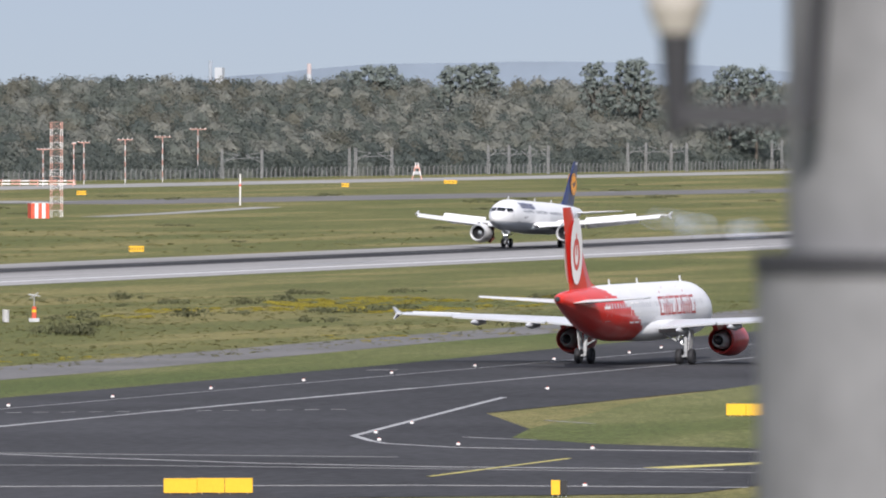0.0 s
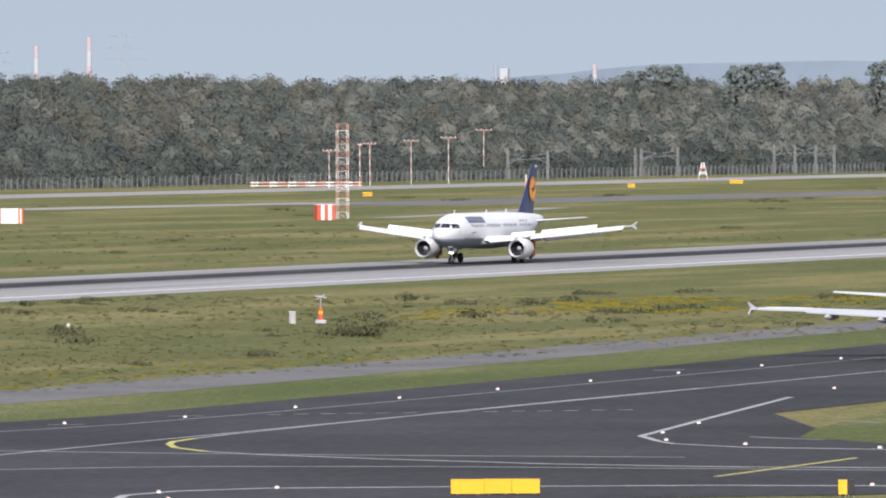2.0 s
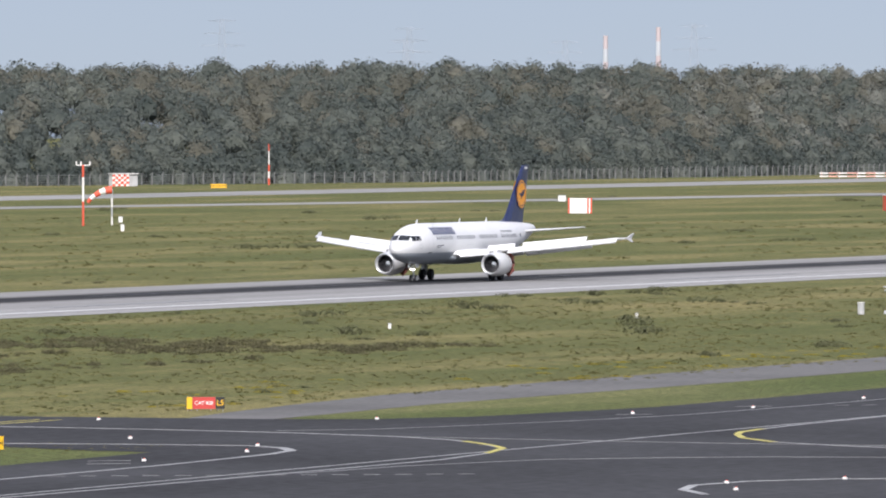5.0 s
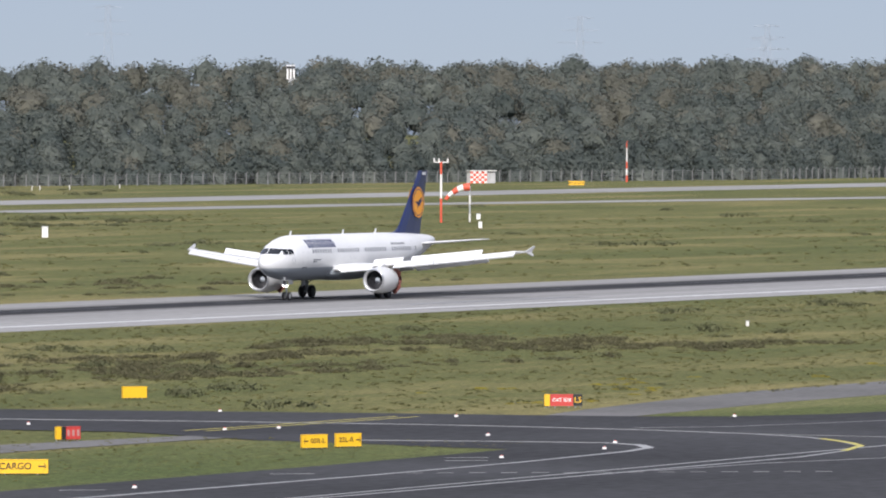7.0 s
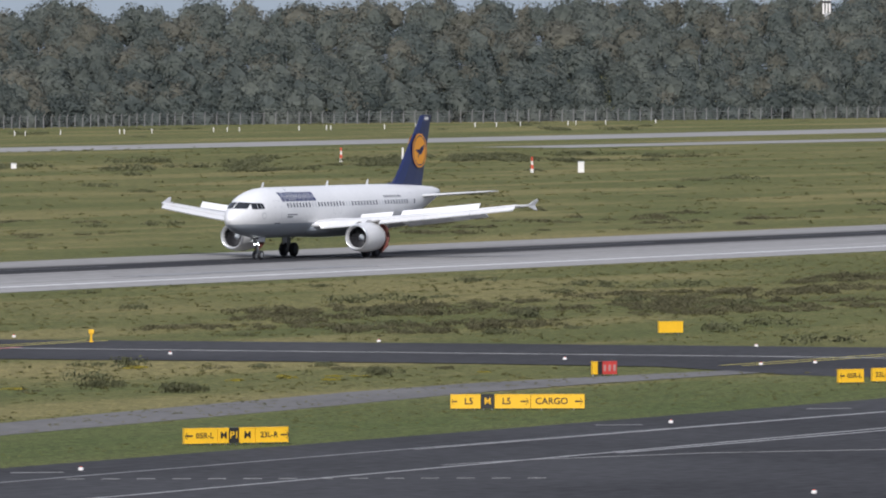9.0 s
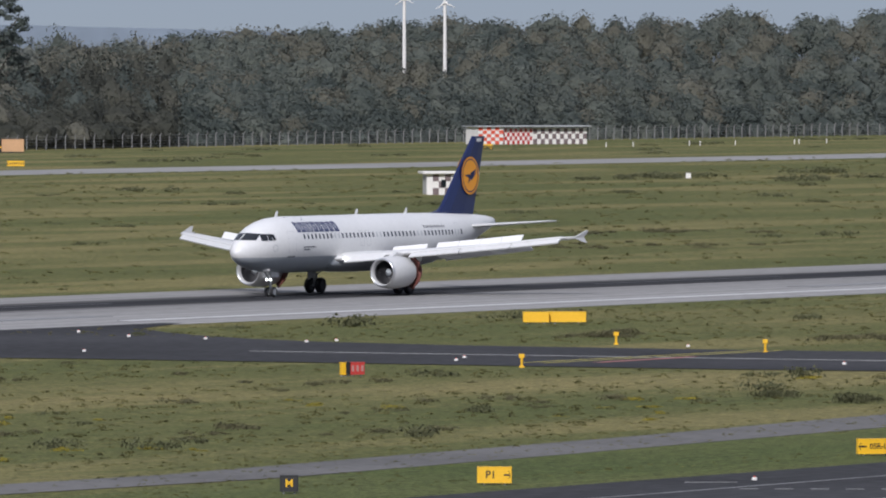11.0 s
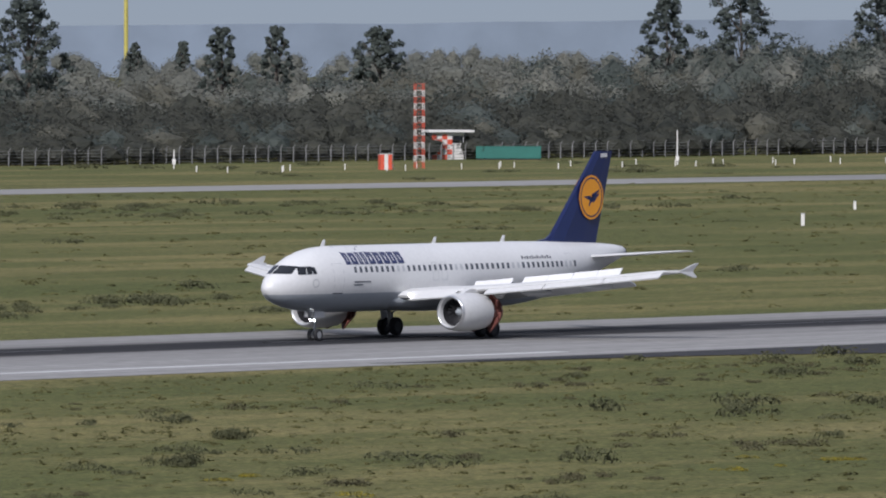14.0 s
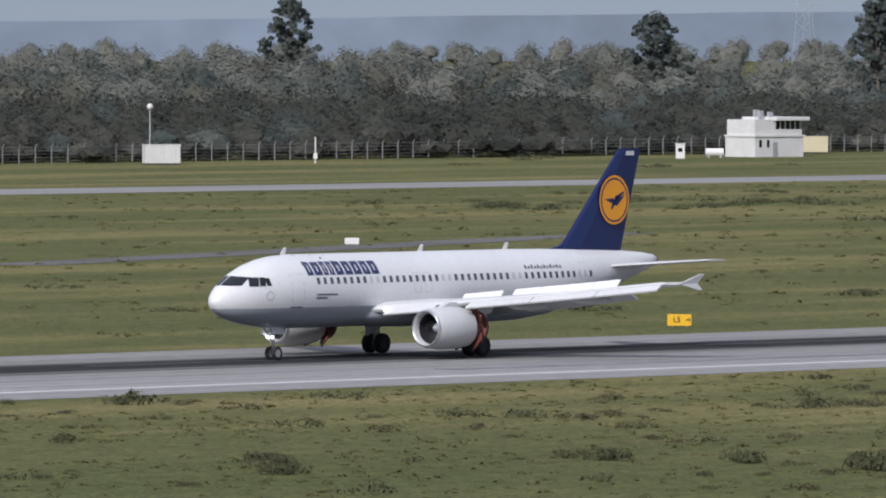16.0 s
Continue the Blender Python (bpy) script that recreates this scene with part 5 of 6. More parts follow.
def build_far_buildings():
    # two-storey control building
    b = empty("control_building", spot(1118.5, 946.5, 38), "white two-storey control building with a flat roof", "building")
    box_part("lower_wall", (-4.6, 3.6, 0, 6.5, 0, 2.7), HOUSE_WHITE, b)
    box_part("floor_band", (-4.75, 3.75, -0.15, 6.6, 2.7, 2.95), HOUSE_WHITE, b)
    box_part("upper_wall", (-4.5, 3.5, 0.2, 6.3, 2.95, 3.7), HOUSE_WHITE, b)
    box_part("glazing", (-1.0, 3.3, 0.35, 6.1, 3.7, 4.85), GLASS, b, "dark strip of control room windows")
    for k in range(6):
        box_part("mullion", (-1.0 + 0.84 * k, -0.88 + 0.84 * k, 0.25, 0.37, 3.7, 4.9), HOUSE_WHITE, b)
    for k in range(5):
        box_part("mullion", (3.28, 3.4, 0.4 + 1.35 * k, 0.52 + 1.35 * k, 3.7, 4.9), HOUSE_WHITE, b)
    box_part("blind", (3.3, 3.36, 0.6, 6.0, 3.7, 4.8), STEEL, b)
    box_part("roof", (-1.5, 4.2, -0.7, 6.9, 4.85, 5.35), HOUSE_WHITE, b, bevel=0.06)
    box_part("parapet", (-4.5, -1.0, 0.2, 6.3, 3.7, 5.0), HOUSE_WHITE, b)
    for a in (-3.9, -2.6):
        box_part("window", (a, a + 0.4, -0.04, 0.06, 1.3, 2.3), GLASS, b)
    for a in (0.8, 2.6, 4.6):
        box_part("window", (3.56, 3.64, a, a + 0.4, 1.2, 2.4), GLASS, b)
    box_part("door", (-1.6, -0.8, -0.04, 0.06, 0, 2.0), STEEL, b)
    for a, c, h in ((-2.2, 2, 0.9), (0.2, 3, 0.7), (-1.4, 4, 1.0)):
        box_part("roof_unit", (a, a + 0.6, c, c + 0.6, 5.0, 5.3 + h), STEEL, b)
    for k in range(5):
        rod_part("rail_post", (-4.4 + 0.8 * k, 0.25, 5.0), (-4.4 + 0.8 * k, 0.25, 5.6), 0.05, STEEL, b)

    def container(x, y, w, h, m, turn, label, name="container"):
        c = empty(name, spot(x, y, turn), label, "container", "containers")
        box_part("body", (-w / 2, w / 2, 0, 2.4, 0.15, h), m, c, bevel=0.05)
        for k in range(int(w / 0.5)):
            box_part("rib", (-w / 2 + 0.2 + 0.5 * k, -w / 2 + 0.3 + 0.5 * k, -0.05, 0, 0.25, h - 0.15), m, c)
        box_part("skid", (-w / 2 + 0.1, w / 2 - 0.1, 0.1, 2.3, 0, 0.15), DARK, c)
        box_part("roof", (-w / 2 - 0.04, w / 2 + 0.04, -0.05, 2.45, h, h + 0.08), m, c)
    container(1147, 966, 5.6, 2.3, CREAM, 5, "cream office container beside the control building")
    container(1292, 964, 9.6, 1.9, GREEN, 0, "long low dark green container")
    container(1466, 969, 2.2, 2.5, GREEN, 8, "green site container by the fence")
    container(1468, 965.5, 2.6, 2.5, GREEN, -4, "dark green site container by the fence")
    container(1469, 963, 1.9, 2.3, CONCRETE, 0, "pale grey site container by the fence")
    container(1472, 958.5, 1.6, 1.2, GREEN, 0, "low green skip beside the fence")
    container(1474, 955, 2.3, 1.5, DIG_ORANGE, 0, "bright orange site box")
    container(1479, 946, 3.6, 2.1, TAN, 0, "tan site container by the fence")
    container(1471, 959.8, 1.8, 1.1, TAN, 10, "low pinkish site box")
    container(1008, 956, 4.5, 2.5, HOUSE_WHITE, 12, "grey-white technical cabin by the fence", "cabin")
    container(1935, 966, 3.2, 2.0, CONCRETE, 0, "pale grey cabin by the fence", "cabin")
    bt = empty("blue_tank", spot(1470, 961), "blue site toilet and tank", "tank")
    box_part("cubicle", (-1.1, 0.1, 0, 1.2, 0, 2.1), BLUE, bt, bevel=0.06)
    rod_part("drum", (0.55, 0.6, 0), (0.55, 0.6, 3.1), 0.55, BLUE, bt, seg=16)
    rod_part("drum_cap", (0.55, 0.6, 3.1), (0.55, 0.6, 3.2), 0.45, BLUE, bt, seg=16)
    # excavator
    e = empty("excavator", spot(1476, 951), "orange excavator with its arm raised", "excavator")
    for y in (0.2, 1.9):
        box_part("track", (-1.6, 1.2, y, y + 0.45, 0, 0.65), DARK, e, bevel=0.15)
    box_part("body", (-1.7, 0.6, 0.2, 2.3, 0.7, 1.7), DIG_ORANGE, e, bevel=0.1)
    cab = box_part("cab", (-0.2, 0.9, 0.2, 1.1, 0.8, 2.4), DIG_ORANGE, e, bevel=0.08)
    box_part("cab_window", (-0.1, 0.8, 0.17, 0.2, 1.5, 2.2), GLASS, cab)
    for a, c in (((0.5, 1.2, 1.4), (1.4, 1.2, 3.1)), ((1.4, 1.2, 3.1), (2.3, 1.2, 2.8)), ((2.3, 1.2, 2.8), (2.5, 1.2, 1.0))):
        rod_part("arm", a, c, 0.22, DIG_ORANGE, e, r2=0.16)
    box_part("bucket", (2.1, 2.9, 0.8, 1.6, 0.5, 1.1), STEEL, e, bevel=0.1)
    dozer = box_part("dumper", (-1.2, 1.2, 0, 1.5, 0.35, 1.0), SIGN_YELLOW, None, bevel=0.1)
    dozer.matrix_world = spot(1478, 948.6)
    tagged(dozer, "low yellow dumper beside the excavator", "dumper")
    for a in (-0.8, 0.8):
        rod_part("wheel", (a, -0.05, 0.4), (a, 0.3, 0.4), 0.4, BLACK, dozer, seg=14)
    # checkered cabins
    h = empty("checkered_hut", spot(1289, 972, 12), "red and white checkered hut with an overhanging roof", "hut")
    box_part("wall", (-3.2, 1.6, 0, 4, 0, 3.9), SIG_WHITE, h)
    checker(h, -3.2, -0.1, 0, 0, 3.7, 4, 5, SIG_RED)
    box_part("window", (-0.1, 1.5, -0.04, 0, 2.4, 3.5), GLASS, h)
    box_part("side_window", (1.6, 1.66, 0.4, 3.4, 2.4, 3.5), GLASS, h)
    box_part("roof", (-3.9, 3.1, -0.8, 4.6, 4.0, 4.35), SIG_WHITE, h, bevel=0.04)
    h = empty("checkered_hut", spot(1124, 657, 8), "small faded checkered hut with a flat roof", "hut")
    box_part("wall", (-2.9, 2.9, 0, 3.5, 0, 2.45), SIG_WHITE, h)
    checker(h, -2.2, 2.9, 0, 0, 2.4, 7, 3, CHECK_DARK)
    for a in (-1.2, 0.8):
        box_part("window", (a, a + 0.6, -0.06, 0, 0.9, 1.8), GLASS, h)
    box_part("side_panel", (-2.95, -2.9, 0.3, 3.2, 0.1, 2.3), CONCRETE, h)
    box_part("roof", (-3.45, 3.35, -0.6, 4.0, 2.5, 2.78), SIG_WHITE, h, bevel=0.03)
    h = empty("checkered_shed", spot(1636, 940, 22), "long red and white checkered shed by the fence", "shed")
    box_part("front_wall", (-10, -5.4, 0, 6, 0, 3.0), SIG_WHITE, h)
    checker(h, -10, -5.4, 0, 0, 3.0, 6, 5, SIG_RED)
    box_part("long_wall", (-5.4, 10.4, 0.6, 6, 0, 2.8), SIG_WHITE, h)
    checker(h, -5.4, 0.2, 0.6, 0, 2.7, 12, 4, DARK_RED)
    checker(h, 0.4, 10.4, 0.6, 0, 2.7, 14, 3, CHECK_DARK)
    box_part("roof", (-10.4, 10.9, -0.5, 6.5, 3.0, 3.2), STEEL, h)
    h = empty("checkered_shed", spot(1987, 876, 14), "small red and white checkered shed before the forest", "shed")
    box_part("front_wall", (-2.6, 0.8, 0, 3, 0, 2.4), SIG_WHITE, h)
    checker(h, -2.6, 0.8, 0, 0, 2.4, 6, 5, SIG_RED)
    box_part("long_wall", (0.8, 2.6, 0.3, 3, 0, 2.2), CONCRETE, h)
    box_part("roof", (-2.8, 2.8, -0.2, 3.2, 2.4, 2.55), SIG_WHITE, h)
    # kiosk, tank and a small tower by the fence
    k = empty("kiosk", spot(1097, 946), "small white kiosk with a dark window", "kiosk")
    box_part("wall", (-0.6, 0.6, 0, 1, 0, 1.9), SIG_WHITE, k)
    box_part("window", (-0.3, 0.3, -0.03, 0, 0.9, 1.4), GLASS, k)
    box_part("roof", (-0.7, 0.7, -0.1, 1.1, 1.9, 2.0), SIG_WHITE, k)
    t = rod_part("gas_tank", (-1.2, 0, 0.75), (1.2, 0, 0.75), 0.55, SIG_WHITE, None, seg=18)
    t.matrix_world = spot(1104, 946)
    tagged(t, "white horizontal gas tank on saddles", "tank")
    for q in (-0.8, 0.8):
        box_part("saddle", (q - 0.12, q + 0.12, -0.4, 0.4, 0, 0.45), CONCRETE, t)
    t = empty("watch_post", spot(1919, 928), "small white equipment tower by the fence", "tower")
    box_part("base", (-0.45, 0.45, 0, 0.9, 0, 1.7), SIG_WHITE, t)
    box_part("dark_panel", (-0.3, 0.3, -0.03, 0, 0.6, 1.4), DARK, t)
    box_part("head", (-0.6, 0.6, -0.1, 1.0, 1.7, 3.0), SIG_WHITE, t)
    p = empty("lamp_pole", spot(1015, 965), "thin pole with a white globe lamp", "pole")
    rod_part("shaft", (0, 0, 0), (0, 0, 7.0), 0.09, STEEL, p)
    bm = bmesh.new()
    bmesh.ops.create_uvsphere(bm, u_segments=12, v_segments=8, radius=0.4, matrix=pose(0, 0, 7.3))
    part("globe", bm, SIG_WHITE, p)
    for x, y, hh in ((1257, 908, 4.9), (1420, 940, 3.2), (1180, 938, 2.6), (1030, 950, 3.4)):
        p = empty("sensor_pole", spot(x, y), "thin white sensor pole near the fence", "pole")
        rod_part("shaft", (0, 0, 0), (0, 0, hh), 0.1, SIG_WHITE, p)
        box_part("box", (-0.25, 0.25, -0.2, 0.2, 0.6, 1.3), SIG_WHITE, p)
    # white radio tower that rises out of the forest
    s = empty("radio_tower", pose(2056, 950, 0) @ pose(0, 0, 0, 0, 0, -65), "white radio tower head above the treetops", "tower")
    rod_part("shaft", (0, 0, 0), (0, 0, 20.9), 0.5, CONCRETE, s, seg=12)
    for q in (-0.65, 0, 0.65):
        box_part("antenna", (q - 0.2, q + 0.2, -0.3, 0.3, 20.7, 23.7), SIG_WHITE, s)
    box_part("collar", (-0.95, 0.95, -0.5, 0.5, 23.0, 23.4), DARK, s)


def build_fence():
    """Concrete posts with bent tops and wire mesh between them."""
    last = None
    verts, faces, wv, wf = [], [], [], []
    for x, y, nx, ny in along(FENCE, 2.9):
        k = len(verts)
        tx, ty = ny, -nx
        for z, o in ((0, 0), (2.1, 0), (2.55, -0.3)):
            for a, b in ((-0.06, -0.06), (0.06, -0.06), (0.06, 0.06), (-0.06, 0.06)):
                verts.append((x + tx * a + nx * (b + o), y + ty * a + ny * (b + o), z))
        for s in (0, 4):
            faces += [(k + s + i, k + s + (i + 1) % 4, k + s + 4 + (i + 1) % 4, k + s + 4 + i) for i in range(4)]
        faces.append((k + 8, k + 9, k + 10, k + 11))
        if last:
            for z in (0.3, 0.75, 1.2, 1.65, 2.1):
                j = len(wv)
                lx, ly = last
                wv += [(lx, ly, z), (x, y, z), (x, y, z + 0.045), (lx, ly, z + 0.045)]
                wf.append((j, j + 1, j + 2, j + 3))
        last = (x, y)
    fence = tagged(mesh_part("fence", verts, faces, FENCE_GREY), "long boundary fence of concrete posts and wire", "fence", kind="stuff")
    mesh_part("wire", wv, wf, FENCE_GREY, fence)


def pylon(x, y, z0, h, w, m, label, arms=3):
    root = empty("pylon", pose(x, y, 0, 0, 0, -math.degrees(math.atan2(x, y))), label, "pylon", "distant pylons")
    bm = bmesh.new()
    for s in (-1, 1):
        rod(bm, (s * w, 0, 0), (s * w * 0.22, 0, h), 0.10, seg=5)
    n = 9
    for k in range(n):
        a, b = k / n, (k + 1) / n
        wa, wb = w * (1 - 0.78 * a), w * (1 - 0.78 * b)
        rod(bm, (-wa, 0, h * a), (wb, 0, h * b), 0.07, seg=4)
        rod(bm, (wa, 0, h * a), (-wb, 0, h * b), 0.07, seg=4)
    part("tower", bm, m, root)
    for k in range(arms):
        z = h * (0.98 - 0.1 * k)
        bm = bmesh.new()
        for s in (-1, 1):
            rod(bm, (0, 0, z + 0.6), (s * w * (1.6 + 0.5 * k), 0, z), 0.09, 0.04, seg=4)
            rod(bm, (0, 0, z - 0.3), (s * w * (1.6 + 0.5 * k), 0, z), 0.07, 0.04, seg=4)
        part("crossarm", bm, m, root)
    return root


def build_distance():
    for x, y, h, m in ((3722, 1465, 37, HAZE_STEEL), (3739, 1421, 43, HAZE_STEEL), (3885, 1595, 38, HAZE_STEEL), (3602, 1738, 49, HAZE_STEEL), (3674, 1581, 45, HAZE_STEEL), (3701, 1518, 42, HAZE_STEEL), (3315, 2238, 38, HAZE_STEEL), (2294, 1934, 30, HAZE_STEEL), (2983, 2512, 25, HAZE_STEEL)):
        pylon(x, y, 0, h, 3.2, m, "faint lattice power pylon on the horizon")
    for x, y, h in ((3727, 1451, 38.7), (3734, 1433, 41.8), (3987, 1322, 32)):
        c = empty("chimney", pose(x, y, 0), "faint red and white banded chimney on the horizon", "chimney", "distant chimneys")
        for k in range(8):
            rod_part("band", (0, 0, h * k / 8), (0, 0, h * (k + 1) / 8), 1.3 - 0.06 * k, HAZE_RED if k % 2 else HAZE_PALE, c, r2=1.24 - 0.06 * k, seg=12)
    c = rod_part("brick_stack", (0, 0, 0), (0, 0, 33), 0.7, HAZE_STEEL, None, seg=12)
    c.matrix_world = pose(3975, 1358, 0)
    tagged(c, "distant slim industrial stack", "chimney")
    c = box_part("far_block", (-1.5, 1.5, -1.5, 1.5, 0, 30.4), HAZE_PALE)
    c.matrix_world = pose(3975.5, 1354.5, 0)
    tagged(c, "distant pale industrial block", "building")
    c = rod_part("yellow_mast", (0, 0, 0), (0, 0, 31), 0.75, LINE_YELLOW, None, seg=8)
    c.matrix_world = pose(3042, 2440, 0)
    tagged(c, "slim yellow mast in the distance", "mast")
    # turbines stand within the forest, placed and scaled to fit the camera's view
    for x, y, h in ((1706, 1007, 25.2), (1724, 1009, 24.5)):
        t = empty("wind_turbine", pose(x, y, 0, 0, 0, -math.degrees(math.atan2(x, y))), "slim white wind turbine among the trees, scaled to fit the camera's view", "turbine", "turbines")
        rod_part("tower", (0, 0, 0), (0, 0, h), 0.42, SIG_WHITE, t, r2=0.28, seg=12)
        box_part("nacelle", (-0.35, 0.5, -0.35, 0.95, h - 0.1, h + 0.5), SIG_WHITE, t, bevel=0.08)
        for a in (95, 215, 335):
            u = Vector((math.cos(radians(a)), 0, math.sin(radians(a))))
            rod_part("blade", Vector((0, -0.42, h + 0.2)), Vector((0, -0.42, h + 0.2)) + u * 2.0, 0.16, SIG_WHITE, t, r2=0.05, seg=6)
    # hills: a low ridge with an uneven crest, distance haze in its base colour
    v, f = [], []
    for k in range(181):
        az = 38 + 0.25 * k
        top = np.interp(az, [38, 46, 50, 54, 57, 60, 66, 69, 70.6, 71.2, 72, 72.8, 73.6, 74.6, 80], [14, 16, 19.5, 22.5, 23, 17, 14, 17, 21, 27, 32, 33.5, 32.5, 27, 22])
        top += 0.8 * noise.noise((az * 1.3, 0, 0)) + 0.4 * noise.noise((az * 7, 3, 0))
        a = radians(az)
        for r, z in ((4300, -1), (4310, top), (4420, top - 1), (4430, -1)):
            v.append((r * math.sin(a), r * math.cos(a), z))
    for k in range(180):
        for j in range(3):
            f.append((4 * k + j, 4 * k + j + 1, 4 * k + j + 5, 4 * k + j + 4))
    tagged(mesh_part("backdrop", v, f, HILL), "low hills along the horizon with blue haze put into their colour", "hills", kind="structure")


def lone_tree(x, y, h, spread, seed, m):
    rng = np.random.default_rng(seed)
    root = empty("tree", pose(x, y, 0), "tall dark broadleaf tree standing above the scrub", "tree", "tall trees")
    bm = bmesh.new()
    rod(bm, (0, 0, 0), (0.3, 0, h * 0.55), 0.5, 0.28, 8)
    rod(bm, (0.3, 0, h * 0.55), (0, 0.2, h * 0.9), 0.28, 0.06, 6)
    part("trunk", bm, BARK, root)
    for k in range(9):
        a = 6.28 * k / 9 + rng.uniform(0, 0.8)
        z = h * rng.uniform(0.25, 0.65)
        rod_part("limb", (0.2, 0, z), (spread * 0.7 * math.cos(a), spread * 0.7 * math.sin(a), z + h * 0.22), 0.16, BARK, root, r2=0.05, seg=6)
    lobes = []
    for k in range(110):
        q = (k + 0.5) / 110
        z = h * (0.2 + 0.75 * q)
        env = math.sin(math.pi * (0.28 + 0.62 * q)) * spread * 1.22
        a = 2.4 * k + rng.uniform(-0.6, 0.6)
        r = env * rng.uniform(0.1, 1.0) ** 0.6
        s = spread * rng.uniform(0.12, 0.27)
        lobes.append((r * math.cos(a), r * math.sin(a), z, s, s * rng.uniform(0.8, 1.2)))
    tri_mesh("crown", leaf_cloud(rng, lobes, 80, 0.30, 0.5, False, 0.25), m).parent = root


def build_trees():
    for k, (x, y, h, s) in enumerate(((1571, 1121, 28.7, 6.5), (1586, 1100, 26.5, 7.0), (1557, 1000, 28.0, 6.7), (1479, 995, 18.5, 2.7), (1347, 1118, 24.7, 5.0), (1355, 1107, 24.9, 5.9), (1414, 1114, 20.2, 2.8), (1435, 1119, 20.6, 2.4), (1509, 1154, 19.9, 4.7), (1539, 1114, 25.5, 4.4), (1320, 1223, 22.2, 4.2), (1285, 1113, 19.4, 4.8), (1269, 1055, 21.7, 3.8), (1873, 1500, 16.8, 1.9), (1880, 1492, 17.0, 1.9))):
        lone_tree(x, y, h, s, 20 + k, LEAF_OLIVE if k == 3 else LEAF_DARK)
    # taller groups on the skyline above the far forest, haze in their leaf colour
    for k, (az, h, s) in enumerate(((71.87, 27, 4.2), (71.97, 28.4, 4), (72.08, 28.6, 4.5), (72.41, 28.6, 3.6), (72.5, 29, 3.8), (72.6, 28.8, 3.6), (73.15, 29.5, 3.6), (73.31, 30, 3.2), (73.39, 30.4, 3.2), (73.86, 28.5, 4.5), (74.0, 28, 4.5))):
        lone_tree(2930 * math.sin(radians(az)), 2930 * math.cos(radians(az)), h, s * 1.5, 60 + k, LEAF_SKYLINE_HAZE)


def build_tyre_smoke():
    """A thin drifting veil of tyre smoke over the touchdown point, in many overlapping puffs."""
    rng = np.random.default_rng(3)
    root = empty("tyre_smoke", pose(1420, 413.5, 0), "thin pale tyre smoke hanging over the runway", "smoke")
    for k in range(7):
        bm = bmesh.new()
        bmesh.ops.create_icosphere(bm, subdivisions=3, radius=1)
        for v in bm.verts:
            v.co *= 1 + 0.35 * noise.noise(v.co * 1.4 + Vector((3 * k, 0, 0)))
        q = (k - 3) * 0.75 + 0.2 * rng.normal()
        s = rng.uniform(0.8, 1.3)
        z = 2.1 + 0.35 * q + 0.4 * rng.normal()
        bmesh.ops.transform(bm, matrix=pose(-1.0 * q, 2.6 * q, z) @ Matrix.Diagonal((s * 3.6, s * 3.0, s * 1.6, 1)), verts=bm.verts)
        part("puff", bm, SMOKE, root, smooth=True).visible_shadow = False
    return root


def smoke_material():
    m = bpy.data.materials.new("thin_smoke")
    m.use_nodes = True
    n, l = m.node_tree.nodes, m.node_tree.links
    tr, di, mx = n.new("ShaderNodeBsdfTransparent"), n.new("ShaderNodeBsdfDiffuse"), n.new("ShaderNodeMixShader")
    di.inputs["Color"].default_value = (0.52, 0.58, 0.67, 1)
    tc, ns, rg = n.new("ShaderNodeTexCoord"), n.new("ShaderNodeTexNoise"), n.new("ShaderNodeMapRange")
    ns.inputs["Scale"].default_value, ns.inputs["Detail"].default_value = 0.35, 2
    l.new(tc.outputs["Object"], ns.inputs["Vector"])
    l.new(ns.outputs["Fac"], rg.inputs["Value"])
    rg.inputs["From Min"].default_value, rg.inputs["From Max"].default_value, rg.inputs["To Max"].default_value = 0.2, 0.9, 0.1
    l.new(rg.outputs["Result"], mx.inputs[0])
    l.new(tr.outputs[0], mx.inputs[1]), l.new(di.outputs[0], mx.inputs[2])
    l.new(mx.outputs[0], n["Material Output"].inputs["Surface"])
    return m


SMOKE = smoke_material()


def build_lamp_post():
    """The terrace's steel post close to the camera, with a bracket and a hanging lamp."""
    root = empty("lamp_post", pose(*POST, 0, 0, 0, -math.degrees(math.atan2(POST[0], POST[1]))), "grey concrete lamp post with a steel collar and bracket", "post")
    e = EYE_H
    rod_part("lower_shaft", (0.165, 0, 0), (0.165, 0, e - 0.184), 0.172, POST_GREY, root, seg=40)
    rod_part("collar", (0.165, 0, e - 0.195), (0.165, 0, e - 0.172), 0.175, DARK, root, seg=40)
    rod_part("upper_shaft", (0.165, 0, e - 0.18), (0.165, 0, e + 2.0), 0.138, POST_GREY, root, seg=40)
    rod_part("conduit", (0.05, -0.15, e - 0.03), (0.11, -0.15, e + 0.8), 0.012, DARK, root, seg=12)
    box_part("bracket", (-0.09, 0.04, -0.02, 0.02, e - 0.032, e - 0.008), DARK, root)
    bm = bmesh.new()
    rod(bm, (-0.094, 0, e - 0.043), (-0.096, 0, e + 0.075), 0.013, 0.019, 16)
    part("lamp_stem", bm, DARK, root)
    bm = bmesh.new()
    rod(bm, (-0.096, 0, e + 0.07), (-0.096, 0, e + 0.1), 0.022, 0.033, 20)
    rod(bm, (-0.096, 0, e + 0.1), (-0.096, 0, e + 0.3), 0.033, 0.034, 20)
    part("hanging_lamp", bm, LAMP_BEIGE, root, "pale hanging lamp housing")


POST = (11.64, 3.33)
build_signs()
build_taxi_lights()
build_masts()
build_marker_posts()
build_far_buildings()
build_distance()
tyre_smoke = build_tyre_smoke()
build_lamp_post()


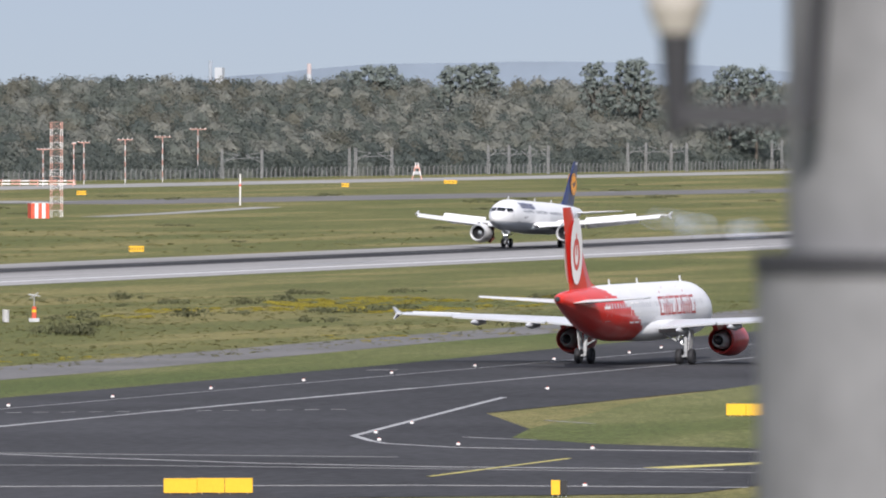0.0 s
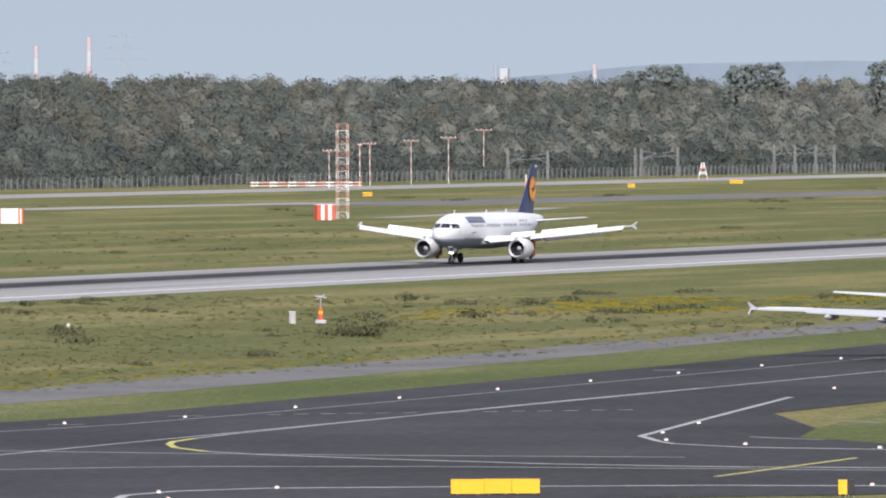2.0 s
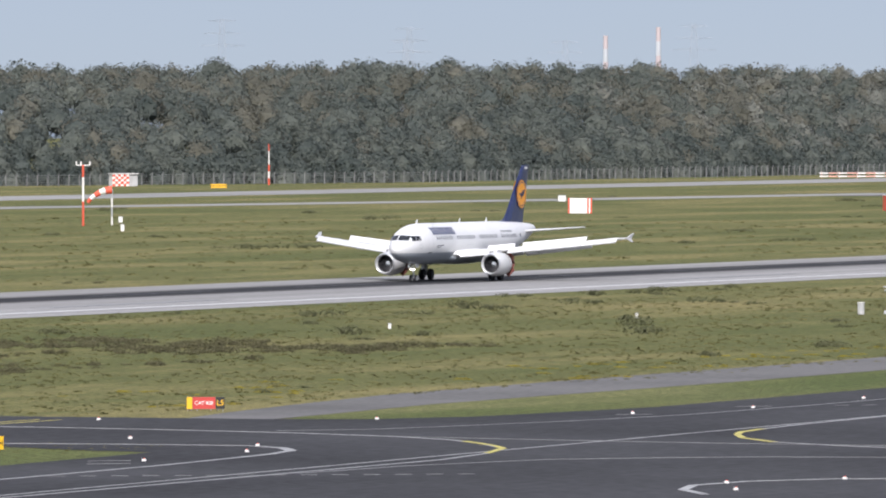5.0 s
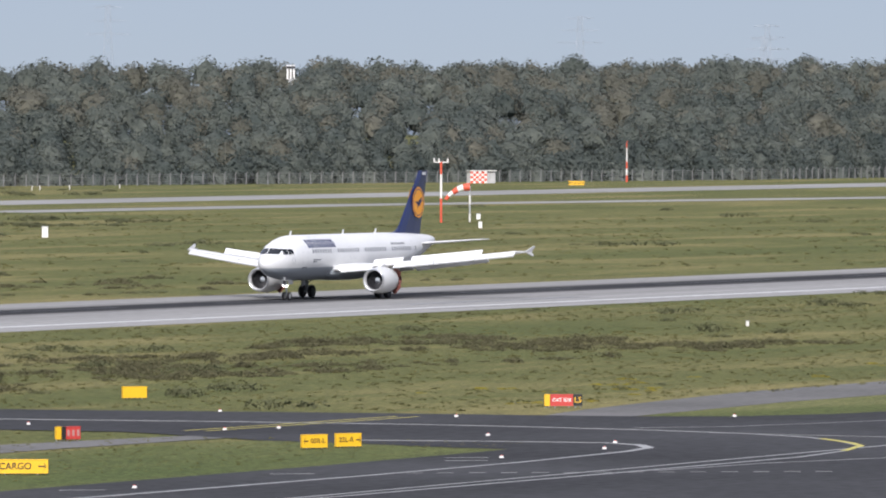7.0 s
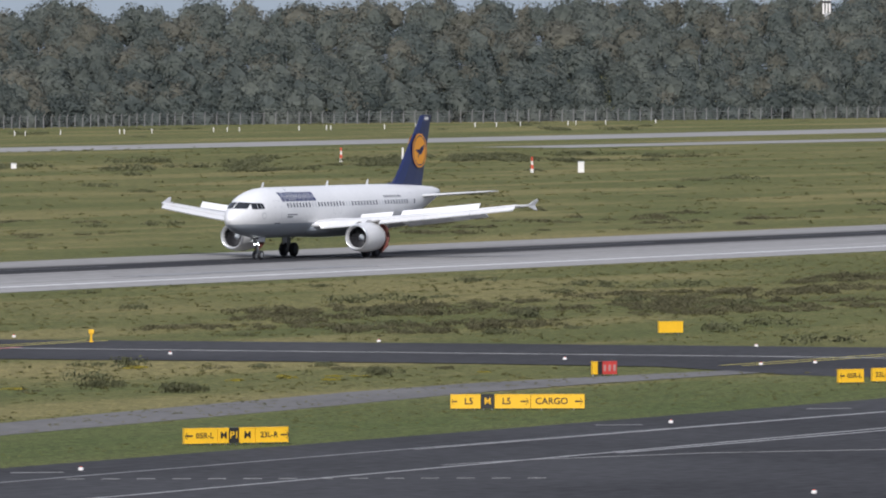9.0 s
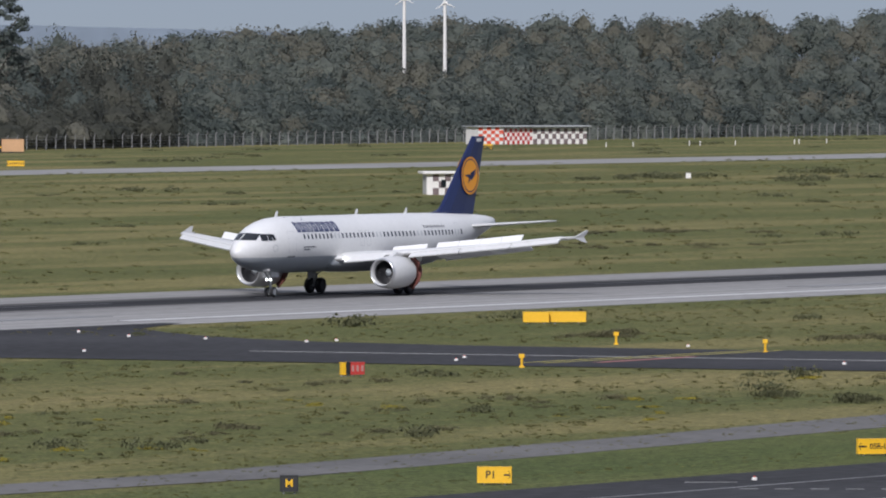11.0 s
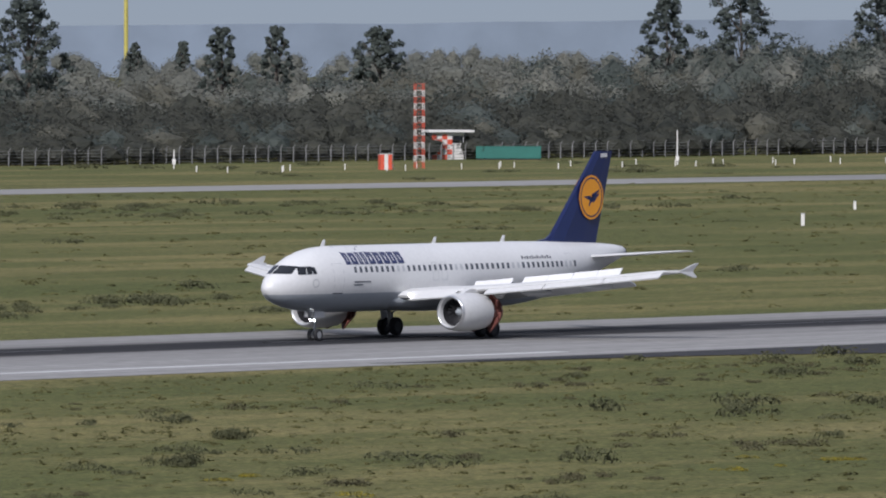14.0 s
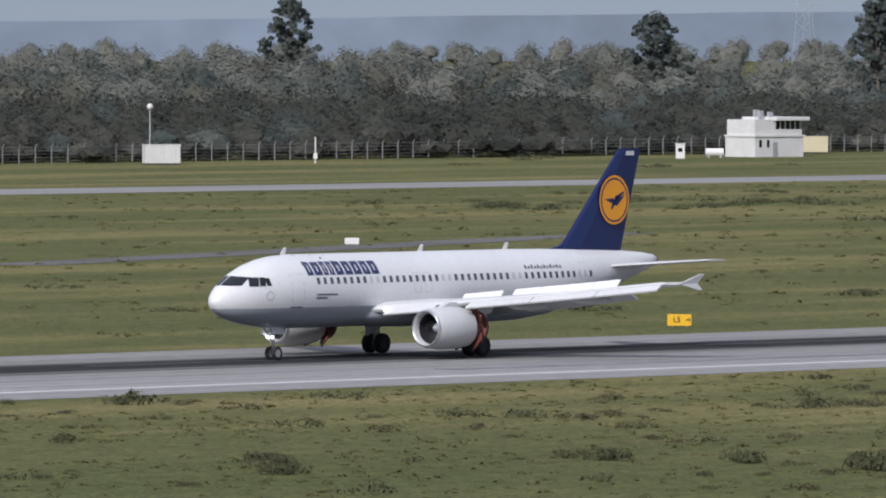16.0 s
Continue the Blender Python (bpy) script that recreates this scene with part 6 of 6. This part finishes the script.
# ---- woods and distance ----
ICO = [(0, 0, -1), (0.72, -0.53, -0.45), (-0.28, -0.85, -0.45), (-0.89, 0, -0.45), (-0.28, 0.85, -0.45), (0.72, 0.53, -0.45), (0.28, -0.85, 0.45), (-0.72, -0.53, 0.45), (-0.72, 0.53, 0.45), (0.28, 0.85, 0.45), (0.89, 0, 0.45), (0, 0, 1)]
ICO_F = [(0, 1, 2), (1, 0, 5), (0, 2, 3), (0, 3, 4), (0, 4, 5), (1, 5, 10), (2, 1, 6), (3, 2, 7), (4, 3, 8), (5, 4, 9), (1, 10, 6), (2, 6, 7), (3, 7, 8), (4, 8, 9), (5, 9, 10), (6, 10, 11), (7, 6, 11), (8, 7, 11), (9, 8, 11), (10, 9, 11)]


def leaf_cloud(rng, lobes, count, size, up=0.25, core=True, loose=0.8):
    """Small leaf clumps in the shells of rounded lobes (x, y, z, rx, rz): an (n, 4, 3) array of three corners and the crown's normal."""
    out = []
    for x, y, z, rx, rz in lobes:
        d = rng.normal(size=(count, 3))
        d[:, 2] = np.abs(d[:, 2]) * 0.9 - 0.25 * (rng.random(count) < 0.4)
        d /= np.linalg.norm(d, axis=1)[:, None]
        p = np.array([x, y, z]) + d * np.array([rx, rx, rz]) * rng.uniform(loose, 1.12, (count, 1))
        n = d + rng.normal(size=(count, 3)) * 0.3 + np.array([0, 0, 0.2])
        n /= np.linalg.norm(n, axis=1)[:, None]
        u = np.cross(n, rng.normal(size=(count, 3)))
        u /= np.linalg.norm(u, axis=1)[:, None]
        w = np.cross(n, u)
        s = size * rng.uniform(0.6, 1.4, (count, 1))
        soft = d + np.array([0, 0, up]) + rng.normal(size=(count, 3)) * 0.22
        soft /= np.linalg.norm(soft, axis=1)[:, None]
        out.append(np.stack([p + u * s, p - u * s * 0.5 + w * s * 0.87, p - u * s * 0.5 - w * s * 0.87, soft], 1))
        if core:
            c = np.array(ICO) * np.array([rx, rx, rz]) * 0.86 * rng.uniform(0.88, 1.08, (12, 1)) + np.array([x, y, z])
            f = c[np.array(ICO_F)]
            nn = f.mean(1) - np.array([x, y, z]) + np.array([0, 0, up * rz])
            nn /= np.linalg.norm(nn, axis=1)[:, None]
            out.append(np.concatenate([f, nn[:, None]], 1))
    return np.concatenate(out)


def crown_shape(rng, height, spread, base, leaves, size, lump=0.3):
    """A broadleaf crown: an uneven dome of many leaf sprays over a dense heart."""
    mid = np.array([0, 0, height * (base + 1) / 2])
    axes = np.array([spread, spread, height * (1 - base) / 2])
    shift = rng.uniform(0, 50)

    def unit(v):
        return v / np.linalg.norm(v, axis=1)[:, None]

    def reach(d):
        return np.array([1 + lump * noise.noise((q[0] * 2.2 + shift, q[1] * 2.2, q[2] * 2.2)) + 0.5 * lump * noise.noise((q[0] * 5, q[1] * 5 + shift, q[2] * 5)) for q in d])[:, None]
    d = unit(rng.normal(size=(leaves, 3)) * np.array([1, 1, 0.9]) + np.array([0, 0, 0.25]))
    p = d * reach(d) * axes * rng.uniform(0.78, 1.05, (leaves, 1)) + mid
    n = unit(d + rng.normal(size=(leaves, 3)) * 0.5)
    u = unit(np.cross(n, rng.normal(size=(leaves, 3))))
    w = np.cross(n, u)
    s = size * rng.uniform(0.5, 1.5, (leaves, 1))
    soft = unit(d * 0.6 + np.array([0, 0, 0.6]) + rng.normal(size=(leaves, 3)) * 0.24)
    sprays = np.stack([p + u * s, p - u * s * 0.5 + w * s * 0.8, p - u * s * 0.5 - w * s * 0.8, soft], 1)
    v = np.array(ICO)
    core = (v * reach(v) * axes * 0.8 + mid)[np.array(ICO_F)]
    cn = unit(unit(core.mean(1) - mid) * 0.6 + np.array([0, 0, 0.6]))
    return np.concatenate([sprays, np.concatenate([core, cn[:, None]], 1)])


def tri_mesh(name, tris, material):
    """Loose leaf clumps as one mesh, from rows of three corners and a normal."""
    n = len(tris)
    v = tris[:, :3].reshape(-1, 3)
    me = bpy.data.meshes.new(name)
    me.vertices.add(len(v))
    me.vertices.foreach_set("co", v.astype(np.float32).ravel())
    me.loops.add(len(v))
    me.loops.foreach_set("vertex_index", np.arange(len(v), dtype=np.int32))
    me.polygons.add(n)
    me.polygons.foreach_set("loop_start", np.arange(0, len(v), 3, dtype=np.int32))
    me.polygons.foreach_set("loop_total", np.full(n, 3, dtype=np.int32))
    at = me.attributes.new("crown_normal", "FLOAT_VECTOR", "POINT")
    at.data.foreach_set("vector", np.repeat(tris[:, 3], 3, axis=0).astype(np.float32).ravel())
    me.materials.append(material)
    me.update()
    return new(name, me)


def scattered(places, kinds, seed):
    """Corners and normals of many plants: places of (x, y, width scale, height scale, kind, lift)."""
    rng = np.random.default_rng(seed)
    tris = []
    for x, y, s, h, k, *lift in places:
        a = rng.uniform(0, 6.28)
        c, d = math.cos(a), math.sin(a)
        t = kinds[k % len(kinds)] @ np.array([[c, d, 0], [-d, c, 0], [0, 0, 1]])
        t[:, :3] = t[:, :3] * np.array([s, s, h]) + np.array([x, y, lift[0] if lift else 0])
        tris.append(t)
    return np.concatenate(tris)


def scatter(name, label, category, places, kinds, material, seed):
    """Many plants in one mesh."""
    return tagged(tri_mesh(name, scattered(places, kinds, seed), material), label, category, kind="stuff")


FENCE = [(700, 985), (1100, 972), (1800, 962), (2080, 850), (2800, 800), (3300, 770)]


def along(line, step):
    """Points every step metres along a line, with the normal away from the airfield."""
    for (x0, y0), (x1, y1) in zip(line, line[1:]):
        L = math.hypot(x1 - x0, y1 - y0)
        for k in range(int(L / step)):
            q = k * step / L
            yield x0 + (x1 - x0) * q, y0 + (y1 - y0) * q, -(y1 - y0) / L, (x1 - x0) / L


def round_bends(line, depth, step):
    """At the bends of a line: its corner again and again, with the normal swinging from one side's to the next."""
    for (x0, y0), (x1, y1), (x2, y2) in zip(line, line[1:], line[2:]):
        a, b = math.atan2(x1 - x0, -(y1 - y0)), math.atan2(x2 - x1, -(y2 - y1))
        n = int(abs(b - a) * depth / step) + 1
        for k in range(n if b < a else 0):
            q = a + (b - a) * (k + 0.5) / n
            yield x1, y1, math.cos(q), math.sin(q)


def build_woods():
    rng = np.random.default_rng(4)
    tall = [crown_shape(rng, 19.3, 4.4, 0.08, 900, 0.3) for _ in range(10)]
    dome = [crown_shape(rng, 7.5, 3.1, 0.0, 380, 0.27) - np.array([[0, 0, 7.5]] * 3 + [[0, 0, 0]]) for _ in range(12)]
    upper = [crown_shape(rng, 19.3, 4.2, 0.3, 700, 0.3) for _ in range(10)]
    bush = [crown_shape(rng, 8.0, 2.9, 0.02, 420, 0.2) for _ in range(10)]
    lists = {(n, k): [] for n in ("wood", "olive", "dark", "pale", "scrub") for k in ("tall", "upper", "bush", "dome")}

    def put(px, py, top, wide, mix, kind, full):
        q = rng.random()
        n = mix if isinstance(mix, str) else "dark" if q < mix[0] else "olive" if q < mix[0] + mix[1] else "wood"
        lists[n, kind].append((px, py, wide * rng.uniform(0.8, 1.25), 0.88 * top / full if full else 1.0, int(rng.integers(10)), 0 if full else top))
    A = [44, 50, 52, 54.5, 57, 58.5, 60, 63, 66, 68, 70, 73, 76]
    crest = [9.5, 9.6, 10.2, 12.0, 14.5, 19.5, 22.8, 24.0, 24.6, 25.2, 24.2, 23.6, 23.0]
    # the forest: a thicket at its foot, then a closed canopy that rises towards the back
    # the dark share falls with height, painting deep shade at the forest's foot
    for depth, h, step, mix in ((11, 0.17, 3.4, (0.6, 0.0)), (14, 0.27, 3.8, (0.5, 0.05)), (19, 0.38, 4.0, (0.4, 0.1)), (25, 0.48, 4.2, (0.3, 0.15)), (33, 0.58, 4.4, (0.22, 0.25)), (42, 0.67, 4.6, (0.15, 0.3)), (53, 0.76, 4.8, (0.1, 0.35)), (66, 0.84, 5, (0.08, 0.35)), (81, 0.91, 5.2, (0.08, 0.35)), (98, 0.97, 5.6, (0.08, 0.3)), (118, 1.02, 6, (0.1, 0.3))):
        for x, y, nx, ny in itertools.chain(along(FENCE, step), round_bends(FENCE, depth, step)):
            side, off = rng.normal() * 1.6, depth + rng.normal() * depth * 0.07
            px, py = x + nx * off + ny * side, y + ny * off - nx * side
            az = math.degrees(math.atan2(px, py))
            if az < 57.6 or az > 76:
                continue
            clump = 1 + 0.05 * noise.noise((px * 0.03, py * 0.03, 0))
            top = np.interp(az, A, crest) * h * clump * rng.uniform(0.95, 1.03)
            # the paler leaf colour stands for thicker haze towards the far end
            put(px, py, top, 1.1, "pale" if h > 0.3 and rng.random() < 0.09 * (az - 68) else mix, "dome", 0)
    # low dark scrub along the fence
    for depth, h, step in ((4.5, 0.35, 3.2), (9, 0.55, 3.4), (15, 0.72, 3.6), (23, 0.86, 3.8), (34, 0.96, 4.2), (50, 1.03, 5)):
        for x, y, nx, ny in along(FENCE[:3], step):
            px, py = x + rng.normal() * 1.5, y + depth + rng.normal() * 2
            az = math.degrees(math.atan2(px, py))
            if az < 44.5 or az > 58.2:
                continue
            top = np.interp(az, A, crest) * h * rng.uniform(0.82, 1.12) * (1 + 0.1 * noise.noise((px * 0.05, py * 0.05, 2)))
            put(px, py, top, 1.0 + 0.35 * h, "scrub" if rng.random() < 0.85 else (0.7, 0.2), "bush", 8.0)
    # second belt behind the scrub
    for depth, step, h in ((100, 4.2, 0.62), (112, 4.6, 0.8), (128, 5, 0.92), (150, 5.5, 0.98), (180, 6, 1.02)):
        for x, y, nx, ny in along(FENCE[:3], step):
            px, py = x + nx * depth + rng.normal() * 2, y + ny * depth + rng.normal() * 6
            az = math.degrees(math.atan2(px, py))
            if az < 44.5 or az > 60:
                continue
            top = np.interp(az, [44, 47.8, 48.6, 49.5, 51, 53, 55, 57, 60], [14, 14.5, 14, 12, 12, 14, 20, 22, 22]) * (1 + 0.14 * noise.noise((px * 0.03, py * 0.03, 5))) * h * rng.uniform(0.85, 1.08)
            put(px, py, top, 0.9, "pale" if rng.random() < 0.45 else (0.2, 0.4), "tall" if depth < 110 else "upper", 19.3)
    # far woods towards the hills, in the haze-lifted leaf colour
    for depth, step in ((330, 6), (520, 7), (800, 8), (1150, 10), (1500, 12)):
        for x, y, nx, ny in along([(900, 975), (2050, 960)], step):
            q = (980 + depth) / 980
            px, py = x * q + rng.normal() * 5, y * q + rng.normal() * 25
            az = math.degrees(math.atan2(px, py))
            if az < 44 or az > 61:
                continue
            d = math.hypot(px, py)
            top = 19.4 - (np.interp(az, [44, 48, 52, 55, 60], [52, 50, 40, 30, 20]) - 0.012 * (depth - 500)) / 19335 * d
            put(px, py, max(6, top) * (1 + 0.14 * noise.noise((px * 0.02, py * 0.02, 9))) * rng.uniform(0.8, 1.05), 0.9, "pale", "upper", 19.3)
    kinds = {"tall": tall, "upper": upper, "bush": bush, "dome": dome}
    words = {"wood": ("dense mixed green broadleaf forest behind the fence, haze in its leaf colour", LEAF), "olive": ("olive and yellowing trees scattered through the forest, haze in their leaf colour", LEAF_OLIVE),
             "dark": ("deep green trees, densest along the forest foot to paint its shade", LEAF_DARK), "scrub": ("dark scrub and thicket behind the fence", LEAF_SCRUB), "pale": ("grey-green woods behind the fence with distance haze in their leaf colour", LEAF_FAR_HAZE)}
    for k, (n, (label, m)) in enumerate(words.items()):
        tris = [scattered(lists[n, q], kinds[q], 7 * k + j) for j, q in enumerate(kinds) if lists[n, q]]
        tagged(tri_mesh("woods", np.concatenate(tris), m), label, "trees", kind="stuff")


def build_weeds():
    rng = np.random.default_rng(8)
    low = [leaf_cloud(rng, [(rng.normal() * 0.7, rng.normal() * 0.5, 0.12, rng.uniform(0.4, 0.8), rng.uniform(0.22, 0.4)) for _ in range(5)], 42, 0.085, 2.6, False) for _ in range(6)]
    tuft = [leaf_cloud(rng, [(rng.normal() * 0.3, rng.normal() * 0.3, 0.05, 0.32, 0.24)], 14, 0.1, 6.0, False) for _ in range(6)]
    dark, pale, bloom, green = [], [], [], []

    def field(lst, n, x0, x1, y0, y1, s0, s1, h, cut=0.0, seed=0.0):
        for _ in range(n):
            x, y = rng.uniform(x0, x1), rng.uniform(y0, y1)
            if noise.noise((x * 0.03 + seed, y * 0.08, seed)) < cut or (546 < x < 590 and y < 385):
                continue
            s = rng.uniform(s0, s1)
            lst.append((x, y, s, h * s * rng.uniform(0.7, 1.3), int(rng.integers(6))))
    # near meadow between the service road and the runway
    field(dark, 330, 300, 545, 264, 378, 0.4, 1.1, 1.1, 0.12, 1.0)
    field(dark, 330, 592, 1050, 272, 378, 0.5, 1.5, 0.9, 0.12, 2.0)
    field(pale, 420, 300, 545, 268, 372, 0.3, 0.8, 0.9, 0.05, 3.0)
    field(pale, 900, 600, 780, 306, 345, 0.4, 1.0, 0.9, 0.0, 4.0)
    field(bloom, 160, 330, 540, 262, 300, 0.25, 0.6, 0.7, 0.12, 5.0)
    field(bloom, 420, 900, 1030, 298, 328, 0.4, 0.9, 0.6, 0.0, 6.0)
    field(bloom, 160, 600, 900, 264, 282, 0.3, 0.6, 0.6, 0.1, 6.5)
    # far meadow beyond the runway
    field(dark, 420, 450, 1150, 440, 790, 0.6, 1.7, 0.7, 0.2, 7.0)
    field(dark, 420, 1000, 2400, 450, 720, 0.8, 2.4, 0.6, 0.22, 8.0)
    field(dark, 150, 780, 960, 690, 745, 0.7, 1.7, 0.8, 0.02, 9.0)
    field(dark, 220, 1240, 1420, 655, 715, 1.0, 2.6, 0.7, 0.05, 10.0)
    field(dark, 130, 510, 620, 455, 485, 0.7, 1.6, 1.0, 0.0, 11.0)
    field(dark, 240, 1000, 1900, 840, 950, 1.0, 2.5, 0.6, 0.1, 12.0)
    field(pale, 260, 840, 1020, 440, 520, 0.6, 1.4, 0.6, 0.05, 13.0)
    # single bushes
    for x, y, s in ((344, 320, 0.9), (356, 296, 1.5), (356, 311, 0.9), (358, 305, 1.0), (362, 300, 1.1), (336, 311.8, 0.9), (834, 297, 2.0), (508, 277, 0.9), (533, 273, 0.9), (503, 269.5, 1.0), (405, 319, 1.0), (378, 300, 1.0)):
        for _ in range(5):
            dark.append((x + rng.normal() * 0.3 * s, y + rng.normal() * 0.5 * s, s * 0.5, s * 1.1, int(rng.integers(6))))
    field(green, 15000, 300, 1000, 262, 379, 0.4, 1.1, 0.45, -0.3, 14.0)
    field(green, 8000, 430, 1500, 438, 800, 0.7, 2.0, 0.4, -0.2, 15.0)
    field(green, 2500, 330, 545, 236, 262, 0.3, 0.6, 0.5, -0.3, 16.0)
    scatter("weeds", "dark green weeds and low bushes in the meadow", "weeds", dark, low, WEED, 1)
    scatter("weeds", "pale dry flowering weeds in the meadow", "weeds", pale, low, WEED_PALE, 2)
    scatter("weeds", "yellow flowering weeds along the meadow edge", "weeds", bloom, low, BLOOM, 3)
    scatter("grass_tufts", "rough grass tufts across the meadow", "grass", green, tuft, TUFT, 4)


# skyline and far leaf colours carry painted distance haze
LEAF_SKYLINE_HAZE = mat("skyline_haze_leaf_mass", (0.215, 0.245, 0.22), 0.9, var=0.15, scales=(0.03, 0.2), rand=0.06, leaf=0.35)
LEAF_FAR_HAZE = mat("far_haze_leaf_mass", (0.210, 0.225, 0.195), 0.9, var=0.18, scales=(0.04, 0.2), tint=(0.245, 0.242, 0.200), rand=0.1, leaf=0.35)
TUFT = mat("grass_tuft", (0.128, 0.128, 0.048), 0.95, var=0.3, scales=(0.03, 0.5), tint=(0.17, 0.155, 0.06), rand=0.25, leaf=0.45)
build_woods()
build_weeds()
build_trees()
build_fence()


# ---- movement ----
def motions():
    # the landing airliner slows from about 68 to 46 m/s
    def along_x(t):
        return 1323.1 - 67.99 * t + 0.932 * t * t - 0.00818 * t ** 3
    rows = []
    for k in range(33):
        t = k / 2
        lag = {12.5: 2.2, 13.0: -1.6, 13.5: 0.6, 14.0: -1.7, 15.0: -1.65, 15.5: 0.9}.get(t, 0.0)
        pitch = -2.0 * max(0.0, 1 - t / 2.2)
        rows.append((t, pose(along_x(t) + lag, PLANE_Y, 0.04, 0, 0, 180) @ pose(-17.7, 0, 0) @ pose(0, 0, 0, 0, pitch, 0) @ pose(17.7, 0, 0)))
    walk(landing_jet, rows)
    walk(taxiing_jet, [(t, pose(TAXI_X + 9.0 * t, 226.2 + 0.25 * t + 0.5, 0.04, 0, 0, 0.5)) for t in (0, 4, 8, 12, 16)])
    walk(tyre_smoke, [(t, pose(1420 - 1.6 * t, 413.5 + 0.3 * t, 0.1 * t)) for t in (0, 8, 16)])


TAXI_X = 776
motions()
